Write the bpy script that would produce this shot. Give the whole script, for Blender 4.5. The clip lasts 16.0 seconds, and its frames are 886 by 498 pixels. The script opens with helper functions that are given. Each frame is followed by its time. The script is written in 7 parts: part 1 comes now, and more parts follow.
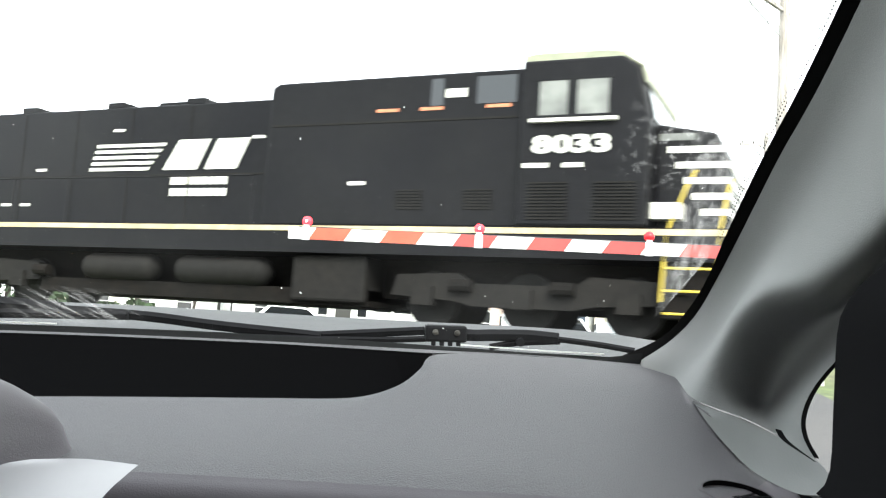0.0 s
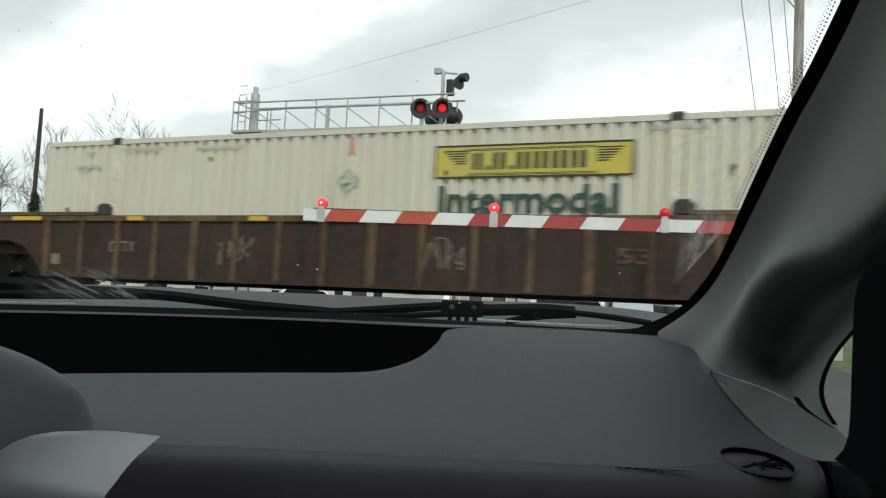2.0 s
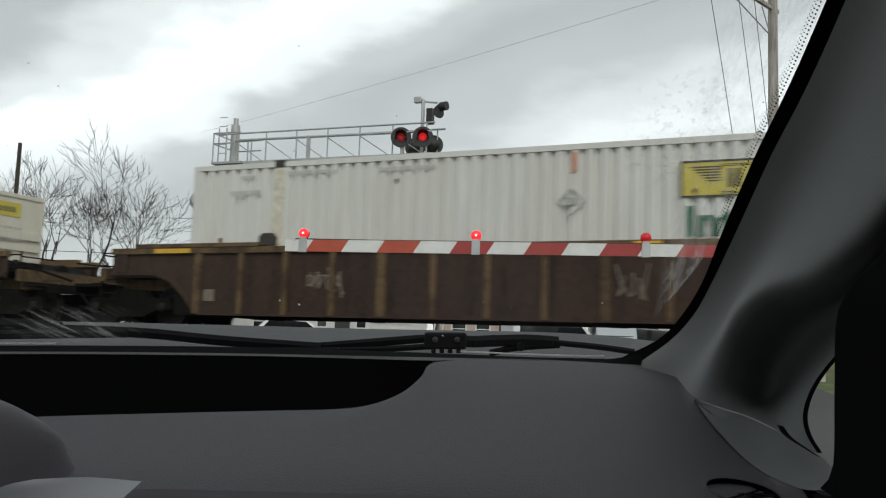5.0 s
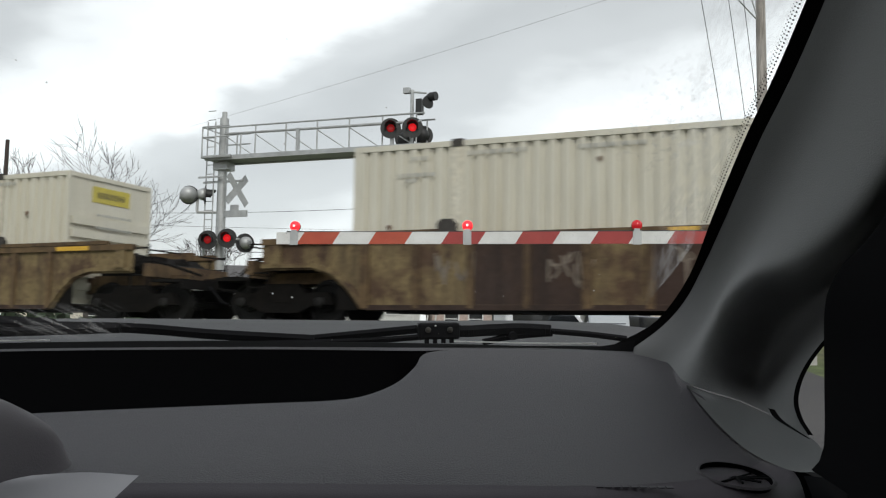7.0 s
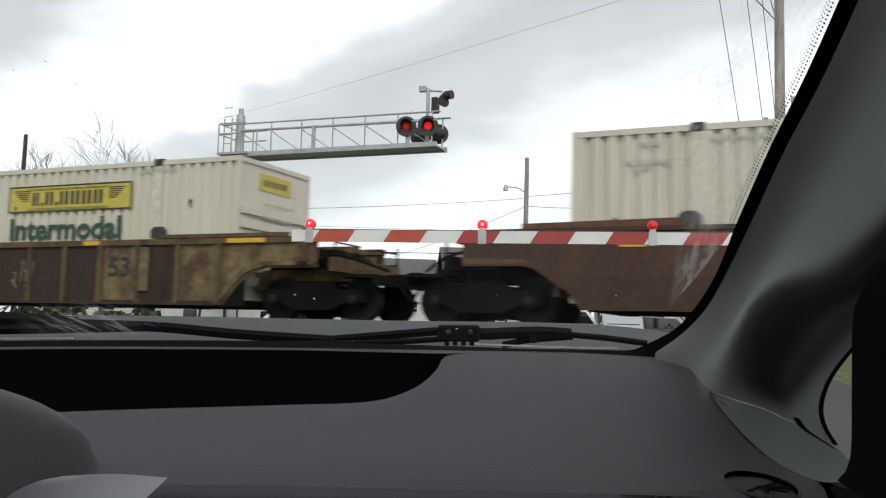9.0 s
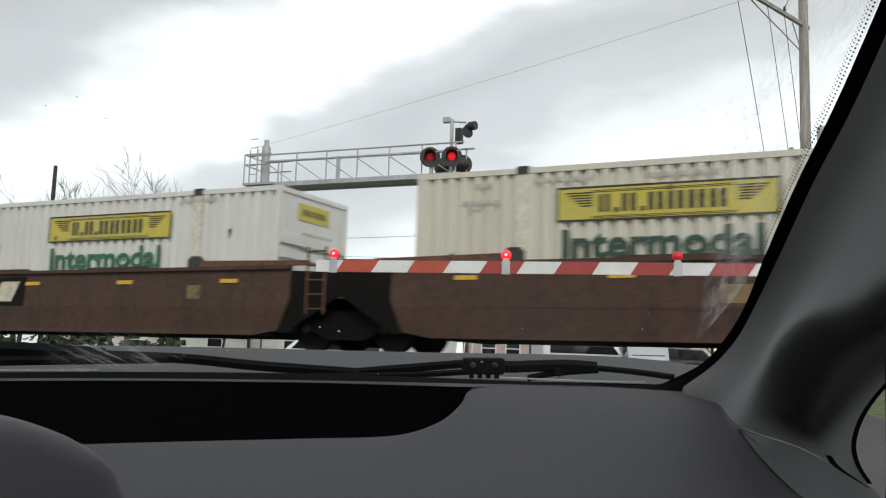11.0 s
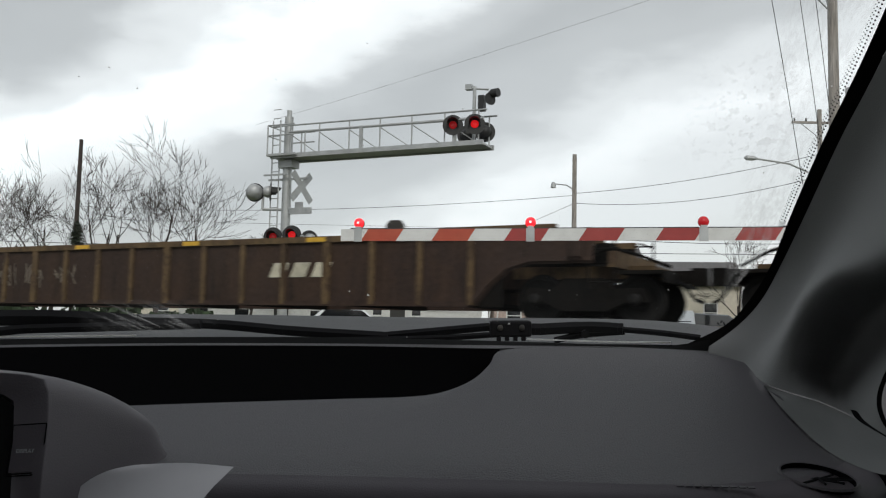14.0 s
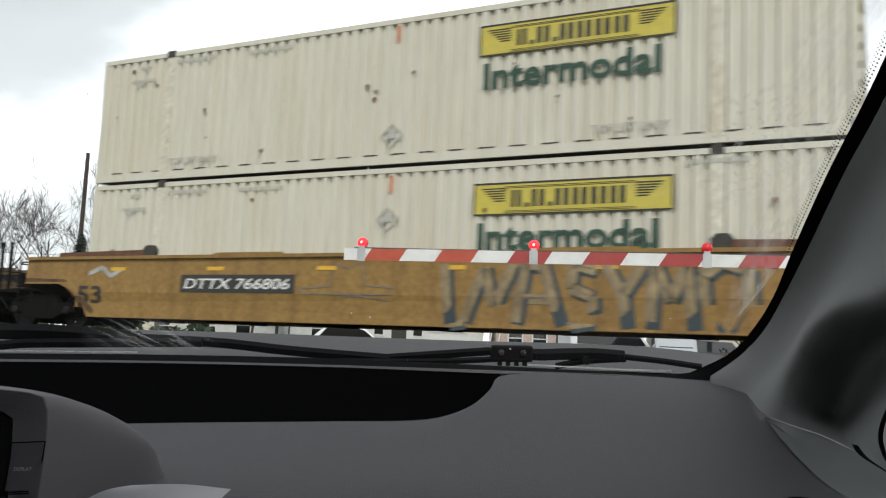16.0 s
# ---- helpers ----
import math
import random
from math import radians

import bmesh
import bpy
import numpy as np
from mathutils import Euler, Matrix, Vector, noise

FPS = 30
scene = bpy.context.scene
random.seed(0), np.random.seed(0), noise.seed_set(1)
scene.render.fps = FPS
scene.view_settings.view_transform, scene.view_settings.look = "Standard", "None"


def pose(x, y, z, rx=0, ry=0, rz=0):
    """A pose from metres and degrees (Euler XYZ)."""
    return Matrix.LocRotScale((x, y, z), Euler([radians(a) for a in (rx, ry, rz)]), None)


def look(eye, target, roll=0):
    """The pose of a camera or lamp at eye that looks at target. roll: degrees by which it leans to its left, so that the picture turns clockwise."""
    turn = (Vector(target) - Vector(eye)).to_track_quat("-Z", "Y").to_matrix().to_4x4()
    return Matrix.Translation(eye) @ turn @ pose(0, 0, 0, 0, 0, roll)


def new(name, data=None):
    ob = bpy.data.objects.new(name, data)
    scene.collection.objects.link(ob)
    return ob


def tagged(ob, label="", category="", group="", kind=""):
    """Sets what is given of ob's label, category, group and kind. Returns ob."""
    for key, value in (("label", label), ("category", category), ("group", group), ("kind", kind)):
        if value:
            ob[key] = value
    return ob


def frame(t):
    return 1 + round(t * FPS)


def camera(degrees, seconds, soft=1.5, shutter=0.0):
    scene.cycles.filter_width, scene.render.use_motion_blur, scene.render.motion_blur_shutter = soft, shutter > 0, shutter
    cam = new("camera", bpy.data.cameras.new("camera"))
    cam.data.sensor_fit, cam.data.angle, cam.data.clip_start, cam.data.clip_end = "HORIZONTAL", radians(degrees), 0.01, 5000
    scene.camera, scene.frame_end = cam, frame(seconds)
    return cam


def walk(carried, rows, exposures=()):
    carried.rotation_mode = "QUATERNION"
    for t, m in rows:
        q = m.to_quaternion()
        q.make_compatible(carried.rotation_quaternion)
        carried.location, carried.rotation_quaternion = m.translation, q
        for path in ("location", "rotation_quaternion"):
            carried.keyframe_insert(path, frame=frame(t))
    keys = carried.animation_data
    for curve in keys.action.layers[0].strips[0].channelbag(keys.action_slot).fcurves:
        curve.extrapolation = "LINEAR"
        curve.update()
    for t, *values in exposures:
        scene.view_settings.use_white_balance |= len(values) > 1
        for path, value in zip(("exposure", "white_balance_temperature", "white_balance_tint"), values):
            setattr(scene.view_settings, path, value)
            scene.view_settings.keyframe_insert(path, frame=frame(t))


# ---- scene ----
cam = camera(52.0, 16.0, soft=1.2, shutter=0.16)
PATH = [
    (0.0, pose(0.012, 0.014, 1.247, 95.66, -3.72, -4.00)),
    (0.5, pose(0.007, 0.013, 1.246, 96.25, -3.91, -2.73)),
    (1.0, pose(0.006, 0.008, 1.243, 96.25, -3.71, -1.85)),
    (1.5, pose(0.009, 0.015, 1.234, 95.00, -3.23, -1.10)),
    (2.0, pose(0.012, 0.013, 1.241, 94.36, -2.96, -2.98)),
    (2.5, pose(0.016, 0.009, 1.245, 95.50, -2.62, -5.41)),
    (3.0, pose(0.017, 0.009, 1.245, 96.82, -2.06, -6.13)),
    (3.5, pose(0.015, 0.009, 1.247, 97.22, -2.12, -5.88)),
    (4.0, pose(0.014, 0.010, 1.247, 96.92, -2.13, -4.75)),
    (4.2, pose(0.013, 0.013, 1.246, 96.69, -2.22, -4.38)),
    (6.5, pose(0.012, 0.013, 1.247, 95.79, -1.37, -4.01)),
    (7.0, pose(0.012, 0.010, 1.246, 95.56, -0.90, -4.42)),
    (7.5, pose(0.014, 0.013, 1.245, 95.65, -0.54, -5.27)),
    (8.0, pose(0.010, 0.010, 1.249, 95.64, -1.08, -4.54)),
    (8.2, pose(0.008, 0.009, 1.251, 95.57, -0.89, -3.84)),
    (10.3, pose(0.002, 0.012, 1.249, 95.40, -2.21, -3.84)),
    (10.5, pose(0.003, 0.013, 1.251, 95.98, -1.84, -3.29)),
    (11.0, pose(0.002, 0.010, 1.253, 97.30, -1.82, -2.13)),
    (11.5, pose(0.000, 0.004, 1.253, 98.10, -1.88, -1.79)),
    (12.0, pose(0.001, 0.002, 1.255, 97.61, -1.74, -0.69)),
    (12.5, pose(0.002, -0.001, 1.252, 97.30, -1.50, -0.33)),
    (13.0, pose(0.003, 0.002, 1.251, 96.42, -1.20, -1.11)),
    (13.5, pose(0.003, 0.003, 1.249, 95.65, -0.91, -1.25)),
    (14.0, pose(-0.001, -0.001, 1.247, 95.27, -1.27, -0.54)),
    (14.5, pose(-0.000, -0.001, 1.250, 95.30, -1.51, 0.00)),
    (15.0, pose(-0.000, -0.000, 1.250, 95.66, -1.91, -0.04)),
    (15.5, pose(-0.001, -0.001, 1.249, 96.17, -2.12, -0.16)),
    (16.0, pose(-0.001, -0.002, 1.250, 96.57, -2.51, -0.47)),
]
EXPOSURES = [(0.0, 2.32, 6500, 6), (0.5, 1.35, 6500, 3), (1.0, 0.48, 6500, 2), (1.5, -0.1, 6500, 1), (2.0, 0.25, 6500, 1), (2.5, -0.06, 6500, 2), (3.0, 0.08, 6500, 2), (3.5, -0.2, 6500, 3), (4.2, -0.2, 6500, 5), (6.5, 0.02, 6500, 9),
             (7.5, 0.1, 6500, 10), (8.2, 0.02, 6500, 10), (10.5, 0.42, 6500, 10), (11.0, 0.12, 6500, 10), (11.5, -0.1, 6500, 10), (12.0, -0.35, 6500, 10), (12.5, -0.25, 6500, 10), (13.5, -0.2, 6500, 10), (14.0, -0.17, 6500, 10), (15.0, 0.2, 6500, 10), (15.5, 0.0, 6500, 10), (16.0, 0.42, 6500, 10)]
walk(cam, PATH, EXPOSURES)

# ---- layout ----
TRACK_TURN = -27.62                      # the track's heading, degrees from +x
TRACK = radians(TRACK_TURN)
ALONG = Vector((math.cos(TRACK), math.sin(TRACK), 0))
AWAY = Vector((-math.sin(TRACK), math.cos(TRACK), 0))
TRACK_FAR = 16.03                        # centre line of the track from the camera
RAIL = 1.45                              # height of the rail heads
ARM_TURN = -10.4                         # the gate arm's heading


def on_track(u, off=0.0, z=RAIL):
    p = ALONG * u + AWAY * (TRACK_FAR + off)
    return pose(p.x, p.y, z, 0, 0, TRACK_TURN)


def height(n):
    """Ground height at n metres from the camera, square to the track."""
    stops = ((-400, -0.9), (-12, -0.9), (0, 0.1), (11.6, 1.14), (13.3, 1.30), (18.8, 1.30), (24, 0.85), (60, 0.8), (4000, 0.8))
    for (a, za), (b, zb) in zip(stops, stops[1:]):
        if n <= b:
            f = max(0.0, (n - a) / (b - a))
            return za + (zb - za) * f
    return 0.8


def ground_at(x, y):
    return height(x * AWAY.x + y * AWAY.y)


# ---- sky and sun ----
world = bpy.data.worlds.new("overcast_sky")
scene.world = world
world.use_nodes = True
SUN_UP, SUN_TURN = 38.0, 174.0


def make_sky():
    nt = world.node_tree
    nt.nodes.clear()
    N, L = nt.nodes.new, nt.links.new
    out, bg = N("ShaderNodeOutputWorld"), N("ShaderNodeBackground")
    sky = N("ShaderNodeTexSky")
    sky.sky_type, sky.sun_disc = "NISHITA", False
    sky.sun_elevation, sky.sun_rotation = radians(SUN_UP), radians(SUN_TURN)
    co = N("ShaderNodeTexCoord")
    sep = N("ShaderNodeSeparateXYZ")
    L(co.outputs["Generated"], sep.inputs[0])

    def op(kind, a, b=None):
        n = N("ShaderNodeMath")
        n.operation = kind
        for i, v in enumerate((a, b)):
            if v is None:
                continue
            if isinstance(v, (int, float)):
                n.inputs[i].default_value = v
            else:
                L(v, n.inputs[i])
        return n.outputs[0]
    zc = op("MAXIMUM", sep.outputs[2], 0.0)
    # long cloud rolls: bands across the direction CLOUD_AXIS, torn by noise drawn out along them
    axis = N("ShaderNodeVectorMath")
    axis.operation = "DOT_PRODUCT"
    L(co.outputs["Generated"], axis.inputs[0])
    axis.inputs[1].default_value = CLOUD_AXIS
    rot = N("ShaderNodeMapping")
    rot.inputs["Rotation"].default_value = (0, radians(-27), radians(20))
    rot.inputs["Scale"].default_value = (1.3, 2.0, 3.2)
    L(co.outputs["Generated"], rot.inputs[0])
    big = N("ShaderNodeTexNoise")
    big.inputs["Scale"].default_value, big.inputs["Detail"].default_value, big.inputs["Roughness"].default_value = 1.7, 7, 0.52
    L(rot.outputs[0], big.inputs["Vector"])
    fine = N("ShaderNodeTexNoise")
    fine.inputs["Scale"].default_value, fine.inputs["Detail"].default_value = 6.0, 6
    L(rot.outputs[0], fine.inputs["Vector"])
    torn = op("ADD", op("MULTIPLY", op("SUBTRACT", big.outputs[0], 0.5), 0.17), op("MULTIPLY", op("SUBTRACT", fine.outputs[0], 0.5), 0.075))
    w = op("ADD", axis.outputs["Value"], torn)
    place = op("DIVIDE", op("ADD", w, 0.40), 0.70)
    ramp = N("ShaderNodeValToRGB")
    ramp.color_ramp.interpolation = "EASE"
    e = ramp.color_ramp.elements
    e[0].position, e[0].color = 0.0, (0.80, 0.82, 0.82, 1)
    e[1].position, e[1].color = 1.0, (0.60, 0.62, 0.65, 1)
    for at, v in ((0.14, 0.92), (0.205, 1.12), (0.25, 0.92), (0.315, 0.66), (0.40, 0.59), (0.465, 0.70), (0.525, 1.15), (0.585, 1.45), (0.635, 1.0), (0.70, 0.62), (0.80, 0.54)):
        q = e.new(at)
        q.color = (v * 0.975, v, v * 1.015, 1)
    L(place, ramp.inputs[0])
    # a brighter rim towards the horizon
    rim = op("POWER", op("SUBTRACT", 1.0, zc), 9.0)
    haze = N("ShaderNodeMix")
    haze.data_type = "RGBA"
    L(op("MULTIPLY", rim, 0.35), haze.inputs[0])
    L(ramp.outputs[0], haze.inputs[6])
    haze.inputs[7].default_value = (0.95, 0.96, 0.96, 1)
    clear = N("ShaderNodeMix")
    clear.data_type = "RGBA"
    clear.inputs[0].default_value = 0.9
    scale = N("ShaderNodeVectorMath")
    scale.operation = "SCALE"
    scale.inputs["Scale"].default_value = 0.1
    L(sky.outputs[0], scale.inputs[0])
    L(scale.outputs[0], clear.inputs[6])
    L(haze.outputs[2], clear.inputs[7])
    L(clear.outputs[2], bg.inputs[0])
    bg.inputs[1].default_value = SKY_POWER
    L(bg.outputs[0], out.inputs[0])


CLOUD_AXIS, SKY_POWER = (-0.4269, -0.3534, 0.8324), 1.12
make_sky()
sun = new("sun", bpy.data.lights.new("sun", "SUN"))
sun.data.energy, sun.data.angle, sun.data.color = 1.6, radians(25), (1.0, 0.96, 0.9)
sun.matrix_world = look((0, 0, 60), Vector((0, 0, 60)) - Vector((math.sin(radians(SUN_TURN)) * math.cos(radians(SUN_UP)), math.cos(radians(SUN_TURN)) * math.cos(radians(SUN_UP)), math.sin(radians(SUN_UP)))))


# ---- materials ----
def material(name, color, rough=0.6, metal=0.0, grain=0.0, grain_size=20.0, stain=None, stain_amount=0.0, stain_size=1.2,
             bump=0.0, bump_size=120.0, spec=0.5, stretch=(1, 1, 1), coat=0.0):
    m = bpy.data.materials.new(name)
    m.use_nodes = True
    nt = m.node_tree
    bs = nt.nodes["Principled BSDF"]
    bs.inputs["Roughness"].default_value, bs.inputs["Metallic"].default_value = rough, metal
    bs.inputs["Specular IOR Level"].default_value = spec
    bs.inputs["Coat Weight"].default_value = coat
    N, L = nt.nodes.new, nt.links.new
    co = N("ShaderNodeTexCoord")
    mp = N("ShaderNodeMapping")
    mp.inputs["Scale"].default_value = stretch
    info = N("ShaderNodeObjectInfo")
    shift = N("ShaderNodeVectorMath")
    shift.operation = "MULTIPLY_ADD"
    L(info.outputs["Random"], shift.inputs[0])
    shift.inputs[1].default_value = (37.0, 11.0, 23.0)
    L(co.outputs["Object"], shift.inputs[2])
    L(shift.outputs[0], mp.inputs[0])
    src = None
    base = N("ShaderNodeRGB")
    base.outputs[0].default_value = (*color, 1)
    src = base.outputs[0]
    if stain_amount:
        n = N("ShaderNodeTexNoise")
        n.inputs["Scale"].default_value, n.inputs["Detail"].default_value, n.inputs["Roughness"].default_value = stain_size, 6, 0.62
        L(mp.outputs[0], n.inputs["Vector"])
        r = N("ShaderNodeMapRange")
        r.inputs[1].default_value, r.inputs[2].default_value = 0.42, 0.72
        r.inputs[3].default_value, r.inputs[4].default_value = 0.0, stain_amount
        L(n.outputs[0], r.inputs[0])
        mx = N("ShaderNodeMix")
        mx.data_type = "RGBA"
        L(r.outputs[0], mx.inputs[0])
        L(src, mx.inputs[6])
        mx.inputs[7].default_value = (*(stain or (0.1, 0.06, 0.04)), 1)
        src = mx.outputs[2]
    if grain:
        n = N("ShaderNodeTexNoise")
        n.inputs["Scale"].default_value, n.inputs["Detail"].default_value = grain_size, 4
        L(mp.outputs[0], n.inputs["Vector"])
        r = N("ShaderNodeMapRange")
        r.inputs[1].default_value, r.inputs[2].default_value = 0.3, 0.7
        r.inputs[3].default_value, r.inputs[4].default_value = 1 - grain, 1 + grain
        L(n.outputs[0], r.inputs[0])
        sc = N("ShaderNodeVectorMath")
        sc.operation = "SCALE"
        L(src, sc.inputs[0]), L(r.outputs[0], sc.inputs["Scale"])
        src = sc.outputs[0]
        rr = N("ShaderNodeMapRange")
        rr.inputs[3].default_value, rr.inputs[4].default_value = max(0.03, rough - 0.12), min(1, rough + 0.12)
        L(n.outputs[0], rr.inputs[0]), L(rr.outputs[0], bs.inputs["Roughness"])
    L(src, bs.inputs["Base Color"])
    if bump:
        n = N("ShaderNodeTexNoise")
        n.inputs["Scale"].default_value, n.inputs["Detail"].default_value = bump_size, 3
        L(mp.outputs[0], n.inputs["Vector"])
        b = N("ShaderNodeBump")
        b.inputs["Strength"].default_value, b.inputs["Distance"].default_value = bump, 0.02
        L(n.outputs[0], b.inputs["Height"]), L(b.outputs[0], bs.inputs["Normal"])
    return m


def weathered(name, paint, under, grime, worn=0.6, streak=0.6, rough=0.8, size=1.1, spec=0.2):
    """Old paint: bare rusty patches, grime running down in streaks, fine mottling."""
    m = material(name, paint, rough, bump=0.25, bump_size=30, spec=spec)
    nt = m.node_tree
    N, L = nt.nodes.new, nt.links.new
    bs = nt.nodes["Principled BSDF"]
    co, info = N("ShaderNodeTexCoord"), N("ShaderNodeObjectInfo")
    shift = N("ShaderNodeVectorMath")
    shift.operation = "MULTIPLY_ADD"
    L(info.outputs["Random"], shift.inputs[0])
    shift.inputs[1].default_value = (41.0, 13.0, 7.0)
    L(co.outputs["Object"], shift.inputs[2])

    def mask(scale, detail, stretch, lo, hi, top, bottom=0.0):
        mp, n, r = N("ShaderNodeMapping"), N("ShaderNodeTexNoise"), N("ShaderNodeMapRange")
        mp.inputs["Scale"].default_value = stretch
        n.inputs["Scale"].default_value, n.inputs["Detail"].default_value, n.inputs["Roughness"].default_value = scale, detail, 0.68
        r.inputs[1].default_value, r.inputs[2].default_value, r.inputs[3].default_value, r.inputs[4].default_value = lo, hi, bottom, top
        L(shift.outputs[0], mp.inputs[0]), L(mp.outputs[0], n.inputs["Vector"]), L(n.outputs[0], r.inputs[0])
        return r.outputs[0]
    src = (*paint, 1)
    for fac, tone in ((mask(size, 9, (1, 1, .7), .47, .60, worn), under), (mask(size * 3.2, 6, (1, 1, .12), .50, .68, streak), grime),
                      (mask(size * 5.5, 7, (1, 1, .8), .56, .66, worn * .8), under)):
        mx = N("ShaderNodeMix")
        mx.data_type = "RGBA"
        L(fac, mx.inputs[0])
        if isinstance(src, tuple):
            mx.inputs[6].default_value = src
        else:
            L(src, mx.inputs[6])
        mx.inputs[7].default_value = (*tone, 1)
        src = mx.outputs[2]
    sc = N("ShaderNodeVectorMath")
    sc.operation = "SCALE"
    L(src, sc.inputs[0]), L(mask(16, 6, (1, 1, .6), .3, .7, 1.3, .7), sc.inputs["Scale"])
    L(sc.outputs[0], bs.inputs["Base Color"])
    return m


def glowing(name, color, power):
    m = material(name, color, 0.25)
    bs = m.node_tree.nodes["Principled BSDF"]
    bs.inputs["Emission Color"].default_value = (*color, 1)
    bs.inputs["Emission Strength"].default_value = power
    return m


def clear_pane(name, tint, dirt):
    """Thin glass with a film of dirt and dried specks."""
    m = bpy.data.materials.new(name)
    m.use_nodes = True
    nt = m.node_tree
    nt.nodes.clear()
    N, L = nt.nodes.new, nt.links.new
    out, tr, gl, df = N("ShaderNodeOutputMaterial"), N("ShaderNodeBsdfTransparent"), N("ShaderNodeBsdfGlossy"), N("ShaderNodeBsdfTranslucent")
    tr.inputs[0].default_value = (*tint, 1)
    gl.inputs["Roughness"].default_value = 0.03
    df.inputs[0].default_value = (0.62, 0.61, 0.58, 1)
    fr = N("ShaderNodeFresnel")
    fr.inputs[0].default_value = 1.08
    a, b = N("ShaderNodeMixShader"), N("ShaderNodeMixShader")
    L(fr.outputs[0], a.inputs[0]), L(tr.outputs[0], a.inputs[1]), L(gl.outputs[0], a.inputs[2])
    co = N("ShaderNodeTexCoord")

    def spots(size, lo, hi, amount, where=None):
        n = N("ShaderNodeTexNoise")
        n.inputs["Scale"].default_value, n.inputs["Detail"].default_value = size, 3
        L(co.outputs["Object"], n.inputs["Vector"])
        r = N("ShaderNodeMapRange")
        r.inputs[1].default_value, r.inputs[2].default_value, r.inputs[3].default_value, r.inputs[4].default_value = lo, hi, 0, amount
        L(n.outputs[0], r.inputs[0])
        return r.outputs[0]

    def op(kind, p, q):
        n = N("ShaderNodeMath")
        n.operation = kind
        for i, v in enumerate((p, q)):
            if isinstance(v, (int, float)):
                n.inputs[i].default_value = v
            else:
                L(v, n.inputs[i])
        return n.outputs[0]
    if dirt:
        film = spots(3.0, 0.4, 0.8, 0.02)
        specks = spots(150.0, 0.745, 0.77, 0.8)
        # the wiper never reaches the passenger's edge: streaky grime there
        sep = N("ShaderNodeSeparateXYZ")
        L(co.outputs["Object"], sep.inputs[0])
        reach = op("ADD", sep.outputs[0], op("MULTIPLY", sep.outputs[2], 0.117))
        corner = N("ShaderNodeMapRange")
        corner.inputs[1].default_value, corner.inputs[2].default_value = 0.283, 0.298
        L(reach, corner.inputs[0])
        low = N("ShaderNodeMapRange")
        low.inputs[1].default_value, low.inputs[2].default_value, low.inputs[3].default_value, low.inputs[4].default_value = 0.0, 0.08, 1, 0.45
        L(sep.outputs[2], low.inputs[0])
        stretch = N("ShaderNodeMapping")
        stretch.inputs["Rotation"].default_value = (0, radians(-22), 0)
        stretch.inputs["Scale"].default_value = (2.4, 1, 0.7)
        L(co.outputs["Object"], stretch.inputs[0])
        sn = N("ShaderNodeTexNoise")
        sn.inputs["Scale"].default_value, sn.inputs["Detail"].default_value, sn.inputs["Roughness"].default_value = 48, 6, 0.7
        L(stretch.outputs[0], sn.inputs["Vector"])
        sr = N("ShaderNodeMapRange")
        sr.inputs[1].default_value, sr.inputs[2].default_value, sr.inputs[3].default_value, sr.inputs[4].default_value = 0.42, 0.66, 0.03, 0.42
        L(sn.outputs[0], sr.inputs[0])
        grime = op("MULTIPLY", op("MULTIPLY", corner.outputs[0], low.outputs[0]), sr.outputs[0])
        # leafy dried patch higher up, and hair-thin streaks low down where the blade parks
        def span(v, a, b, soft):
            up, down = N("ShaderNodeMapRange"), N("ShaderNodeMapRange")
            up.inputs[1].default_value, up.inputs[2].default_value = a, a + soft
            down.inputs[1].default_value, down.inputs[2].default_value, down.inputs[3].default_value, down.inputs[4].default_value = b - soft, b, 1, 0
            L(v, up.inputs[0]), L(v, down.inputs[0])
            return op("MULTIPLY", up.outputs[0], down.outputs[0])
        leafy = op("MULTIPLY", op("MULTIPLY", span(sep.outputs[0], 0.21, 0.33, 0.05), span(sep.outputs[2], 0.06, 0.16, 0.03)), spots(130.0, 0.53, 0.64, 0.22))
        hair = N("ShaderNodeMapping")
        hair.vector_type = "TEXTURE"
        hair.inputs["Rotation"].default_value = (0, radians(-58), 0)
        hair.inputs["Scale"].default_value = (1 / 200, 1, 1 / 16)
        L(co.outputs["Object"], hair.inputs[0])
        hn = N("ShaderNodeTexNoise")
        hn.inputs["Scale"].default_value, hn.inputs["Detail"].default_value = 1.6, 3
        L(hair.outputs[0], hn.inputs["Vector"])
        hr = N("ShaderNodeMapRange")
        hr.inputs[1].default_value, hr.inputs[2].default_value, hr.inputs[3].default_value, hr.inputs[4].default_value = 0.50, 0.66, 0.02, 0.30
        L(hn.outputs[0], hr.inputs[0])
        streaks = op("MULTIPLY", op("MULTIPLY", span(sep.outputs[0], -0.39, -0.235, 0.05), span(sep.outputs[2], -0.105, -0.055, 0.02)), hr.outputs[0])
        total = op("MINIMUM", op("ADD", op("ADD", op("ADD", film, specks), grime), op("ADD", leafy, streaks)), 0.9)
        L(total, b.inputs[0])
    else:
        b.inputs[0].default_value = 0.02
    L(a.outputs[0], b.inputs[1]), L(df.outputs[0], b.inputs[2]), L(b.outputs[0], out.inputs[0])
    return m


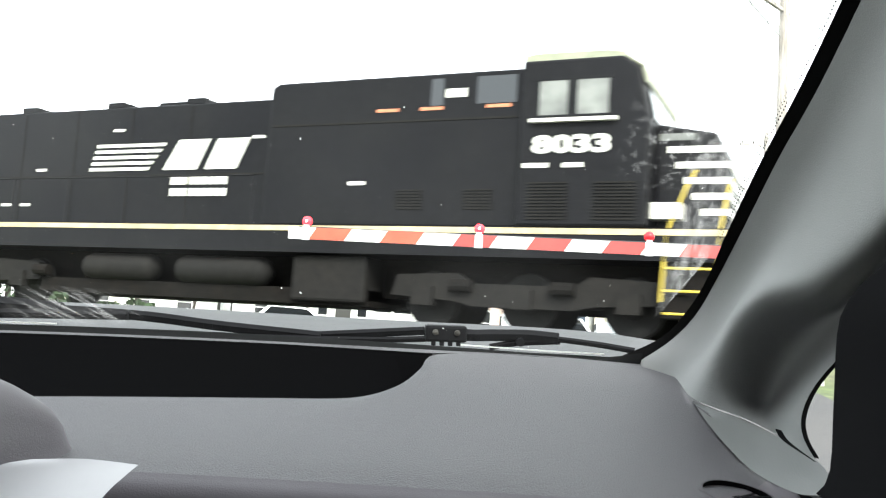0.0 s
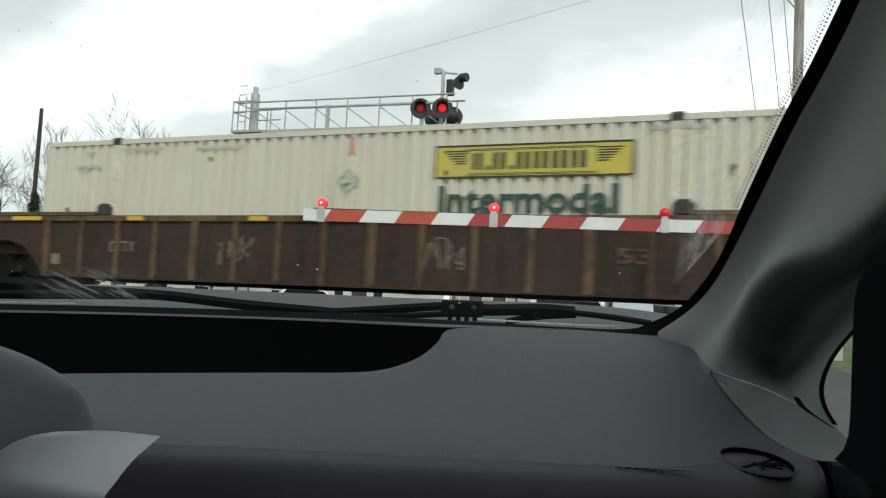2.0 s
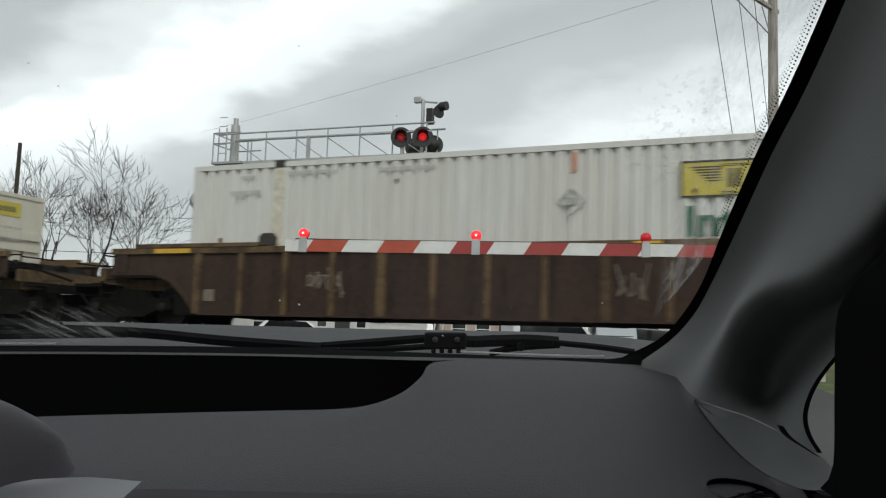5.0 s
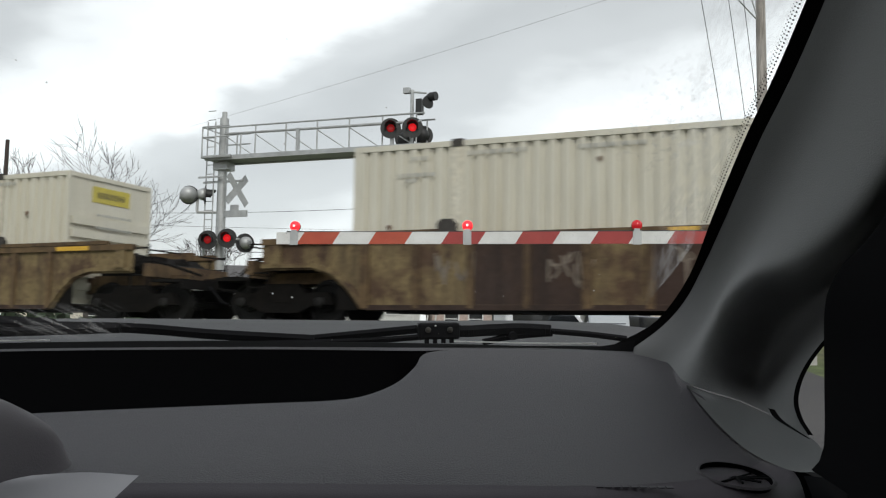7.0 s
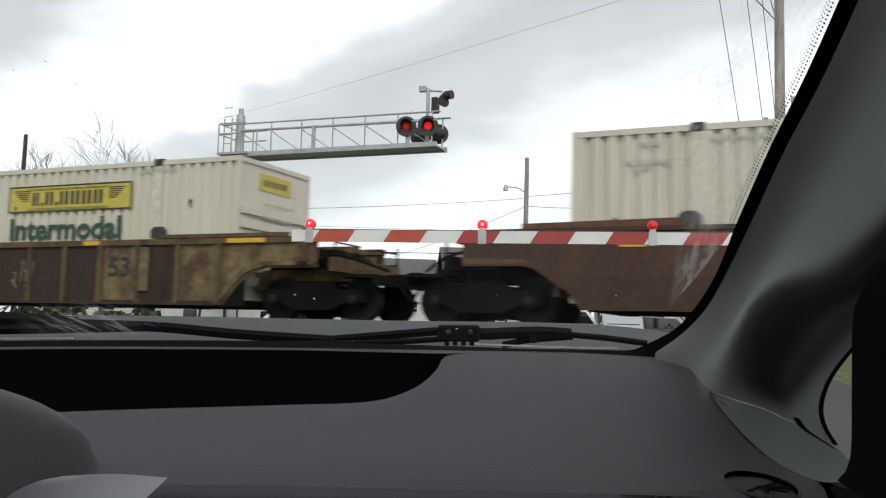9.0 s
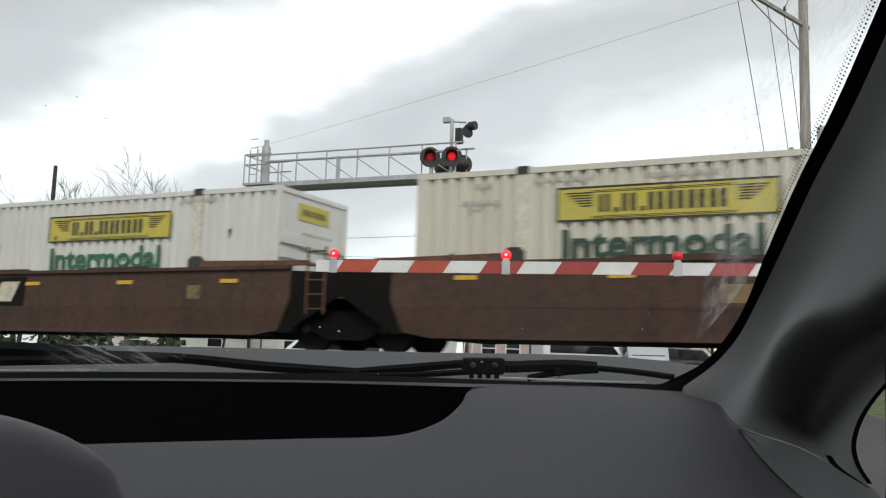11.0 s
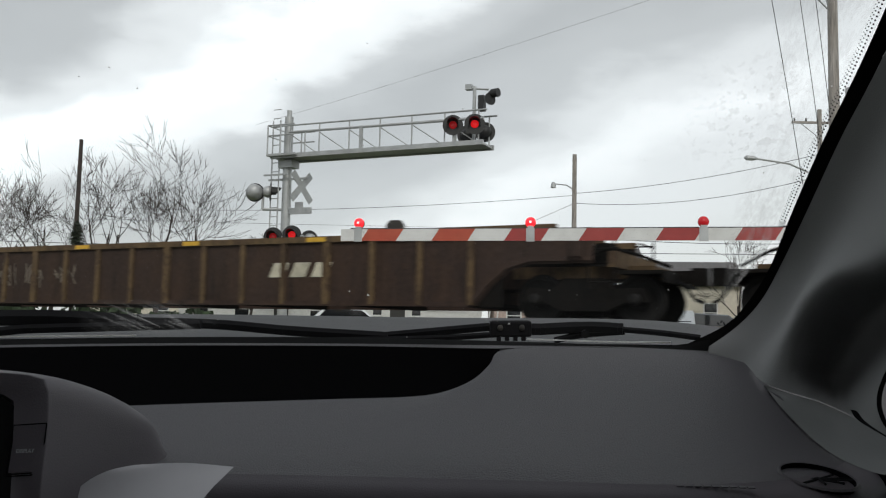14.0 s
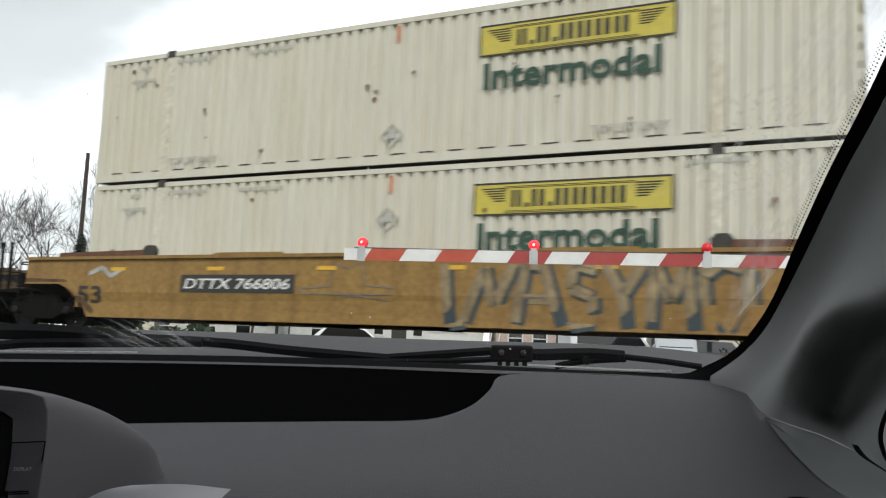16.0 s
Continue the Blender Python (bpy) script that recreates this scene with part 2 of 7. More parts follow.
M = {}
M["grass"] = material("grass_ground", (0.075, 0.10, 0.035), 0.95, 0, 0.45, 6.0, (0.13, 0.11, 0.07), 0.7, 0.25, 0.8, 9.0)
M["asphalt"] = material("asphalt", (0.055, 0.055, 0.057), 0.9, 0, 0.35, 60, (0.09, 0.085, 0.08), 0.6, 0.5, 0.5, 150)
M["ballast"] = material("ballast_stone", (0.17, 0.16, 0.15), 0.95, 0, 0.6, 14, (0.08, 0.06, 0.045), 0.6, 0.8, 1.0, 18)
M["rail"] = material("rail_steel", (0.22, 0.19, 0.17), 0.4, 0.9, 0.2, 10)
M["tie"] = material("tie_wood", (0.07, 0.055, 0.045), 0.9, 0, 0.3, 12)
M["concrete"] = material("concrete", (0.36, 0.35, 0.33), 0.9, 0, 0.2, 8, (0.2, 0.19, 0.17), 0.5, 0.7)
M["white"] = material("container_white", (0.59, 0.565, 0.48), 0.5, 0, 0.05, 3.0, (0.50, 0.44, 0.32), 0.42, 0.5, stretch=(2.2, 2.2, 0.35))
M["white_clean"] = material("container_white_clean", (0.635, 0.63, 0.605), 0.45, 0, 0.05, 3.0, (0.52, 0.49, 0.42), 0.35, 0.45, stretch=(2.2, 2.2, 0.35))
M["rust"] = material("rusty_steel", (0.12, 0.055, 0.03), 0.85, 0.1, 0.4, 9)
M["casting"] = material("dark_casting", (0.05, 0.045, 0.04), 0.7, 0.3, 0.3, 12)
M["yellow"] = material("sign_yellow", (0.52, 0.43, 0.065), 0.5, 0, 0.08, 6, (0.4, 0.36, 0.18), 0.35, 0.8)
M["ink"] = material("sign_black", (0.025, 0.025, 0.022), 0.6, 0, 0.2, 8)
M["green"] = material("lettering_green", (0.018, 0.115, 0.055), 0.55, 0, 0.2, 6)
M["green_old"] = material("lettering_dark_green", (0.022, 0.060, 0.040), 0.6, 0, 0.25, 6)
M["post_cream"] = weathered("container_post_cream", (0.60, 0.57, 0.48), (0.54, 0.47, 0.34), (0.44, 0.37, 0.26), .3, .5, .55, size=.8, spec=.4)
M["faded_ink"] = material("faded_dark_lettering", (0.16, 0.14, 0.06), 0.7, 0, 0.3, 8)
M["grey_ink"] = material("faded_grey_lettering", (0.40, 0.40, 0.37), 0.7, 0, 0.2, 8)
M["orange_mark"] = material("faded_orange_mark", (0.55, 0.20, 0.10), 0.6, 0, 0.2, 8)
M["orange_dull"] = weathered("dull_orange_paint", (0.19, 0.075, 0.030), (0.09, 0.045, 0.025), (0.04, 0.025, 0.02), .6, .5)
M["brown"] = weathered("well_car_brown", (0.043, 0.028, 0.0225), (0.058, 0.034, 0.022), (0.016, 0.0125, 0.011), .5, .7)
M["maroon"] = weathered("well_car_maroon", (0.062, 0.036, 0.027), (0.086, 0.049, 0.031), (0.030, 0.021, 0.018), .5, .6, .7)
M["ochre"] = weathered("well_car_ochre_rib", (0.128, 0.085, 0.045), (0.058, 0.037, 0.025), (0.036, 0.026, 0.020), .8, .65, size=1.8)
M["amber"] = weathered("well_car_amber", (0.132, 0.077, 0.038), (0.084, 0.046, 0.026), (0.036, 0.025, 0.019), .65, .8)
M["worn"] = weathered("well_car_worn_paint", (0.185, 0.137, 0.070), (0.070, 0.041, 0.028), (0.045, 0.032, 0.025), .9, .6, size=1.5)
M["gold"] = weathered("well_car_yellow", (0.265, 0.160, 0.054), (0.205, 0.120, 0.044), (0.110, 0.066, 0.032), .5, .45, .65, size=.7)
M["reflector"] = material("yellow_reflector", (0.62, 0.36, 0.03), 0.5, 0, 0.1, 8)
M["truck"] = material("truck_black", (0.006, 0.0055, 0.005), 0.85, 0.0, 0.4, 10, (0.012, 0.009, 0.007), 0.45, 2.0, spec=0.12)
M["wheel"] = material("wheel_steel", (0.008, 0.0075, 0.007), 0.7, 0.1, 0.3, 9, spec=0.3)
M["loco"] = material("locomotive_black", (0.004, 0.004, 0.0055), 0.5, 0.0, 0.3, 6, (0.009, 0.0088, 0.009), 0.6, 0.6, spec=0.16)
M["loco_white"] = material("locomotive_white", (0.72, 0.71, 0.66), 0.5, 0, 0.08, 5, (0.4, 0.36, 0.3), 0.4, 1.0)
M["loco_stripe"] = material("sill_stripe", (0.55, 0.45, 0.25), 0.6, 0, 0.2, 4, (0.25, 0.2, 0.13), 0.5, 0.8)
M["loco_grey"] = material("underframe_grey", (0.010, 0.0095, 0.009), 0.8, 0.1, 0.3, 7, (0.018, 0.016, 0.014), 0.6, 0.9, spec=0.2)
M["loco_cream"] = material("cab_roof_cream", (0.27, 0.28, 0.20), 0.6, 0, 0.2, 5, (0.18, 0.19, 0.15), 0.5, 1.0)
M["grab"] = material("handrail_yellow", (0.55, 0.42, 0.06), 0.5)
M["dark_glass"] = material("dark_glass", (0.012, 0.014, 0.016), 0.06, 0, spec=0.8)
M["pale_glass"] = material("cab_window_glass", (0.15, 0.155, 0.145), 0.12, 0, 0.4, 2)
M["galv"] = material("galvanised_steel", (0.46, 0.47, 0.47), 0.5, 0.45, 0.12, 5, (0.3, 0.3, 0.29), 0.5, 1.2)
M["signal_black"] = material("signal_black", (0.018, 0.018, 0.018), 0.55, 0, 0.2, 9)
M["sign_white"] = material("reflective_white", (0.70, 0.70, 0.68), 0.45, 0, 0.05, 9, (0.5, 0.49, 0.46), 0.4, 3)
M["sign_red"] = material("reflective_red", (0.33, 0.038, 0.034), 0.4, 0, 0.08, 9, (0.36, 0.07, 0.05), 0.4, 3)
M["sign_orange"] = material("faded_red", (0.43, 0.07, 0.035), 0.4, 0, 0.08, 9, (0.42, 0.12, 0.06), 0.4, 3)
M["lamp_on"] = glowing("lit_red_lens", (1.0, 0.02, 0.03), 1.25)
M["lamp_core"] = glowing("lamp_core", (1.0, 0.45, 0.45), 2.0)
M["signal_on"] = glowing("lit_signal_lens", (0.75, 0.012, 0.016), 0.75)
M["signal_low"] = glowing("half_lit_signal_lens", (0.35, 0.01, 0.012), 0.45)
M["lamp_dim"] = glowing("fading_red_lens", (0.40, 0.01, 0.015), 0.5)
M["lamp_off"] = material("unlit_red_lens", (0.14, 0.012, 0.012), 0.25)
M["lamp_clear"] = material("grey_lens", (0.45, 0.47, 0.47), 0.25)
M["pole"] = material("weathered_pole_wood", (0.33, 0.30, 0.27), 0.9, 0, 0.35, 8, (0.10, 0.085, 0.07), 0.6, 1.5, stretch=(3, 3, 0.25))
M["dark_pole"] = material("dark_pole", (0.05, 0.035, 0.03), 0.85, 0, 0.3, 8)
# white that paints the reflection along the glass foot
M["seal"] = material("painted_glint_white", (0.72, 0.72, 0.71), 0.5)
M["wire"] = material("wire", (0.03, 0.03, 0.032), 0.6)
M["bark"] = material("bark", (0.045, 0.037, 0.031), 0.95, 0, 0.3, 9)
M["siding_white"] = material("white_siding", (0.62, 0.62, 0.60), 0.7, 0, 0.08, 4, (0.45, 0.44, 0.42), 0.4, 0.7)
M["siding_tan"] = material("tan_siding", (0.48, 0.40, 0.30), 0.75, 0, 0.1, 4, (0.35, 0.29, 0.22), 0.4, 0.7)
M["siding_pink"] = material("pinkish_brick", (0.46, 0.36, 0.31), 0.8, 0, 0.15, 8)
M["siding_navy"] = material("navy_siding", (0.035, 0.05, 0.075), 0.7, 0, 0.15, 6)
M["siding_cream"] = material("cream_siding", (0.60, 0.56, 0.47), 0.7, 0, 0.1, 5)
M["roofing"] = material("roof_shingle", (0.12, 0.115, 0.115), 0.9, 0, 0.3, 9)
M["car_white"] = material("car_paint_white", (0.72, 0.73, 0.74), 0.25, 0, coat=0.6)
M["car_silver"] = material("car_paint_silver", (0.50, 0.52, 0.53), 0.3, 0.5, coat=0.6)
M["car_dark"] = material("car_paint_dark", (0.05, 0.055, 0.06), 0.25, 0.2, coat=0.6)
M["tyre"] = material("tyre_rubber", (0.02, 0.02, 0.02), 0.9, 0, 0.2, 20)
M["evergreen"] = material("evergreen_needles", (0.03, 0.05, 0.022), 0.9, 0, 0.4, 6)
M["dash"] = material("dash_soft_plastic", (0.067, 0.062, 0.068), 0.62, 0, 0.10, 260, bump=0.22, bump_size=700, spec=0.35)
# tone raised above the pad's in place of light from rear windows
M["dash_low"] = material("dash_lower_lit_plastic", (0.094, 0.083, 0.094), 0.6, 0, 0.06, 25, bump=0.10, bump_size=900, spec=0.35)
M["trim"] = material("grey_trim_plastic", (0.195, 0.197, 0.195), 0.6, 0, 0.05, 20, bump=0.12, bump_size=700, spec=0.35)
# copy of the trim plastic, its tone set for light at the corner
M["corner"] = material("trim_copy_for_light", (0.165, 0.168, 0.165), 0.55, 0, 0.05, 20, bump=0.12, bump_size=700, spec=0.4)
# near-black base colour carries the shade inside recesses and slots
M["recess"] = material("recess_shade_black", (0.0022, 0.0022, 0.0026), 0.9, 0, 0.2, 20, spec=0.05)
M["frit"] = material("black_glass_border", (0.004, 0.004, 0.004), 0.9, spec=0.03)
M["rubber"] = material("wiper_black", (0.006, 0.006, 0.007), 0.75, 0, 0.3, 40, spec=0.1)
M["silver"] = material("satin_silver_trim", (0.46, 0.45, 0.46), 0.42, 0.35, 0.04, 30)
M["screen"] = material("dark_screen", (0.006, 0.006, 0.007), 0.2)
M["headliner"] = material("grey_headliner", (0.30, 0.30, 0.29), 0.95, 0, 0.1, 30)
M["door_black"] = material("black_door_trim", (0.006, 0.006, 0.007), 0.8, 0, 0.2, 20, spec=0.12)
M["hood"] = material("hood_paint_grey", (0.058, 0.059, 0.062), 0.7, 0.0, 0.12, 12, (0.05, 0.05, 0.052), 0.5, 3.0, spec=0.16)
M["marking"] = material("embossed_lettering", (0.047, 0.045, 0.050), 0.65)
M["button_text"] = material("button_lettering", (0.35, 0.36, 0.37), 0.6)
M["windshield"] = clear_pane("windshield_glass", (0.93, 0.95, 0.94), True)
M["pane"] = clear_pane("side_glass", (0.85, 0.9, 0.88), False)
M["graffiti_white"] = material("graffiti_pale", (0.34, 0.345, 0.33), 0.7, 0, 0.3, 6)
M["graffiti_purple"] = material("graffiti_purple", (0.034, 0.027, 0.048), 0.75, 0, 0.4, 5, (0.07, 0.05, 0.045), 0.5, 1.4, spec=0.2)
M["graffiti_fill"] = material("graffiti_cream_fill", (0.27, 0.21, 0.12), 0.75, 0, 0.3, 5, (0.20, 0.13, 0.06), 0.6, 1.5, spec=0.2)
M["graffiti_dark"] = material("graffiti_outline", (0.035, 0.05, 0.055), 0.7, 0, 0.2, 6)
M["graffiti_faint"] = material("graffiti_faded", (0.17, 0.14, 0.11), 0.8, 0, 0.3, 6)
M["stencil"] = material("stencil_cream", (0.50, 0.46, 0.36), 0.7, 0, 0.25, 6)


# ---- mesh helpers ----
def box(bm, x0, x1, y0, y1, z0, z1):
    v = [bm.verts.new((x, y, z)) for x in (x0, x1) for y in (y0, y1) for z in (z0, z1)]
    for f in ((0, 1, 3, 2), (4, 6, 7, 5), (0, 4, 5, 1), (2, 3, 7, 6), (0, 2, 6, 4), (1, 5, 7, 3)):
        bm.faces.new([v[i] for i in f])


def rod(bm, p, q, r, seg=10, r2=None, caps=True):
    p, q = Vector(p), Vector(q)
    a = (q - p).normalized()
    s = a.orthogonal().normalized()
    t = a.cross(s)
    r2 = r if r2 is None else r2
    rings = []
    for c, rad in ((p, r), (q, r2)):
        rings.append([bm.verts.new(c + (s * math.cos(k * math.tau / seg) + t * math.sin(k * math.tau / seg)) * rad) for k in range(seg)])
    for k in range(seg):
        bm.faces.new((rings[0][k], rings[0][(k + 1) % seg], rings[1][(k + 1) % seg], rings[1][k]))
    if caps:
        bm.faces.new(rings[0][::-1])
        bm.faces.new(rings[1])


def tube(bm, pts, r, seg=8):
    for a, b in zip(pts, pts[1:]):
        rod(bm, a, b, r, seg)


def slab(bm, outline, y0, y1):
    """An outline in x and z, drawn out from y0 to y1."""
    f, b = [bm.verts.new((x, y0, z)) for x, z in outline], [bm.verts.new((x, y1, z)) for x, z in outline]
    n = len(outline)
    for i in range(n):
        bm.faces.new((f[i], f[(i + 1) % n], b[(i + 1) % n], b[i]))
    bm.faces.new(f[::-1])
    bm.faces.new(b)


def lathe(bm, profile, centre, axis, seg=20):
    """profile: (distance along axis, radius)."""
    c, a = Vector(centre), Vector(axis).normalized()
    s = a.orthogonal().normalized()
    t = a.cross(s)
    rings = [[bm.verts.new(c + a * d + (s * math.cos(k * math.tau / seg) + t * math.sin(k * math.tau / seg)) * max(r, 1e-4)) for k in range(seg)]
             for d, r in profile]
    for r0, r1 in zip(rings, rings[1:]):
        for k in range(seg):
            bm.faces.new((r0[k], r0[(k + 1) % seg], r1[(k + 1) % seg], r1[k]))
    bm.faces.new(rings[0][::-1])
    bm.faces.new(rings[-1])


def spline(pts, n, even=False):
    """n points along a smooth curve through pts, evenly by length, or (even) by its control points."""
    p = [Vector(q) for q in pts]
    p = [p[0] * 2 - p[1]] + p + [p[-1] * 2 - p[-2]]
    dense = []
    for i in range(1, len(p) - 2):
        a, b, c, d = p[i - 1:i + 3]
        for k in range(12):
            t = k / 12
            dense.append(0.5 * (2 * b + (c - a) * t + (2 * a - 5 * b + 4 * c - d) * t * t + (3 * b - a - 3 * c + d) * t ** 3))
    dense.append(p[-2])
    run = [0.0]
    for a, b in zip(dense, dense[1:]):
        run.append(run[-1] + (1.0 if even else (b - a).length))
    out, j = [], 0
    for k in range(n):
        s = run[-1] * k / (n - 1)
        while j < len(run) - 2 and run[j + 1] < s:
            j += 1
        f = (s - run[j]) / max(run[j + 1] - run[j], 1e-9)
        out.append(dense[j].lerp(dense[j + 1], min(1, f)))
    return out


def loft(bm, curves, n=40, across=0, even=False):
    """A skin over the curves; across: points between each two curves' ends, smoothly."""
    rows = [spline(c, n, even) for c in curves]
    if across:
        cols = [spline([r[i] for r in rows], across) for i in range(n)]
        rows = [[c[k] for c in cols] for k in range(across)]
    vs = [[bm.verts.new(p) for p in r] for r in rows]
    for a, b in zip(vs, vs[1:]):
        for i in range(n - 1):
            bm.faces.new((a[i], a[i + 1], b[i + 1], b[i]))


def part(name, bm, mat, parent=None, label="", smooth=False, bevel=0.0, thick=0.0, m=None):
    """Links a bmesh as one mesh object."""
    bmesh.ops.recalc_face_normals(bm, faces=bm.faces)
    me = bpy.data.meshes.new(name)
    bm.to_mesh(me)
    bm.free()
    me.materials.append(mat if not isinstance(mat, str) else M[mat])
    if smooth:
        me.shade_smooth()
    ob = new(name, me)
    if parent:
        ob.parent = parent
    if m is not None:
        ob.matrix_basis = m
    if thick:
        s = ob.modifiers.new("thickness", "SOLIDIFY")
        s.thickness, s.offset = thick, 1.0
    if bevel:
        b = ob.modifiers.new("edges", "BEVEL")
        b.width, b.segments, b.limit_method = bevel, 2, "ANGLE"
    if label:
        tagged(ob, label)
    return ob


def made(fn):
    bm = bmesh.new()
    fn(bm)
    return bm


def boxes(*dims):
    bm = bmesh.new()
    for d in dims:
        box(bm, *d)
    return bm


def root(name, m, label, category, group="", kind=""):
    ob = new(name)
    ob.empty_display_size = 0.3
    ob.matrix_basis = m
    return tagged(ob, label, category, group, kind)


LETTERS = {}


def lettering(text, width, tall, mat, parent, name, x, y, z, bold=0.0, slant=0.0, turn=0):
    """Raised lettering that faces -y of its parent, left edge at x, foot at z."""
    key = (text, bold, slant)
    if key not in LETTERS:
        cu = bpy.data.curves.new("lettering", "FONT")
        cu.body, cu.size, cu.extrude, cu.offset, cu.shear = text, 1.0, 0.004, bold, slant
        cu.resolution_u = 3
        tmp = bpy.data.objects.new("lettering", cu)
        scene.collection.objects.link(tmp)
        me = bpy.data.meshes.new_from_object(tmp.evaluated_get(bpy.context.evaluated_depsgraph_get()))
        bpy.data.objects.remove(tmp)
        bpy.data.curves.remove(cu)
        co = np.array([v.co[:] for v in me.vertices])
        LETTERS[key] = (me, co.min(0), co.max(0))
    me0, lo, hi = LETTERS[key]
    k2 = (text, bold, slant, width, tall, mat)
    if k2 not in LETTERS:
        me = me0.copy()
        sx, sz = width / (hi[0] - lo[0]), tall / (hi[1] - lo[1])
        for v in me.vertices:
            v.co = ((v.co.x - lo[0]) * sx, -v.co.z, (v.co.y - lo[1]) * sz)
        me.materials.clear()
        me.materials.append(M[mat])
        LETTERS[k2] = me
    ob = new(name, LETTERS[k2])
    ob.parent = parent
    ob.matrix_basis = pose(x, y, z, 0, 0, turn)
    return ob


# ---- ground, road and track ----
def make_ground():
    us = [-3000, -900, -300, -120, -60, -40, -30, -24, -18, -12, -8, -4, 0, 4, 8, 12, 18, 24, 30, 40, 60, 120, 300, 900, 3000]
    ns = [-3000, -900, -300, -100, -40, -20, -12, -8, -4, 0, 4, 8, 11.6, 13.3, 18.8, 21, 24, 30, 40, 60, 100, 300, 900, 3000]
    bm = bmesh.new()
    g = [[bm.verts.new((*(ALONG * u + AWAY * n).xy, height(n))) for n in ns] for u in us]
    for a, b in zip(g, g[1:]):
        for j in range(len(ns) - 1):
            bm.faces.new((a[j], b[j], b[j + 1], a[j + 1]))
    tagged(part("ground", bm, "grass"), "patchy green and brown grass beside the railway", "ground", kind="structure")


def make_road():
    arm = Vector((math.cos(radians(ARM_TURN)), math.sin(radians(ARM_TURN)), 0))
    way = Vector((-arm.y, arm.x, 0))
    bm = bmesh.new()
    rows = []
    for k in range(-30, 90):
        d = k * 1.0
        rows.append([bm.verts.new((*(arm * s + way * d).xy, ground_at(*(arm * s + way * d).xy) + 0.02)) for s in (-5.6, -2.9, -0.3, 2.6)])
    for a, b in zip(rows, rows[1:]):
        for i in range(3):
            bm.faces.new((a[i], a[i + 1], b[i + 1], b[i]))
    tagged(part("road", bm, "asphalt"), "worn grey asphalt road climbing to the crossing", "road", kind="structure")


def make_track():
    bm = bmesh.new()
    slab(bm, [(-2.6, -0.35), (2.6, -0.35), (1.7, -0.17), (-1.7, -0.17)], -90, 90)
    tagged(part("ballast", bm, "ballast", m=on_track(0) @ pose(0, 0, 0, 0, 0, 90)), "grey crushed stone ballast under the rails", "ballast", kind="structure")
    for side in (-1, 1):
        c = side * 0.755
        bm = bmesh.new()
        slab(bm, [(c - .07, -.17), (c + .07, -.17), (c + .07, -.155), (c + .012, -.14), (c + .012, -.05), (c + .036, -.035), (c + .036, 0),
                  (c - .036, 0), (c - .036, -.035), (c - .012, -.05), (c - .012, -.14), (c - .07, -.155)], -90, 90)
        tagged(part("rail", bm, "rail", m=on_track(0) @ pose(0, 0, 0, 0, 0, 90)), "worn steel rail on wooden ties", "rail", "rails of the track", "structure")
    bm = bmesh.new()
    for k in range(-120, 120):
        box(bm, k * 0.55 - .11, k * 0.55 + .11, -1.3, 1.3, -.3, -.165)
    tagged(part("ties", bm, "tie", m=on_track(0)), "dark wooden railway ties in the ballast", "ties", kind="stuff")


make_ground()
make_road()
make_track()


# ---- the train ----
LONG, TALL, WIDE = 16.15, 2.896, 2.59
FLOOR_UP = 0.40                          # container floor over the rail
POST = 2.08                              # lifting post from the container's end
MESHES = {}


def shared(key, build, mat, name, parent, label="", m=None, smooth=False):
    """A part whose mesh is built once and used again."""
    if key not in MESHES:
        ob = part(name, build(), mat, parent, label, smooth, m=m)
        MESHES[key] = ob.data
        return ob
    ob = new(name, MESHES[key])
    ob.parent = parent
    if m is not None:
        ob.matrix_basis = m
    if label:
        tagged(ob, label)
    return ob


def corrugated(x0, x1, z0, z1, y, out, pitch=0.262, deep=0.066):
    """A pressed steel wall along x at y; out: which way is outside."""
    bm = bmesh.new()
    n = max(1, round((x1 - x0) / pitch))
    w = (x1 - x0) / n
    xs = []
    for k in range(n):
        a = x0 + k * w
        xs += [(a, 0), (a + w * .46, 0), (a + w * .58, deep), (a + w * .88, deep)]
    xs.append((x1, 0))
    lo = [bm.verts.new((x, y - out * d, z0)) for x, d in xs]
    hi = [bm.verts.new((x, y - out * d, z1)) for x, d in xs]
    for i in range(len(xs) - 1):
        bm.faces.new((lo[i], lo[i + 1], hi[i + 1], hi[i]))
    return bm


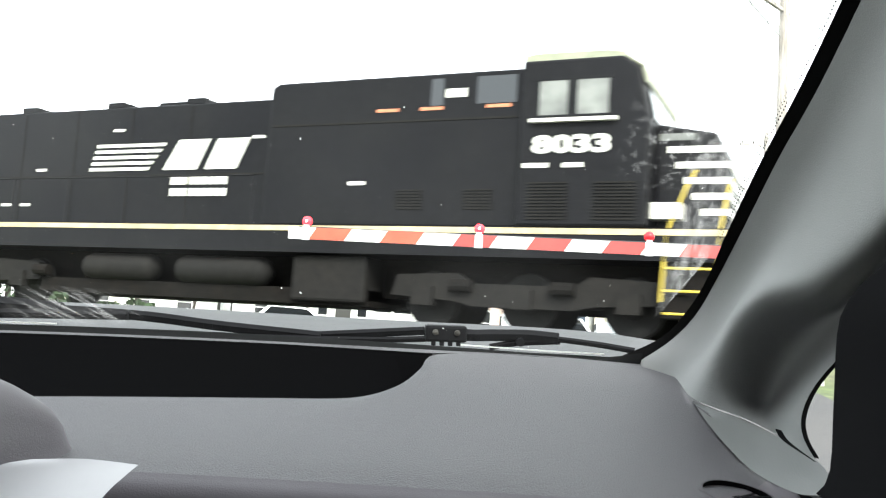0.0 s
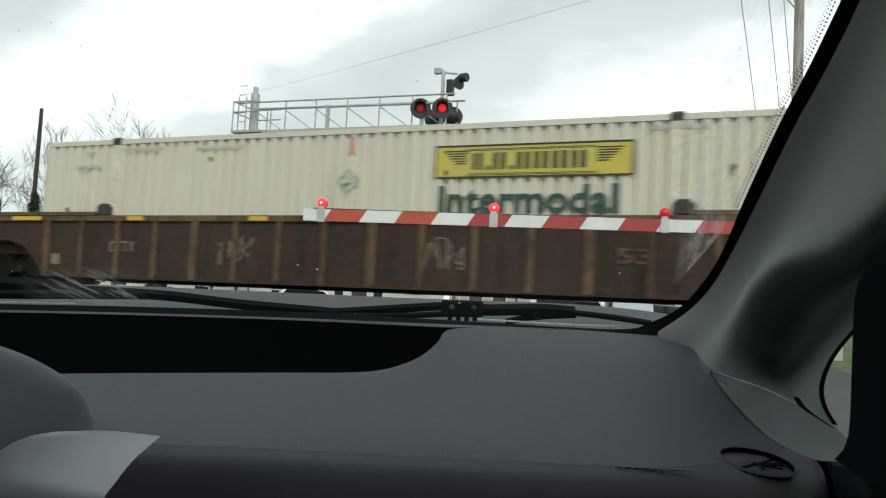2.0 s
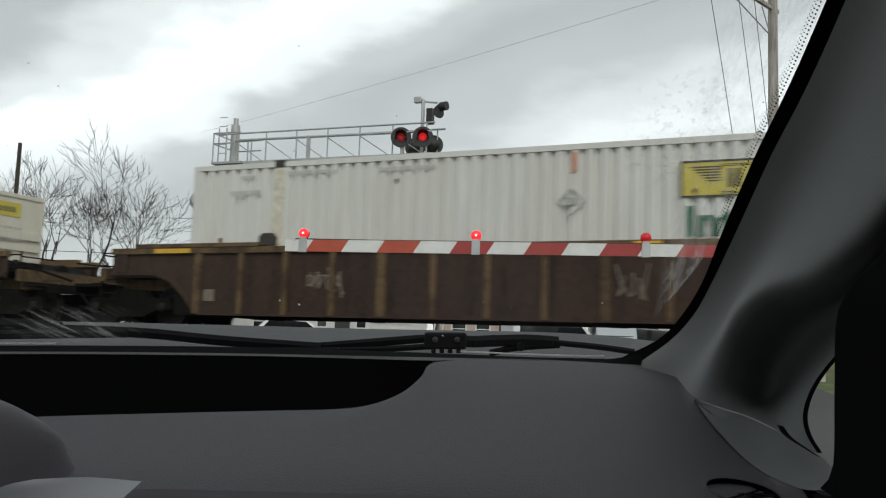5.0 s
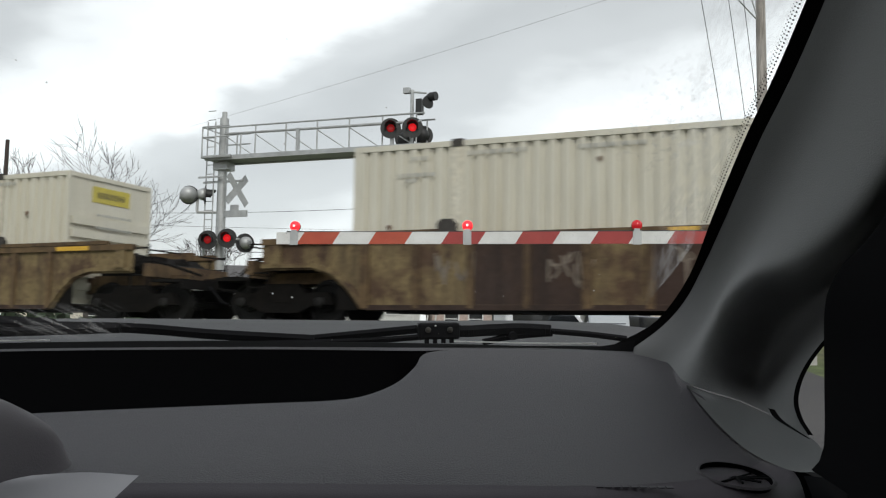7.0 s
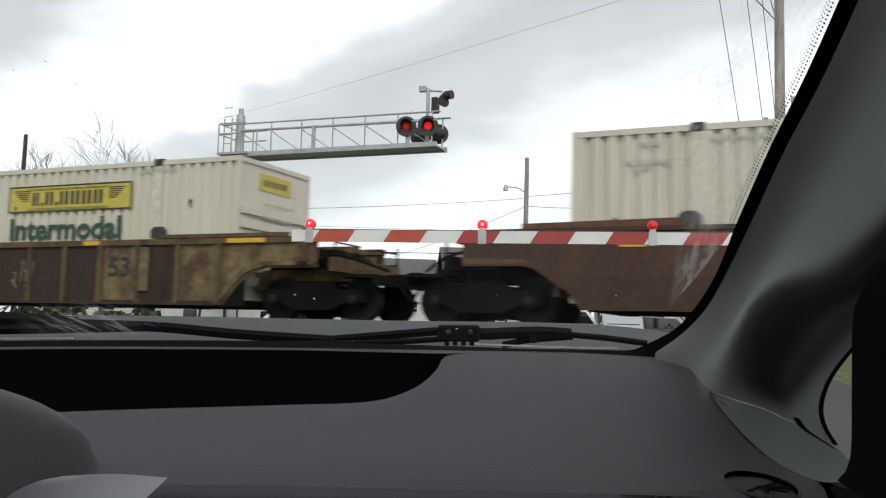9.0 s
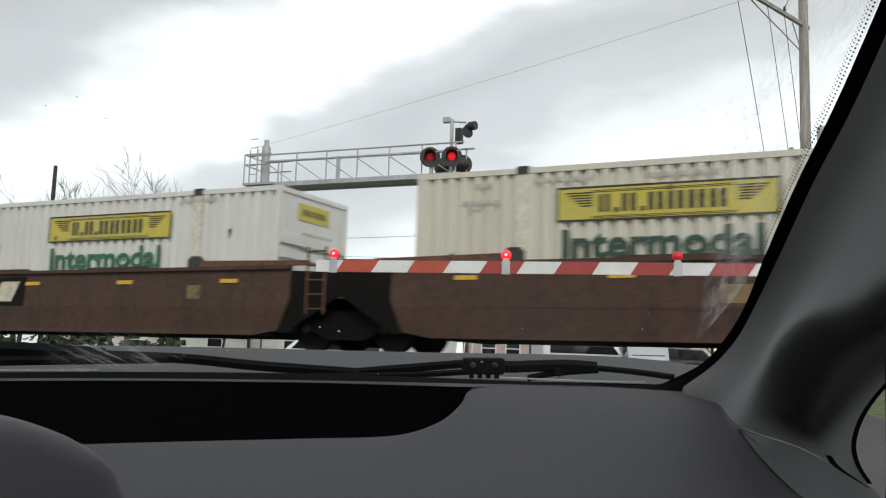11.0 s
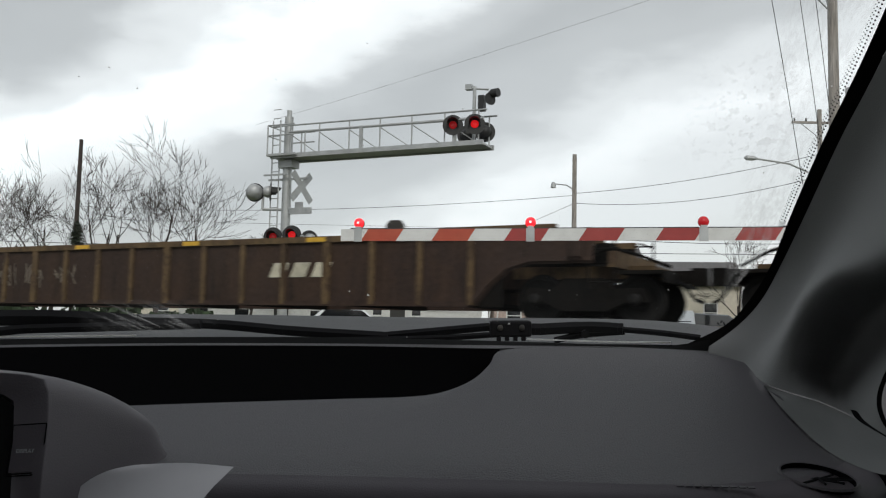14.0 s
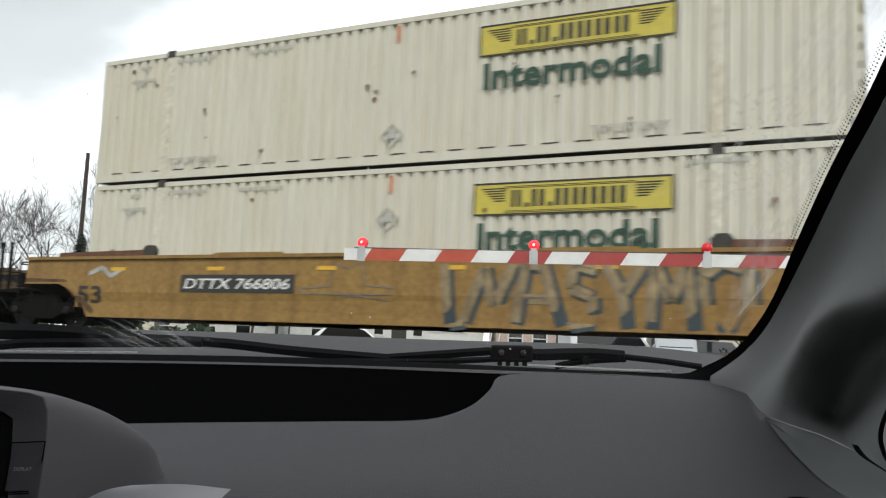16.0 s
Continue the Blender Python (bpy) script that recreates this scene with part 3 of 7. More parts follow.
def container(m, flip=False, fresh=False, upper=False, end="small"):
    """Origin: middle of the floor. The side with the lettering faces -y."""
    paint = "white_clean" if fresh else "white"
    c = root("container", m, "white corrugated 53-foot container with a yellow sign and green lettering", "container", "containers on the train")
    h, w = LONG / 2, WIDE / 2
    for y, out, tag in ((-w + .012, -1, "near"), (w - .012, 1, "far")):
        shared(("wall", tag, paint), lambda: corrugated(-h + .1, h - .1, .16, TALL - .1, y, out), paint, "side_wall", c)

    def frame_bars():
        bm = bmesh.new()
        for s in (-1, 1):
            box(bm, -h + .1, h - .1, s * w - .05 if s > 0 else -w, s * w if s > 0 else -w + .05, TALL - .1, TALL)
            box(bm, -h + .1, h - .1, s * w - .05 if s > 0 else -w, s * w if s > 0 else -w + .05, 0, .16)
            box(bm, s * h - .1 if s > 0 else -h, s * h if s > 0 else -h + .1, -w + .08, w - .08, TALL - .1, TALL - .002)
            box(bm, s * h - .1 if s > 0 else -h, s * h if s > 0 else -h + .1, -w + .08, w - .08, .002, .12)
        return bm
    shared(("rails", paint), frame_bars, paint, "rail_frame", c)
    for sx in (-1, 1):
        for sy in (-1, 1):
            shared(("corner", paint, sx, sy), lambda: boxes((sx * h - .1 if sx > 0 else -h, sx * h if sx > 0 else -h + .1,
                                                            sy * w - .08 if sy > 0 else -w, sy * w if sy > 0 else -w + .08, 0, TALL)), paint, "corner_post", c)
            px = sx * (h - POST)
            shared(("post", paint, sx, sy), lambda: boxes((px - .12, px + .12, sy * (w + .004) - (.06 if sy > 0 else 0), sy * (w + .004) + (.06 if sy < 0 else 0), .1, TALL - .02)),
                   "post_cream", "lifting_post", c)
            shared(("cast", sx, sy), lambda: boxes((px - .11, px + .11, sy * (w - .09) - .11, sy * (w - .09) + .11, TALL - .11, TALL + .03)), "casting", "corner_casting", c,
                   "dark steel lifting casting")
    shared(("slots",), lambda: boxes(*[(-h + .5 + k * .62, -h + .82 + k * .62, -w - .003, -w + .002, .175, .20) for k in range(25)]), "casting", "rail_slots", c, "thin dark slots over the bottom rail")
    shared(("roof", paint), lambda: boxes((-h + .02, h - .02, -w + .05, w - .05, TALL - .04, TALL - .012)), paint, "roof", c)
    shared(("floor",), lambda: boxes((-h + .02, h - .02, -w + .05, w - .05, .01, .1)), "casting", "underside", c)
    # ends: one with doors, one pressed in level bands
    e = 1 if flip else -1

    def door_end():
        bm = bmesh.new()
        x = e * (h - .03)
        for s in (-1, 1):
            box(bm, min(x, x - e * .05), max(x, x - e * .05), .01 if s > 0 else -w + .08, w - .08 if s > 0 else -.01, .1, TALL - .1)
            for z in (.45, 1.0, 1.55):
                box(bm, min(x, x + e * .03), max(x, x + e * .03), s * .6 - .5, s * .6 + .5, z, z + .06)
        return bm

    for s in (-1, 1):
        for q in (.35, .85):
            shared(("lock", e, s, q), lambda: made(lambda bm: rod(bm, (e * (h + .0), s * q, .12), (e * (h + .0), s * q, TALL - .12), .022, 6)), "casting", "lock_rod", c)

    def nose_end():
        bm = bmesh.new()
        x = -e * (h - .03)
        box(bm, min(x, x + e * .05), max(x, x + e * .05), -w + .08, w - .08, .1, TALL - .1)
        for k in range(6):
            z = .3 + k * .29
            box(bm, min(x, x - e * .075), max(x, x - e * .075), -w + .12, w - .12, z, z + .17)
        return bm
    shared(("nose", paint, e), nose_end, paint, "front_end", c)
    shared(("doors", paint, e), door_end, paint, "door_end", c)
    half_w, z0, z1, plate_mat, ink = {"small": (.58, 2.30, 2.66, "yellow", "faded_ink"), "wide": (1.12, 2.08, 2.66, "yellow", "ink"),
                                      "pale": (1.05, 2.10, 2.60, "sign_white", "ink"), "door": (1.05, 1.55, 2.12, "yellow", "faded_ink")}[end]
    on = h + (.03 if end == "door" else -.022)
    for s in (-1, 1):
        sgn = shared(("endsign", s, end), lambda: boxes((s * on - .006, s * on + .006, -half_w, half_w, z0, z1)), plate_mat, "end_sign", c, "faded sign on the container's end")

        def row():
            n, step = 7, half_w * 1.5 / 7
            return boxes(*[(s * (on + .008) - .004, s * (on + .008) + .004, -half_w * .75 + k * step + q * step * .46, -half_w * .75 + k * step + (q * .46 + .30) * step, z0 + (z1 - z0) * .3, z0 + (z1 - z0) * .68)
                           for k in range(n) for q in (0, 1)])
        shared(("endbar", s, end), row, ink, "sign_bars", sgn)
        shared(("endmarks", s), lambda: boxes(*[(s * (h + .056) - .004, s * (h + .056) + .004, -.5 + k * .14, -.41 + k * .14, z, z + .06) for k in range(8) for z in (1.98, 1.70)]), "grey_ink", "stencil_bars", c)
    # yellow sign with a dark border; the maker's name is drawn as plain blocks
    y = -w - .012
    x0 = -h + (2.72 if flip else 9.76)
    zt = TALL - .40

    def plate():
        bm = bmesh.new()
        box(bm, 0, 3.62, 0, .012, -.59, 0)
        return bm
    sign = shared(("sign",), plate, "yellow", "sign", c, "yellow sign with a dark border and blocks", m=pose(x0, y, zt))

    def border():
        bm = bmesh.new()
        for a in ((0, 3.62, -.004, 0, -.035, 0), (0, 3.62, -.004, 0, -.59, -.565), (0, .03, -.004, 0, -.565, -.035), (3.59, 3.62, -.004, 0, -.565, -.035)):
            box(bm, *a)
        return bm
    shared(("border",), border, "ink", "sign_border", sign)

    def blocks():
        bm = bmesh.new()
        x = .74
        for wd, tl in ((.20, .30), (.08, .08), (.25, .30), (.08, .08), (.26, .30), (.27, .30), (.28, .30), (.27, .30)):
            if tl < .1:
                box(bm, x, x + wd, -.006, -.001, -.46, -.38)
                x += wd + .05
                continue
            box(bm, x, x + wd * .36, -.006, -.001, -.45, -.15)
            box(bm, x + wd * .58, x + wd * .94, -.006, -.001, -.45, -.15)
            x += wd + .06
        return bm
    shared(("blocks",), blocks, "ink", "sign_blocks", sign)

    def wings():
        bm = bmesh.new()
        for z in (-.075, -.10, -.515, -.54):
            box(bm, .62, 3.0, -.006, -.001, z - .009, z)
        for s, a in ((1, .16), (-1, 3.46)):
            for k in range(6):
                z = -.10 - k * .045
                box(bm, min(a + s * k * .05, a + s * .46), max(a + s * k * .05, a + s * .46), -.006, -.001, z - .022, z)
        return bm
    shared(("wings",), wings, "ink", "wing_shape", sign)
    lettering("Intermodal", 3.28, .50, "green" if fresh else "green_old", c, "lettering", x0 + .10, y - .002, zt - 1.23, 0.027)
    # faded small marks
    xm = -h + (7.95 if not flip else 8.3)

    def diamond():
        bm = bmesh.new()
        for a, b in (((-.23, 0), (0, .23)), ((0, .23), (.23, 0)), ((.23, 0), (0, -.23)), ((0, -.23), (-.23, 0))):
            rod(bm, (a[0], 0, a[1]), (b[0], 0, b[1]), .014, 4)
        box(bm, -.1, .1, -.004, .004, -.05, .08)
        return bm
    shared(("diamond",), diamond, "grey_ink", "diamond_outline", c, m=pose(xm, y, TALL - (2.35 if upper else 1.0)))
    shared(("mark",), lambda: boxes((-.035, .035, -.004, .006, -.17, .17)), "orange_mark", "orange_mark", c, "faded orange stripe", m=pose(xm + .05, y, TALL - .32))

    def small_bars(seed):
        rnd = random.Random(seed)
        bm = bmesh.new()
        for x0b, z, n in ((1.2, -.32, 3), (.95, -.62, 6), (1.1, -.72, 2), (2.3, -.28, 9), (4.3, -.30, 9), (13.6, -.25, 8)):
            xb = -h + x0b
            for _ in range(n):
                wd = rnd.uniform(.06, .12)
                box(bm, xb, xb + wd * .7, -.003, .006, z, z + .075)
                xb += wd + .035
        return bm
    shared(("bars", flip), lambda: small_bars(4), "grey_ink", "stencil_bars", c, "rows of faded grey stencil marks", m=pose(0, y, TALL))

    def rust_spots():
        rnd = random.Random(11 if upper else 5)
        bm = bmesh.new()
        for _ in range(15 if upper else 7):
            x, z = rnd.uniform(-h + .3, h - .3), rnd.uniform(.3, TALL - .3)
            r = rnd.uniform(.02, .05)
            slab(bm, [(x - r, z), (x, z - 1.6 * r), (x + r, z), (x + .6 * r, z + r), (x - .5 * r, z + r)], -.002, .008)
        return bm
    shared(("spots", upper), rust_spots, "rust", "rust_spots", c, "small rust spots", m=pose(0, y, 0))
    if upper:
        for xx in (-h + 2.25, h - 4.2):
            lettering("TOP LIFT ONLY", 1.35, .15, "grey_ink", c, "stencil", xx, y - .002, .30)
    return c


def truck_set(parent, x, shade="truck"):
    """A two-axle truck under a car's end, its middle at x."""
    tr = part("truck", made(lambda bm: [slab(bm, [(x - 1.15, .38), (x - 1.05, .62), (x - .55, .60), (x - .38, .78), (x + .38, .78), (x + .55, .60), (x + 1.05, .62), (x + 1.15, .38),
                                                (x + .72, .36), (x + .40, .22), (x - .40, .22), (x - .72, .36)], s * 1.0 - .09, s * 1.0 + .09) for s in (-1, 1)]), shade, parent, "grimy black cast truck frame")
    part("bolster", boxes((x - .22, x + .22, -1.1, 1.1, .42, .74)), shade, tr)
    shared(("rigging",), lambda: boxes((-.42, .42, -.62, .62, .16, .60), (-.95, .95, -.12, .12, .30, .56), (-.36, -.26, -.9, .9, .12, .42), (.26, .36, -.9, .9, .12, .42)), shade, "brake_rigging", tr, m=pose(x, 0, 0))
    for k in range(-1, 2):
        for s in (-1, 1):
            shared(("spring",), lambda: made(lambda bm: rod(bm, (0, 0, .32), (0, 0, .55), .06, 8)), shade, "spring", tr, m=pose(x + k * .14, s * 1.02, 0))
    for ax in (-.89, .89):
        axle = shared(("axle",), lambda: made(lambda bm: rod(bm, (0, -1.0, .42), (0, 1.0, .42), .075, 10)), "wheel", "axle", tr, m=pose(x + ax, 0, 0))
        for s in (-1, 1):
            def wheel():
                bm = bmesh.new()
                lathe(bm, [(-.07, .40), (-.07, .455), (-.045, .46), (-.04, .425), (.06, .42), (.06, .36), (.03, .34), (.01, .18), (.05, .16), (.05, .05), (.06, .01)], (0, 0, 0), (0, s, 0), 28)
                return bm
            shared(("wheel", s), wheel, "wheel", "wheel", parent, "dark steel wheel", m=pose(x + ax, s * .76, .42))
            shared(("bearing", s), lambda: made(lambda bm: lathe(bm, [(0, .10), (.16, .10), (.19, .06)], (0, 0, 0), (0, s, 0), 12)), "wheel", "bearing", axle, m=pose(0, s * .98, .42))
    return tr


FOLD = .84                               # height of the crease along a smooth car's side


def bulge(z):
    """How far a smooth car's side stands out from its top edge: out to the crease, in again below it."""
    return .05 * min(1.0, max(0.0, (1.58 - z) / (1.58 - FOLD))) - .16 * max(0.0, FOLD - z)


def fold_side(bm, up=0.0, across=0.0):
    """Bends a flat side, or what is painted on it, along the crease; up, across: where its origin stands."""
    bmesh.ops.bisect_plane(bm, geom=bm.verts[:] + bm.edges[:] + bm.faces[:], plane_co=(0, 0, FOLD - up), plane_no=(0, 0, 1))
    for v in bm.verts:
        v.co.y += math.copysign(bulge(v.co.z + up), v.co.y + across)


PAINTED = ("graffiti", "lettering", "number_panel", "data_panel", "emblem", "emblem_panel", "yellow_plate", "orange_patch", "reflector")


def lay_on_side(car):
    """Lays paint, panels and lettering on a smooth car's creased side."""
    for ob in car.children:
        if ob.name.split(".")[0] in PAINTED:
            bm = bmesh.new()
            bm.from_mesh(ob.data)
            fold_side(bm, ob.matrix_basis.translation.z, ob.matrix_basis.translation.y)
            me = bpy.data.meshes.new(ob.data.name)
            bm.to_mesh(me)
            bm.free()
            me.materials.append(ob.data.materials[0])
            ob.data = me


def end_gear(car, s, body, rib, kind, x_end):
    """What stands over the truck at one end of a well car; s: -1 or 1."""
    h = 8.25

    def platform(bm):
        box(bm, *sorted((s * h, s * (x_end - .75))), -.62, .62, .80, 1.02)
        box(bm, *sorted((s * (x_end - 1.35), s * (x_end - 1.2))), -1.32, 1.32, .95, 1.22)
    part("end_sill", made(platform), "truck" if kind == "smooth" else rib, car, "worn steel end sill")
    # coupler and hoses
    part("coupler", made(lambda bm: (box(bm, *sorted((s * (x_end - .8), s * x_end)), -.11, .11, .74, .96), box(bm, *sorted((s * (x_end - .22), s * (x_end + .03))), -.19, .12, .70, 1.0))), "truck", car, "black steel coupler")
    part("air_hose", made(lambda bm: tube(bm, [(s * (x_end - .55), -.35, .85), (s * (x_end - .32), -.36, .70), (s * (x_end - .12), -.30, .45), (s * (x_end + .0), -.2, .40)], .03, 6)), "rubber", car)
    part("crossover_step", boxes((*sorted((s * (x_end - 1.2), s * (x_end - .42))), -1.25, 1.25, .84, .90), (*sorted((s * (x_end - .46), s * (x_end - .42))), -1.25, 1.25, .70, .84)), "truck", car, "black grated crossover step")
    # grab irons, ladder posts, crossover platform
    for y in (-1.3, 1.3):
        def irons(bm):
            xg = s * (x_end - 1.25)
            rod(bm, (xg, y, .6), (xg, y, 1.62), .022, 6)
            rod(bm, (xg - s * .45, y, .6), (xg - s * .45, y, 1.62), .022, 6)
            for z in (.7, .98, 1.26, 1.54):
                rod(bm, (xg, y, z), (xg - s * .45, y, z), .016, 6)
            rod(bm, (xg, y, 1.5), (xg, y * .25, 1.5), .018, 6)
        shared(("irons", s, y, x_end), lambda: made(irons), "truck", "grab_irons", car, "thin steel grab irons and ladder")
    def tanks(bm):
        rod(bm, (s * 8.95, -.75, 1.28), (s * 9.75, -.75, 1.28), .17, 14)
        rod(bm, (s * 9.05, .3, 1.25), (s * 9.95, .3, 1.25), .20, 14)
        box(bm, *sorted((s * 9.9, s * 10.15)), -.9, -.5, 1.05, 1.4)
    part("brake_tanks", made(tanks), "truck", car, "dirty brake cylinders")
    def pipes(bm):
        tube(bm, [(s * 8.6, -1.1, 1.12), (s * 9.6, -1.15, 1.1), (s * 10.2, -1.0, 1.3), (s * 10.6, -.9, 1.2), (s * (x_end - .5), -.5, 1.0)], .03, 6)
        tube(bm, [(s * 8.6, -.95, 1.45), (s * 9.4, -.98, 1.50), (s * 10.0, -.7, 1.25), (s * 10.4, -.6, 1.2)], .024, 6)
    part("brake_pipes", made(pipes), "truck", car)
    if kind == "ribbed":
        part("end_deck", made(lambda bm: slab(bm, [(s * a, b) for a, b in ((8.36, 1.03), (10.2, 1.03), (10.3, 1.22), (9.9, 1.30), (9.7, 1.44), (9.0, 1.40), (8.8, 1.52), (8.36, 1.52))], -.52, 1.1)), "truck", car, "grimy steel deck with brake gear")
        for x, up in ((8.75, 1.56), (9.45, 1.50), (10.05, 1.36)):
            part("valve", made(lambda bm: lathe(bm, [(0, .10), (.10, .12), (.20, .10), (.26, .05)], (s * x, -.66, up - .26), (0, 0, 1), 10)), "truck", car)


def car_side(s, kind, left, right, rib_mat):
    """Outline of one side of the well: a deep sill, cut up over the trucks at its ends; left, right: how long the ends run on."""
    h = 8.25
    cap = 1.50 if kind == "ribbed" else 1.58
    low = .28
    l, r = -h - left, h + right
    pts = [(-h + .55, low), (h - .55, low)]
    if right > .3:
        pts += [(h - .40, low), (h - .12, .62), (h + .22, .90), (h + .62, 1.02), (r, 1.02), (r, cap)]
    else:
        pts += [(h, low + .1), (h + right, cap - .6), (h + right, cap)]
    if left > .3:
        pts += [(l, cap), (l, 1.02), (-h - .62, 1.02), (-h - .22, .90), (-h + .12, .62), (-h + .40, low)]
    else:
        pts += [(-h - left, cap), (-h - left, cap - .6), (-h, low + .1)]
    bm = bmesh.new()
    y0, y1 = (s * 1.33, s * 1.37) if s > 0 else (-1.37, -1.33)
    slab(bm, pts, y0, y1)
    if kind == "smooth":
        fold_side(bm)
    return bm


def well_car(m, kind, body, rib, ends=(True, True), x_left=11.6, x_right=11.6, label=""):
    """Origin: on the rail head under the car's middle."""
    car = root("well_car", m, label or "weathered brown steel well car with upright ribs", "railway car", "cars of the train")
    left, right = (1.75 if ends[0] else .25), (1.75 if ends[1] else .25)
    for s in (-1, 1):
        shared(("side", kind, ends, s, body), lambda: car_side(s, kind, left, right, rib), body, "well_side", car, "rust-stained side of the well")
    h = 8.25
    if kind == "ribbed":
        for s in (-1, 1):
            shared(("cap", rib, s, ends), lambda: boxes((-h - left, h + right, s * 1.27, s * 1.43, 1.50, 1.62)), rib, "top_chord", car, "scuffed ochre top rail")
            shared(("foot_chord", s), lambda: boxes((-h + .5, h - .5, s * 1.31, s * 1.42, .27, .36)), "brown", "bottom_chord", car, "rusty bottom rail")
            for sx in (-1, 1):
                shared(("lock_block", s, sx), lambda: made(lambda bm: slab(bm, [(-.22, 1.62), (.22, 1.62), (.18, 1.73), (.10, 1.78), (-.10, 1.78), (-.18, 1.73)], s * 1.385 - .07, s * 1.385 + .05)), "casting", "lock_block", car, "dark rusty container lock", m=pose(sx * 6.15, 0, 0))
            for x in (-5.2, -2.05, 1.2, 4.4):
                shared(("chord_mark", s), lambda: boxes((-.22, .22, s * 1.434 - .004, s * 1.434 + .004, 1.515, 1.60)), "reflector", "reflector", car, m=pose(x, 0, 0))
            for k in range(16):
                x = -7.75 + k * 1.033
                shared(("rib", rib, s, k % 4 == 0), lambda: made(lambda bm: slab(bm, [(-.055 - .03 * (k % 4 == 0), .30), (.055 + .03 * (k % 4 == 0), .30), (.055 + .03 * (k % 4 == 0), 1.5), (-.055 - .03 * (k % 4 == 0), 1.5)], s * 1.35, s * 1.425)),
                       rib, "rib", car, m=pose(x, 0, 0))
            for sx in (-1, 1):
                if ends[(sx + 1) // 2]:
                    shared(("arch", body, s, sx), lambda: made(lambda bm: (
                        slab(bm, [(sx * (h - .42), .34), (sx * (h - .14), .66), (sx * (h + .20), .94), (sx * (h + .62), 1.06), (sx * (h + 1.75), 1.06),
                                  (sx * (h + 1.75), 1.14), (sx * (h + .55), 1.14), (sx * (h + .12), 1.02), (sx * (h - .24), .72), (sx * (h - .50), .40)], s * 1.35, s * 1.42),
                        box(bm, *sorted((sx * (h + 1.32), sx * (h + 1.58))), s * 1.32, s * 1.42, 1.06, 1.5))), body, "wheel_arch", car, "rusty edge over the wheels")
                    if s < 0:
                        shared(("bulkhead", body, sx), lambda: boxes((*sorted((sx * (h - .62), sx * (h - .54))), -1.33, 1.33, .26, 1.48), (*sorted((sx * (h - .54), sx * (h + .8))), -.6, .6, .62, .98)), body, "bulkhead", car)
                    shared(("walk", s, sx), lambda: boxes((*sorted((sx * (h - 1.95), sx * (h + 1.1))), s * 1.385 - .06, s * 1.385 + .06, 1.625, 1.70)), "ochre", "end_guide", car)
                    # black sheet added behind the arch to darken the gap below it
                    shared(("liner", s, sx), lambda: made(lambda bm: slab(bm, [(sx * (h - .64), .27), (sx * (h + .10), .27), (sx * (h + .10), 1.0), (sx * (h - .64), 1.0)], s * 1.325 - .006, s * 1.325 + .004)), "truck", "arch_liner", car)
                    shared(("reflect", s, sx), lambda: boxes((*sorted((sx * (h - .3), sx * (h + .6))), s * 1.435 - .004, s * 1.435 + .004, 1.51, 1.60)), "reflector", "reflector", car, "yellow reflector strip")
    else:
        for s in (-1, 1):
            shared(("capS", body, s, ends), lambda: made(lambda bm: (box(bm, -h - left, h + right, s * 1.35 - .09, s * 1.35 + .03, 1.58, 1.65),
                                                                     box(bm, -h + .6, h - .6, s * 1.33 - .03, s * 1.33 + .02, .27, .33))), body, "top_chord", car)
            for k in range(6):
                shared(("reflS",), lambda: boxes((-.22, .22, -.006, .006, -.04, .04)), "reflector", "reflector", car, "yellow reflector strip", m=pose(-7.0 + k * 2.8, s * 1.376, 1.36))
            for x in (-3.4, .3, 3.9):
                shared(("top_ridge", body, s), lambda: made(lambda bm: slab(bm, [(-.95, 1.65), (.95, 1.65), (.85, 1.70), (-.85, 1.70)], s * 1.30, s * 1.36)), body, "top_ridge", car, m=pose(x, 0, 0))
            for sx in (-1, 1):
                shared(("guide", s, sx), lambda: made(lambda bm: (slab(bm, [(sx * 6.2, 1.65), (sx * 8.9, 1.65), (sx * 8.9, 1.74), (sx * 6.3, 1.78)], s * 1.36 - .05, s * 1.36 + .05),)), "rust", "end_guide", car)
                shared(("lock_block", s, sx), lambda: made(lambda bm: slab(bm, [(-.18, 1.65), (.18, 1.65), (.18, 1.80), (.10, 1.88), (-.10, 1.88), (-.18, 1.80)], s * 1.36 - .05, s * 1.36 + .04)), "casting", "lock_block", car, "dark rusty container lock", m=pose(sx * 6.1, 0, 0))
                if not ends[(sx + 1) // 2]:
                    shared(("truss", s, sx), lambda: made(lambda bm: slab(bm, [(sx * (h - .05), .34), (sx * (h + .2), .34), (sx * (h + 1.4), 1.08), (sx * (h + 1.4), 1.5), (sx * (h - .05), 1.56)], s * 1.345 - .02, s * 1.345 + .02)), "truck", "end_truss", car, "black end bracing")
                    continue
                shared(("brace", s, sx), lambda: made(lambda bm: (slab(bm, [(sx * (h - .5), .34), (sx * (h + .5), 1.02), (sx * (h + 1.75), 1.06), (sx * (h + 1.75), 1.16), (sx * (h + .4), 1.12), (sx * (h - .62), .42)], s * 1.385 - .02, s * 1.385 + .04),)), body, "wheel_arch", car)
    # floor of the well and its cross bearers
    part("well_floor", made(lambda bm: [box(bm, -h + .5 + k * 2.58, -h + .8 + k * 2.58, -1.33, 1.33, .26, .35) for k in range(7)]), "truck", car)
    for s in (-1, 1):
        shared(("bulkhead", body, s), lambda: boxes((*sorted((s * h, s * (h + .1))), -1.33, 1.33, .5, 1.5)), body, "bulkhead", car)
    for s, on, xe in ((-1, ends[0], x_left), (1, ends[1], x_right)):
        if on:
            end_gear(car, s, body, rib, kind, xe)
            truck_set(car, s * 9.75)
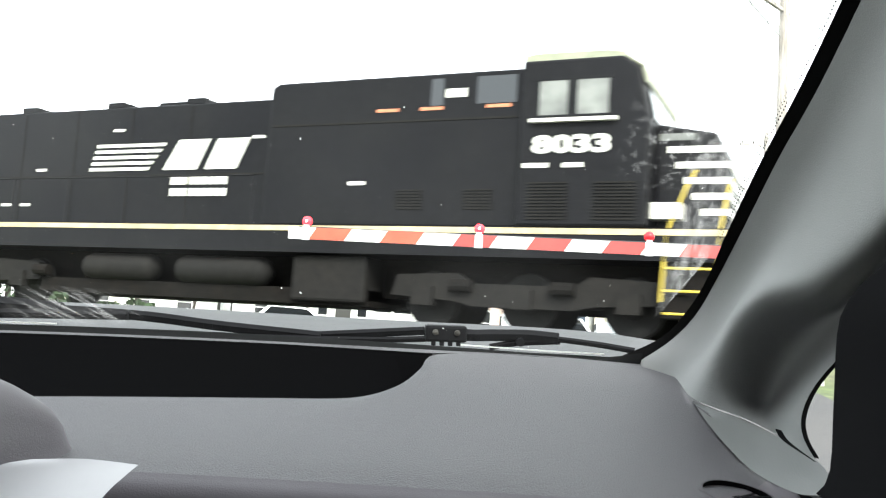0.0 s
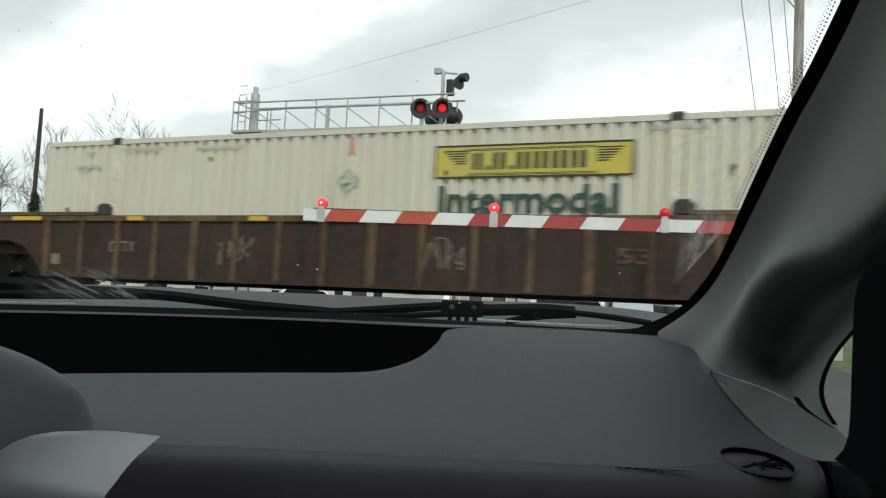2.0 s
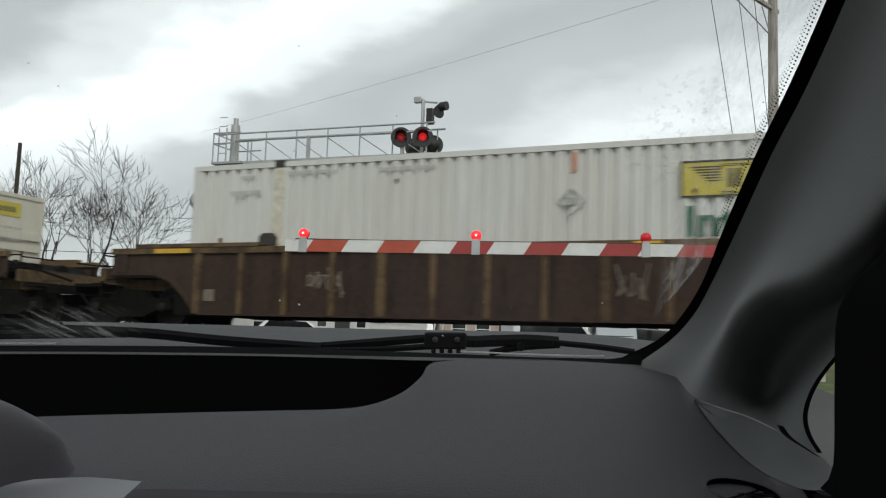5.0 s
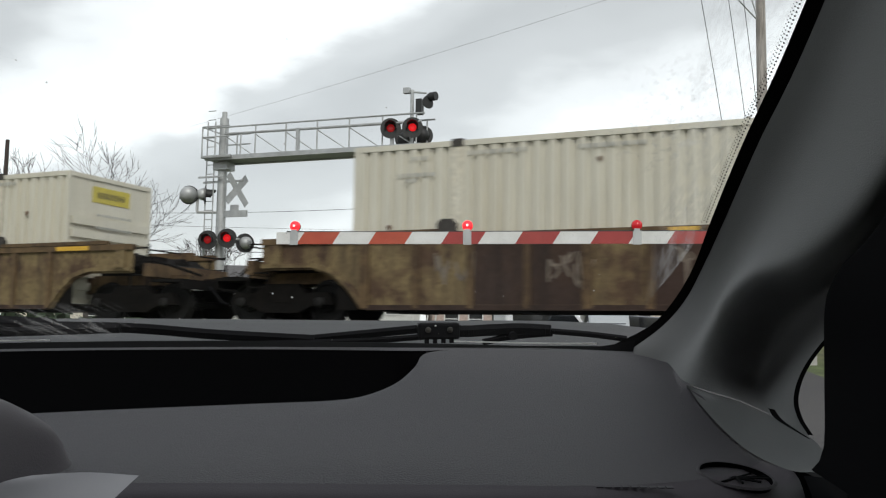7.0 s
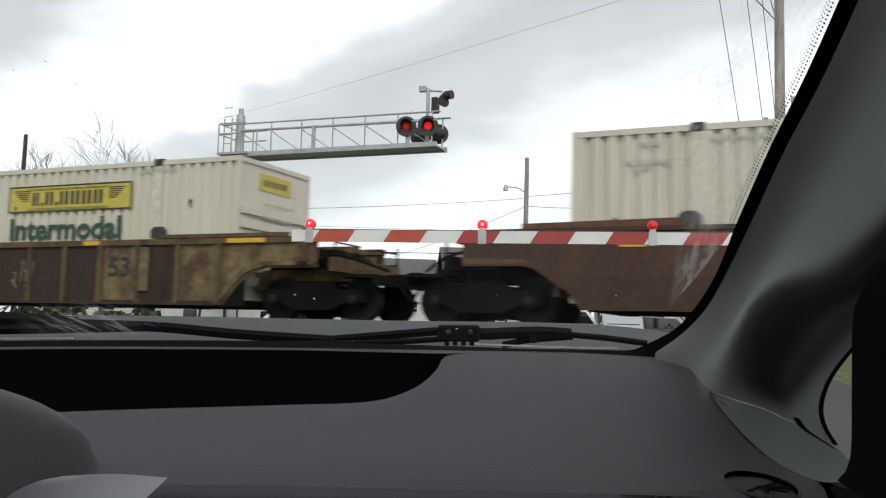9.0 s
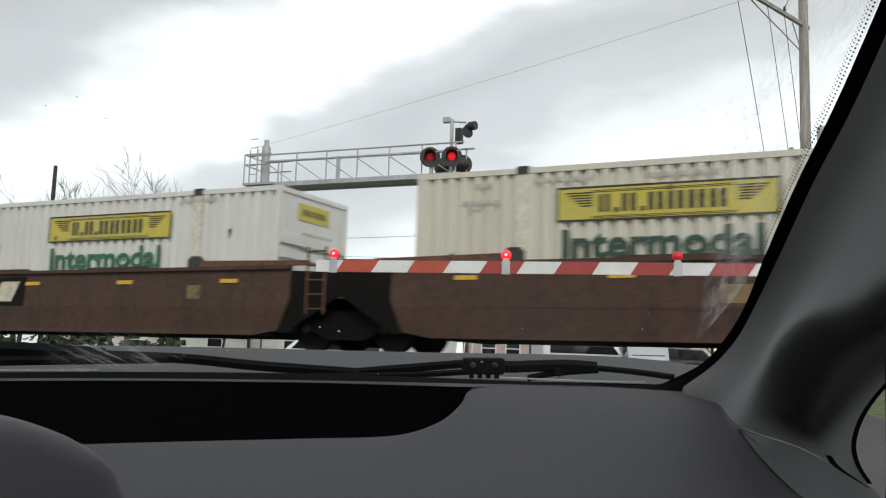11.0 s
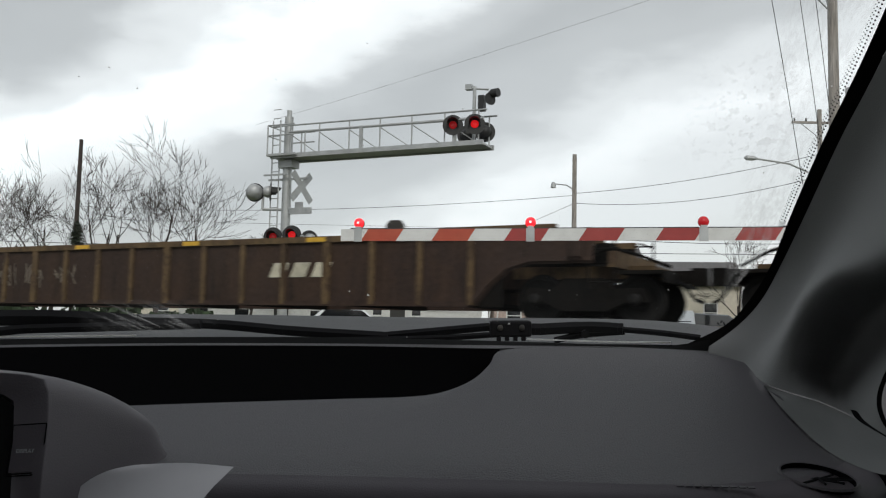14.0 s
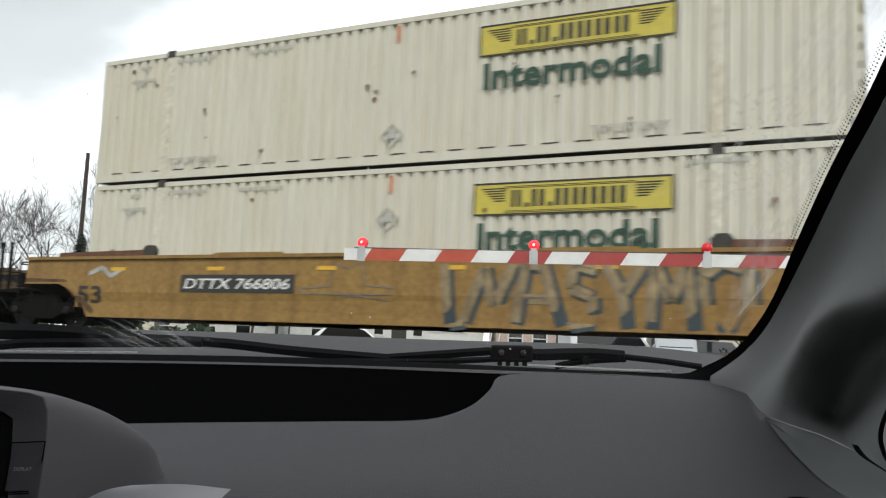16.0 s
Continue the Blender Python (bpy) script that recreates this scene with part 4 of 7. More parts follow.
    return car


def well_label(car, text, x, z, tall, width, mat="stencil", backing=None, slant=0.15):
    if backing:
        part("number_panel", boxes((x - .12, x + width + .12, -1.378, -1.372, z - .08, z + tall + .08)), backing, car, "dark number panel")
    lettering(text, width, tall, mat, car, "lettering", x, -1.381, z, 0.01, slant)


def strokes(car, name, lines, r, mat, label="", lift=0.0):
    """Sprayed lines on a car's side: each a run of x and z."""
    for run in lines:
        bm = bmesh.new()
        for (a, b), (c, d) in zip(run, run[1:]):
            v = Vector((c - a, 0, d - b))
            n = Vector((-v.z, 0, v.x)).normalized() * r
            slab(bm, [(a - n.x, b - n.z), (c - n.x, d - n.z), (c + n.x, d + n.z), (a + n.x, b + n.z)], -1.3795 - lift, -1.375 - lift)
        part(name, bm, mat, car, label)


def scrawl(car, seed, x, z, w, h, mat="graffiti_faint", r=.018):
    rnd = random.Random(seed)
    lines = []
    for k in range(4):
        x0 = x + w * k / 4
        lines.append([(x0 + rnd.uniform(0, w / 3.2), z + rnd.uniform(0, h)) for _ in range(6)])
    strokes(car, "graffiti", lines, r, mat, "loose sprayed graffiti lines")


def locomotive(m):
    """Origin: on the rail head under the coupler at the cab end; the cab end points to +x."""
    lo = root("locomotive", m, "black diesel freight locomotive with white stripes and yellow handrails", "locomotive")
    # frame
    part("frame", boxes((-22.0, -.9, -1.5, 1.5, 1.25, 1.62)), "loco", lo)
    part("sill_stripe", boxes((-21.8, -1.2, -1.515, -1.502, 1.66, 1.76), (-21.8, -1.2, 1.502, 1.515, 1.66, 1.76)), "loco_stripe", lo, "pale stripe along the frame edge")
    part("underframe", boxes((-21.2, -1.4, -.55, .55, .50, 1.245)), "truck", lo)
    part("walkway", boxes((-21.9, -1.1, -1.5, 1.5, 1.62, 1.78)), "loco", lo)
    # long hood, in two heights
    def hood(bm):
        slab(bm, [(-22.0 + .6, 1.78), (-10.0, 1.78), (-10.0, 4.40), (-21.2, 4.40), (-21.4, 4.2)], -1.02, 1.02)
    part("long_hood", made(hood), "loco", lo, "black engine hood", bevel=.04)
    def aux(bm):
        slab(bm, [(-10.0, 1.78), (-4.7, 1.78), (-4.7, 4.60), (-9.85, 4.60), (-10.0, 4.5)], -1.35, 1.35)
    part("equipment_cab", made(aux), "loco", lo, "black equipment bay behind the cab", bevel=.04)
    part("hood_seams", boxes(*[(x, x + .02, -1.03, -1.021, 1.8, 4.35) for x in (-20.2, -18.6, -17.0, -15.4, -13.8, -12.2)],
                             (-22, -9.3, -1.035, -1.021, 2.86, 2.89), (-9.9, -4.8, -1.362, -1.351, 3.72, 3.76)), "loco_grey", lo)
    [part("roof_step", boxes((x, x + .5, -1.0, .0, 4.4, 4.52)), "loco", lo) for x in (-19.6, -17.2, -14.6, -12.4)]
    part("exhaust_housing", boxes((-13.6, -12.6, -.5, .5, 4.4, 4.62)), "loco", lo, bevel=.03)
    # cab
    def cab(bm):
        slab(bm, [(-4.7, 1.78), (-2.45, 1.78), (-2.45, 3.55), (-2.65, 4.45), (-2.95, 4.66), (-4.7, 4.66)], -1.55, 1.55)
    cabin = part("cab", made(cab), "loco", lo, "black cab with a pale front edge", bevel=.05)
    part("cab_roof", made(lambda bm: (slab(bm, [(-4.7, 4.67), (-2.9, 4.67), (-2.92, 4.74), (-3.2, 4.79), (-4.5, 4.80), (-4.7, 4.76)], -1.45, 1.45), slab(bm, [(-2.95, 4.665), (-2.63, 4.46), (-2.56, 4.18), (-2.52, 4.18), (-2.59, 4.48), (-2.92, 4.70)], -1.53, 1.53),
                                      box(bm, -4.5, -3.6, -.6, .6, 4.80, 4.90))), "loco_cream", cabin, "pale cream cab roof")
    part("roof_hatch", boxes((-6.1, -4.8, -1.0, 1.0, 4.60, 4.70)), "loco_grey", lo)
    for s in (-1, 1):
        part("side_window", boxes((-4.36, -3.16, s * 1.556 - .006, s * 1.556 + .006, 3.68, 4.28)), "pale_glass", cabin, "cab side window")
        part("window_frame", boxes((-4.42, -3.10, s * 1.562 - .008, s * 1.562 + .008, 3.62, 3.68), (-4.42, -3.10, s * 1.562 - .008, s * 1.562 + .008, 4.28, 4.34),
                                   (-3.86, -3.70, s * 1.562 - .008, s * 1.562 + .008, 3.68, 4.28)), "loco", cabin)
        part("sill_rest", boxes((-4.5, -3.0, s * 1.60 - .05, s * 1.60 + .05, 3.55, 3.61)), "loco_white", cabin)
    part("windscreen", made(lambda bm: slab(bm, [(-2.435, 3.62), (-2.42, 3.62), (-2.54, 4.15), (-2.56, 4.15)], -1.3, 1.3)), "dark_glass", cabin)
    # nose with stripes
    def nose(bm):
        slab(bm, [(-2.45, 1.78), (-1.30, 1.78), (-1.25, 2.9), (-1.45, 3.42), (-2.45, 3.60)], -1.05, 1.05)
    snout = part("nose", made(nose), "loco", lo, "short striped nose", bevel=.06)
    for k in range(5):
        z = 2.05 + k * .26
        part("nose_stripe", boxes((-2.25 + .14 * (4 - k), -1.235, -1.062, -1.053, z, z + .11), (-1.255, -1.233, -1.05, 1.05, z, z + .11)), "loco_white", snout, "white stripe")
    part("number_board", boxes((-2.4, -1.8, -1.06, -1.05, 3.30, 3.42)), "pale_glass", snout)
    # lettering: the road number, the emblem as plain shapes
    lettering("8033", 1.35, .32, "loco_white", cabin, "lettering", -4.45, -1.56, 3.02, 0.04)
    [part("cab_plate", boxes((xa, xb, -1.56, -1.552, 2.78, 2.86)), "loco_white", cabin) for xa, xb in ((-4.6, -4.15), (-3.9, -3.55))]
    def emblem(bm):
        for k in range(5):
            z = 2.98 + k * .13
            slab(bm, [(-14.9 + .04 * k, z), (-13.25 + .10 * k, z), (-13.22 + .10 * k + .02, z + .07), (-14.88 + .04 * k, z + .07)], -1.035, -1.024)
        slab(bm, [(-12.85, 2.98), (-11.95, 2.98), (-11.65, 3.62), (-12.45, 3.62)], -1.035, -1.024)
        slab(bm, [(-11.75, 2.98), (-10.95, 2.98), (-10.65, 3.62), (-11.45, 3.62)], -1.035, -1.024)
    part("emblem", made(emblem), "loco_white", lo, "white emblem of slanted bars")
    for z in (2.42, 2.66):
        part("name_bars", boxes(*[(-12.6 + .165 * k, -12.47 + .165 * k, -1.034, -1.024, z, z + .16) for k in range(9)]), "loco_white", lo, "row of small white bars")
    [part("small_plate", boxes(q), "orange_mark" if q[4] == 3.92 else "loco_white", lo) for q in [(x, x + .45, -1.362, -1.352, 3.92, 3.98) for x in (-7.6, -6.7, -5.4)] + [(-6.2, -5.8, -1.362, -1.352, 4.14, 4.30), (-8.1, -7.75, -1.362, -1.352, 2.55, 2.62)]]
    [part("reflector", boxes((x, x + .3, -1.034, -1.026, z, z + .06)), "loco_white", lo) for x, z in ((-19.5, 3.0), (-17.5, 2.2), (-16.9, 2.2), (-16.5, 3.0), (-14.3, 3.85), (-10.6, 3.6))]
    for x, n, z0, w in ((-7.1, 7, 2.1, .55), (-5.75, 7, 2.1, .55), (-4.5, 12, 1.9, .7), (-3.35, 12, 1.9, .7)):
        y = -1.36 if x < -4.7 else -1.56
        part("louvre", boxes(*[(x, x + w, y - .012, y, z0 + k * .055, z0 + k * .055 + .026) for k in range(n)]), "loco_grey", lo, "slatted air louvre")
    [part("upper_grille", boxes((xa, xb, -1.36, -1.352, 4.0, 4.5)), "dark_glass", lo) for xa, xb in ((-5.6, -4.85), (-6.5, -6.25))]
    part("step_box", boxes((-2.44, -1.95, -1.35, -1.05, 1.95, 2.22)), "loco_white", lo)
    # tank, air reservoirs, trucks
    part("fuel_tank", made(lambda bm: slab(bm, [(-9.2, .35), (-7.6, .35), (-7.6, 1.22), (-9.2, 1.22)], -1.35, 1.35)), "loco_grey", lo, "boxy fuel tank", bevel=.06)
    for x0, x1 in ((-14.6, -12.6), (-12.1, -9.8)):
        part("air_reservoir", made(lambda bm: lathe(bm, [(0, .05), (.1, .24), (.25, .29), (x1 - x0 - .25, .29), (x1 - x0 - .1, .24), (x1 - x0, .05)], (x0, -1.12, .88), (1, 0, 0), 18)), "loco_grey", lo, "grey air tank", smooth=True)
    part("tank_skirt", boxes((-15.8, -7.6, -1.2, 1.2, .30, .60)), "truck", lo)
    for c in (-18.3, -4.6):
        tr = part("truck", made(lambda bm: [slab(bm, [(c - 2.5, .55), (c - 2.4, .92), (c - 1.2, .98), (c - .9, .80), (c + .9, .80), (c + 1.2, .98), (c + 2.4, .92), (c + 2.5, .55),
                                                     (c + 1.3, .48), (c + .9, .40), (c - .9, .40), (c - 1.3, .48)], s * 1.15 - .09, s * 1.15 + .09) for s in (-1, 1)]), "loco_grey", lo, "long three-axle truck frame")
        for ax in (-1.85, 0, 1.85):
            for s in (-1, 1):
                part("wheel", made(lambda bm: lathe(bm, [(-.07, .45), (-.07, .55), (-.04, .52), (.06, .515), (.06, .44), (.01, .2), (.05, .1)], (c + ax, s * .76, .51), (0, s, 0), 28)), "wheel", lo, "dark steel wheel")
                part("axle_box", boxes((c + ax - .2, c + ax + .2, s * 1.24 - .08, s * 1.24 + .08, .38, .72)), "loco_grey", tr)
            part("brake_cylinder", made(lambda bm: rod(bm, (c + ax + .55, -1.3, .75), (c + ax + .95, -1.3, .75), .12, 10)), "truck", tr)
    # handrails, steps, pilot
    def rail(bm):
        for x in [-21.5 + k * 1.62 for k in range(8)]:
            rod(bm, (x, -1.47, 1.78), (x, -1.47, 2.75), .016, 6)
        rod(bm, (-21.5, -1.47, 2.75), (-10.2, -1.47, 2.75), .016, 6)
    part("handrail", made(rail), "loco", lo, "thin black handrail")
    def grabs(bm):
        tube(bm, [(-2.2, -1.48, .6), (-2.15, -1.48, 1.7), (-1.9, -1.40, 2.4), (-1.75, -1.3, 2.75)], .025, 6)
        tube(bm, [(-1.35, -1.48, .6), (-1.33, -1.48, 1.7), (-1.25, -1.40, 2.3), (-1.2, -1.3, 2.6)], .025, 6)
        for z in (.42, .78, 1.14):
            rod(bm, (-2.15, -1.5, z), (-1.38, -1.5, z), .02, 6)
    part("grab_rails", made(grabs), "grab", lo, "yellow grab rails and step edges")
    part("step_well", boxes((-2.2, -1.3, -1.4, -.9, .35, 1.25)), "truck", lo)
    part("pilot", made(lambda bm: slab(bm, [(-1.2, .15), (-.75, .15), (-.85, 1.25), (-1.2, 1.25)], -1.45, 1.45)), "truck", lo)
    part("coupler", boxes((-1.0, .02, -.12, .12, .74, .96), (-.22, .05, -.2, .12, .70, 1.0)), "truck", lo)
    for ya in (-1.2, .4):
        part("end_handrail", made(lambda bm: tube(bm, [(-.95, ya, 1.6), (-.95, ya, 2.66), (-.95, ya + .06, 2.7), (-.95, ya + .74, 2.7), (-.95, ya + .8, 2.66), (-.95, ya + .8, 1.6)], .02, 6)), "loco_white", lo)
    part("beacon_stand", made(lambda bm: (rod(bm, (-.55, -.9, 1.2), (-.55, -.9, 2.5), .05, 8), box(bm, -.75, -.45, -1.05, -.75, 1.35, 1.7))), "truck", lo)
    return lo


# where each container's leading end stands in the train at the start, along the track
STARTS = [3.30, 26.63, 49.68, 72.70, 95.80, 119.08, 142.27, 165.30, 188.30, 207.42, 226.67, 250.22, 273.5, 296.85, 320.29]
RUN, BRAKE = 349.064, -11.954            # metres in 16 s, and how it eases


def travelled(t):
    f = t / 16.0
    return RUN * f + BRAKE * f * f


TRAIN = []                               # (thing, place along the train, height over the rail)


def make_train():
    lo = locomotive(on_track(-.45))
    TRAIN.append((lo, -.45, 0.0))
    ribbed_label = "weathered brown steel well car with ochre upright ribs"
    kinds = {0: ("smooth", "amber", "amber", "rusty amber steel well car with purple graffiti"), 14: ("smooth", "gold", "gold", "yellow steel well car with black numbers and graffiti")}
    for i, s0 in enumerate(STARTS):
        c = s0 + LONG / 2
        kind, body, rib, label = kinds.get(i, ("ribbed", "brown", "ochre", ribbed_label))
        ends = (True, True)
        if i in (8, 9, 10):
            kind, body, rib, label = "smooth", "maroon", "maroon", "rust-brown smooth-sided well car of an articulated set"
            ends = {8: (True, False), 9: (False, False), 10: (False, True)}[i]
        if i in (5, 6, 7):
            body = "worn"
        car = well_car(on_track(c), kind, body, rib, ends, label=label)
        TRAIN.append((car, c, 0.0))
        decorate(car, i)
        if kind == "smooth":
            lay_on_side(car)
        if i in (9, 10):                 # shared truck at the joint ahead of this unit
            xj = -(LONG / 2 + (s0 - STARTS[i - 1] - LONG) / 2)
            truck_set(car, xj)
            part("joint_beam", boxes((xj - 1.4, xj + 1.4, -.6, .6, .8, 1.05), (xj - .95, xj + .95, -1.2, 1.2, 1.25, 1.32)), "truck", car)
            part("joint_ladder", made(lambda bm: ([rod(bm, (xj + q, -1.36, .7), (xj + q, -1.36, 2.0), .022, 6) for q in (-.75, -.35)],
                                                  [rod(bm, (xj - .75, -1.36, .8 + .28 * k), (xj - .35, -1.36, .8 + .28 * k), .016, 6) for k in range(5)])), "rust", car, "rusty ladder at the joint")
        if i == 12:
            continue
        box_ = container(on_track(c, 0, RAIL + FLOOR_UP), flip=(i == 10), fresh=i in (4, 9, 11, 13, 2), end={0: "wide", 6: "pale", 10: "door"}.get(i, "small"))
        TRAIN.append((box_, c, FLOOR_UP))
        if i == 14:
            top = container(on_track(c, 0, RAIL + FLOOR_UP + TALL + .08), upper=True)
            TRAIN.append((top, c, FLOOR_UP + TALL + .08))
            part("stack_lock", boxes(*[(sx * (LONG / 2 - POST) - .08, sx * (LONG / 2 - POST) + .08, sy * 1.2 - .08, sy * 1.2 + .08, -.085, 0) for sx in (-1, 1) for sy in (-1, 1)]), "casting", top)


def end_posts(car, s, top):
    """Tall thin posts at the corner of a car's end."""
    for x in (10.83, 11.15):
        part("end_post", boxes((*sorted((s * x - .035, s * x + .035)), -1.25, -1.20, .86, top)), "truck", car, "thin dark upright post")


def brake_stand(car, s, tank=False):
    """Hand brake, its wheel and an air tank over one end of a car."""
    part("brake_stand", made(lambda bm: (box(bm, *sorted((s * 10.36, s * 10.66)), -.78, -.38, 1.2, 1.98), box(bm, *sorted((s * 10.66, s * 10.80)), -.68, -.44, 1.5, 1.9), rod(bm, (s * 9.75, -.6, 1.2), (s * 9.75, -.6, 2.1), .05, 6), rod(bm, (s * 9.75, -.6, 2.05), (s * 10.4, -.6, 1.95), .04, 6))), "truck", car, "black hand brake housing")
    def wheel(bm):
        c = Vector((s * 10.85, -.55, 2.18))
        ring = [c + Vector((0, math.cos(a) * .33, math.sin(a) * .33)) for a in [k * math.tau / 16 for k in range(17)]]
        tube(bm, ring, .018, 5)
        for k in range(0, 16, 4):
            rod(bm, c, ring[k], .012, 5)
        rod(bm, c, c - Vector((s * .25, 0, 0)), .03, 6)
    part("brake_wheel", made(wheel), "truck", car, "round hand brake wheel")
    if tank:
        part("air_tank", made(lambda bm: lathe(bm, [(0, .05), (.06, .17), (.14, .20), (.75, .20), (.83, .17), (.88, .05)], (s * 8.75, -.85, 1.92), (s, 0, 0), 16)), "rust", car, "rusty air tank")
        part("tank_cradle", boxes((*sorted((s * 8.9, s * 9.0)), -1.05, -.65, 1.45, 1.75), (*sorted((s * 9.4, s * 9.5)), -1.05, -.65, 1.45, 1.75)), "truck", car)


def maker_emblem(car, x, z, k, mat, behind=None):
    """Pale slanted blocks, k the size."""
    if behind:
        part("emblem_panel", boxes((x - .14, x + 1.95 * k + .14, -1.379, -1.372, z - .10, z + .36 * k + .10)), behind, car, "dark panel behind a pale emblem")
    def shapes(bm):
        f = lambda pts: [(x + a * k, z + c * k) for a, c in pts]
        for a in (.0, .64, 1.28):
            slab(bm, f([(a, .0), (a + .46, .0), (a + .62, .36), (a + .16, .36)]), -1.386, -1.3795)
            box(bm, x + (a + .2) * k, x + (a + .5) * k, -1.390, -1.3865, z + .10 * k, z + .13 * k)
            box(bm, x + (a + .24) * k, x + (a + .54) * k, -1.390, -1.3865, z + .20 * k, z + .23 * k)
    part("emblem", made(shapes), mat, car, "faded pale emblem of slanted blocks")


def decorate(car, i):
    for s, top in {0: ((1, 2.0),), 1: ((-1, 1.9),), 10: ((1, 2.2),), 11: ((-1, 1.95),), 14: ((-1, 2.05),)}.get(i, ()):
        end_posts(car, s, top)
    if i in (0, 13):
        brake_stand(car, 1, i == 0)
    if i == 0:
        strokes(car, "graffiti", [[(-4.35, .95), (-1.75, .98)], [(-4.3, .62), (-1.75, .62)], [(-4.2, 1.28), (-1.8, 1.3)]], .17, "graffiti_purple", "broad purple sprayed band")
        strokes(car, "graffiti", [[(-4.2, .5), (-4.35, .9), (-4.1, 1.35), (-3.7, 1.3), (-3.75, .8), (-4.1, .6)], [(-3.5, .45), (-3.45, 1.4)], [(-3.1, 1.4), (-2.9, .9), (-3.15, .45)], [(-2.5, 1.4), (-2.85, .9), (-2.45, .45)], [(-2.2, 1.4), (-2.15, .45)], [(-2.5, 1.05), (-1.8, 1.1)]], .022, "graffiti_faint", "faded graffiti letters on purple", .004)
        strokes(car, "graffiti", [[(.9, .5), (1.1, 1.3), (1.5, 1.0), (1.15, .85), (1.7, .5)], [(1.9, .5), (2.0, 1.2), (2.4, .5), (2.5, 1.25)], [(2.8, 1.25), (2.75, .55), (3.3, .6)], [(2.8, .9), (3.2, .95)], [(3.9, 1.2), (4.3, 1.2), (4.0, .5)], [(4.7, 1.2), (4.6, .6), (5.1, .55), (5.0, 1.15), (4.7, 1.2)]], .016, "graffiti_faint", "thin faded graffiti letters")
        maker_emblem(car, -1.0, .60, .92, "rust", None)
        lettering("53", .38, .24, "ink", car, "lettering", 6.9, -1.381, .95)
        part("number_panel", boxes((-6.6, -5.9, -1.379, -1.372, .93, 1.08)), "truck", car)
        part("number_panel", boxes((-5.5, -4.6, -1.379, -1.372, .93, 1.08)), "truck", car)
        part("data_panel", boxes((7.9, 8.3, -1.379, -1.372, .95, 1.2)), "truck", car)
        part("yellow_plate", boxes((9.35, 9.9, -1.40, -1.385, .84, 1.02)), "reflector", car, "yellow plate over the truck")
        scrawl(car, 3, -7.9, .7, 1.0, .6, "graffiti_faint", .03)
    elif i in (5, 6, 7):
        lettering("53", .58, .42, "ink", car, "lettering", 4.86, -1.381, .85, 0.02)
        for k in (2, 3, 5, 7, 8, 9, 11):
            x = -7.75 + (k + (i * 5) % 3) * 1.033
            if x < 7.5:
                part("repainted_panel", boxes((x + .06, x + .97, -1.374, -1.3695, .365, 1.495)), "brown", car, "bay in dull brown paint")
        for k, x in enumerate((-6.4, -4.3, -2.2, -.1, 2.0)):
            scrawl(car, 20 + i * 7 + k, x, .6, .75, .7, "graffiti_faint", .02)
        if i == 7:
            part("number_panel", boxes((-5.75, -3.65, -1.384, -1.377, .82, 1.08)), "ink", car, "dark number panel")
            lettering("DTTX", .80, .19, "stencil", car, "lettering", -5.66, -1.387, .86, 0.02)
            part("number_bars", boxes(*[(-4.65 + k * .155, -4.54 + k * .155, -1.390, -1.3845, .86, 1.05) for k in range(6)]), "stencil", car, "row of pale number bars")
        if i == 6:
            maker_emblem(car, 2.75, .86, .88, "stencil", "ink")
            for xa in (2.72, 3.75):
                part("repainted_patch", boxes((xa, xa + .85, -1.380, -1.372, .45, .70)), "worn", car, "pale yellow paint patch")
        part("tall_plate", boxes((5.75, 5.98, -1.442, -1.426, .55, 1.45)), "worn", car, "narrow ochre plate on a rib")
    elif i == 9:
        maker_emblem(car, -1.45, .95, 1.28, "stencil", "truck")
        [part("data_panel", boxes(q), "worn", car) for q in ((5.95, 6.3, -1.379, -1.372, 1.0, 1.28), (-4.2, -3.7, -1.379, -1.372, .75, 1.0), (-3.0, -2.6, -1.379, -1.372, .95, 1.25), (-6.3, -5.9, -1.379, -1.372, 1.1, 1.22))]
    elif i == 10:
        well_label(car, "DTTX 723084", 2.05, .84, .26, 2.85, "sign_white")
        [part("data_panel", boxes(q), "worn", car) for q in ((5.9, 6.2, -1.379, -1.372, .95, 1.2), (5.2, 5.7, -1.379, -1.372, .5, .62), (-2.6, -2.1, -1.379, -1.372, .9, 1.2), (8.8, 9.3, -1.379, -1.372, 1.2, 1.45))]
        [part("orange_patch", boxes(q), "orange_dull", car, "dull orange paint patch") for q in ((8.1, 8.6, -1.379, -1.372, 1.2, 1.42), (5.0, 5.55, -1.379, -1.372, 1.1, 1.35), (1.0, 1.5, -1.379, -1.372, 1.2, 1.3))]
    elif i == 8:
        scrawl(car, 61, -2.0, .6, 2.0, .6, "graffiti_faint", .02)
    elif i == 14:
        well_label(car, "DTTX 766806", -5.0, .93, .22, 2.75, "sign_white", "ink")
        lettering("53", .76, .40, "ink", car, "lettering", -8.2, -1.381, .58, 0.02)
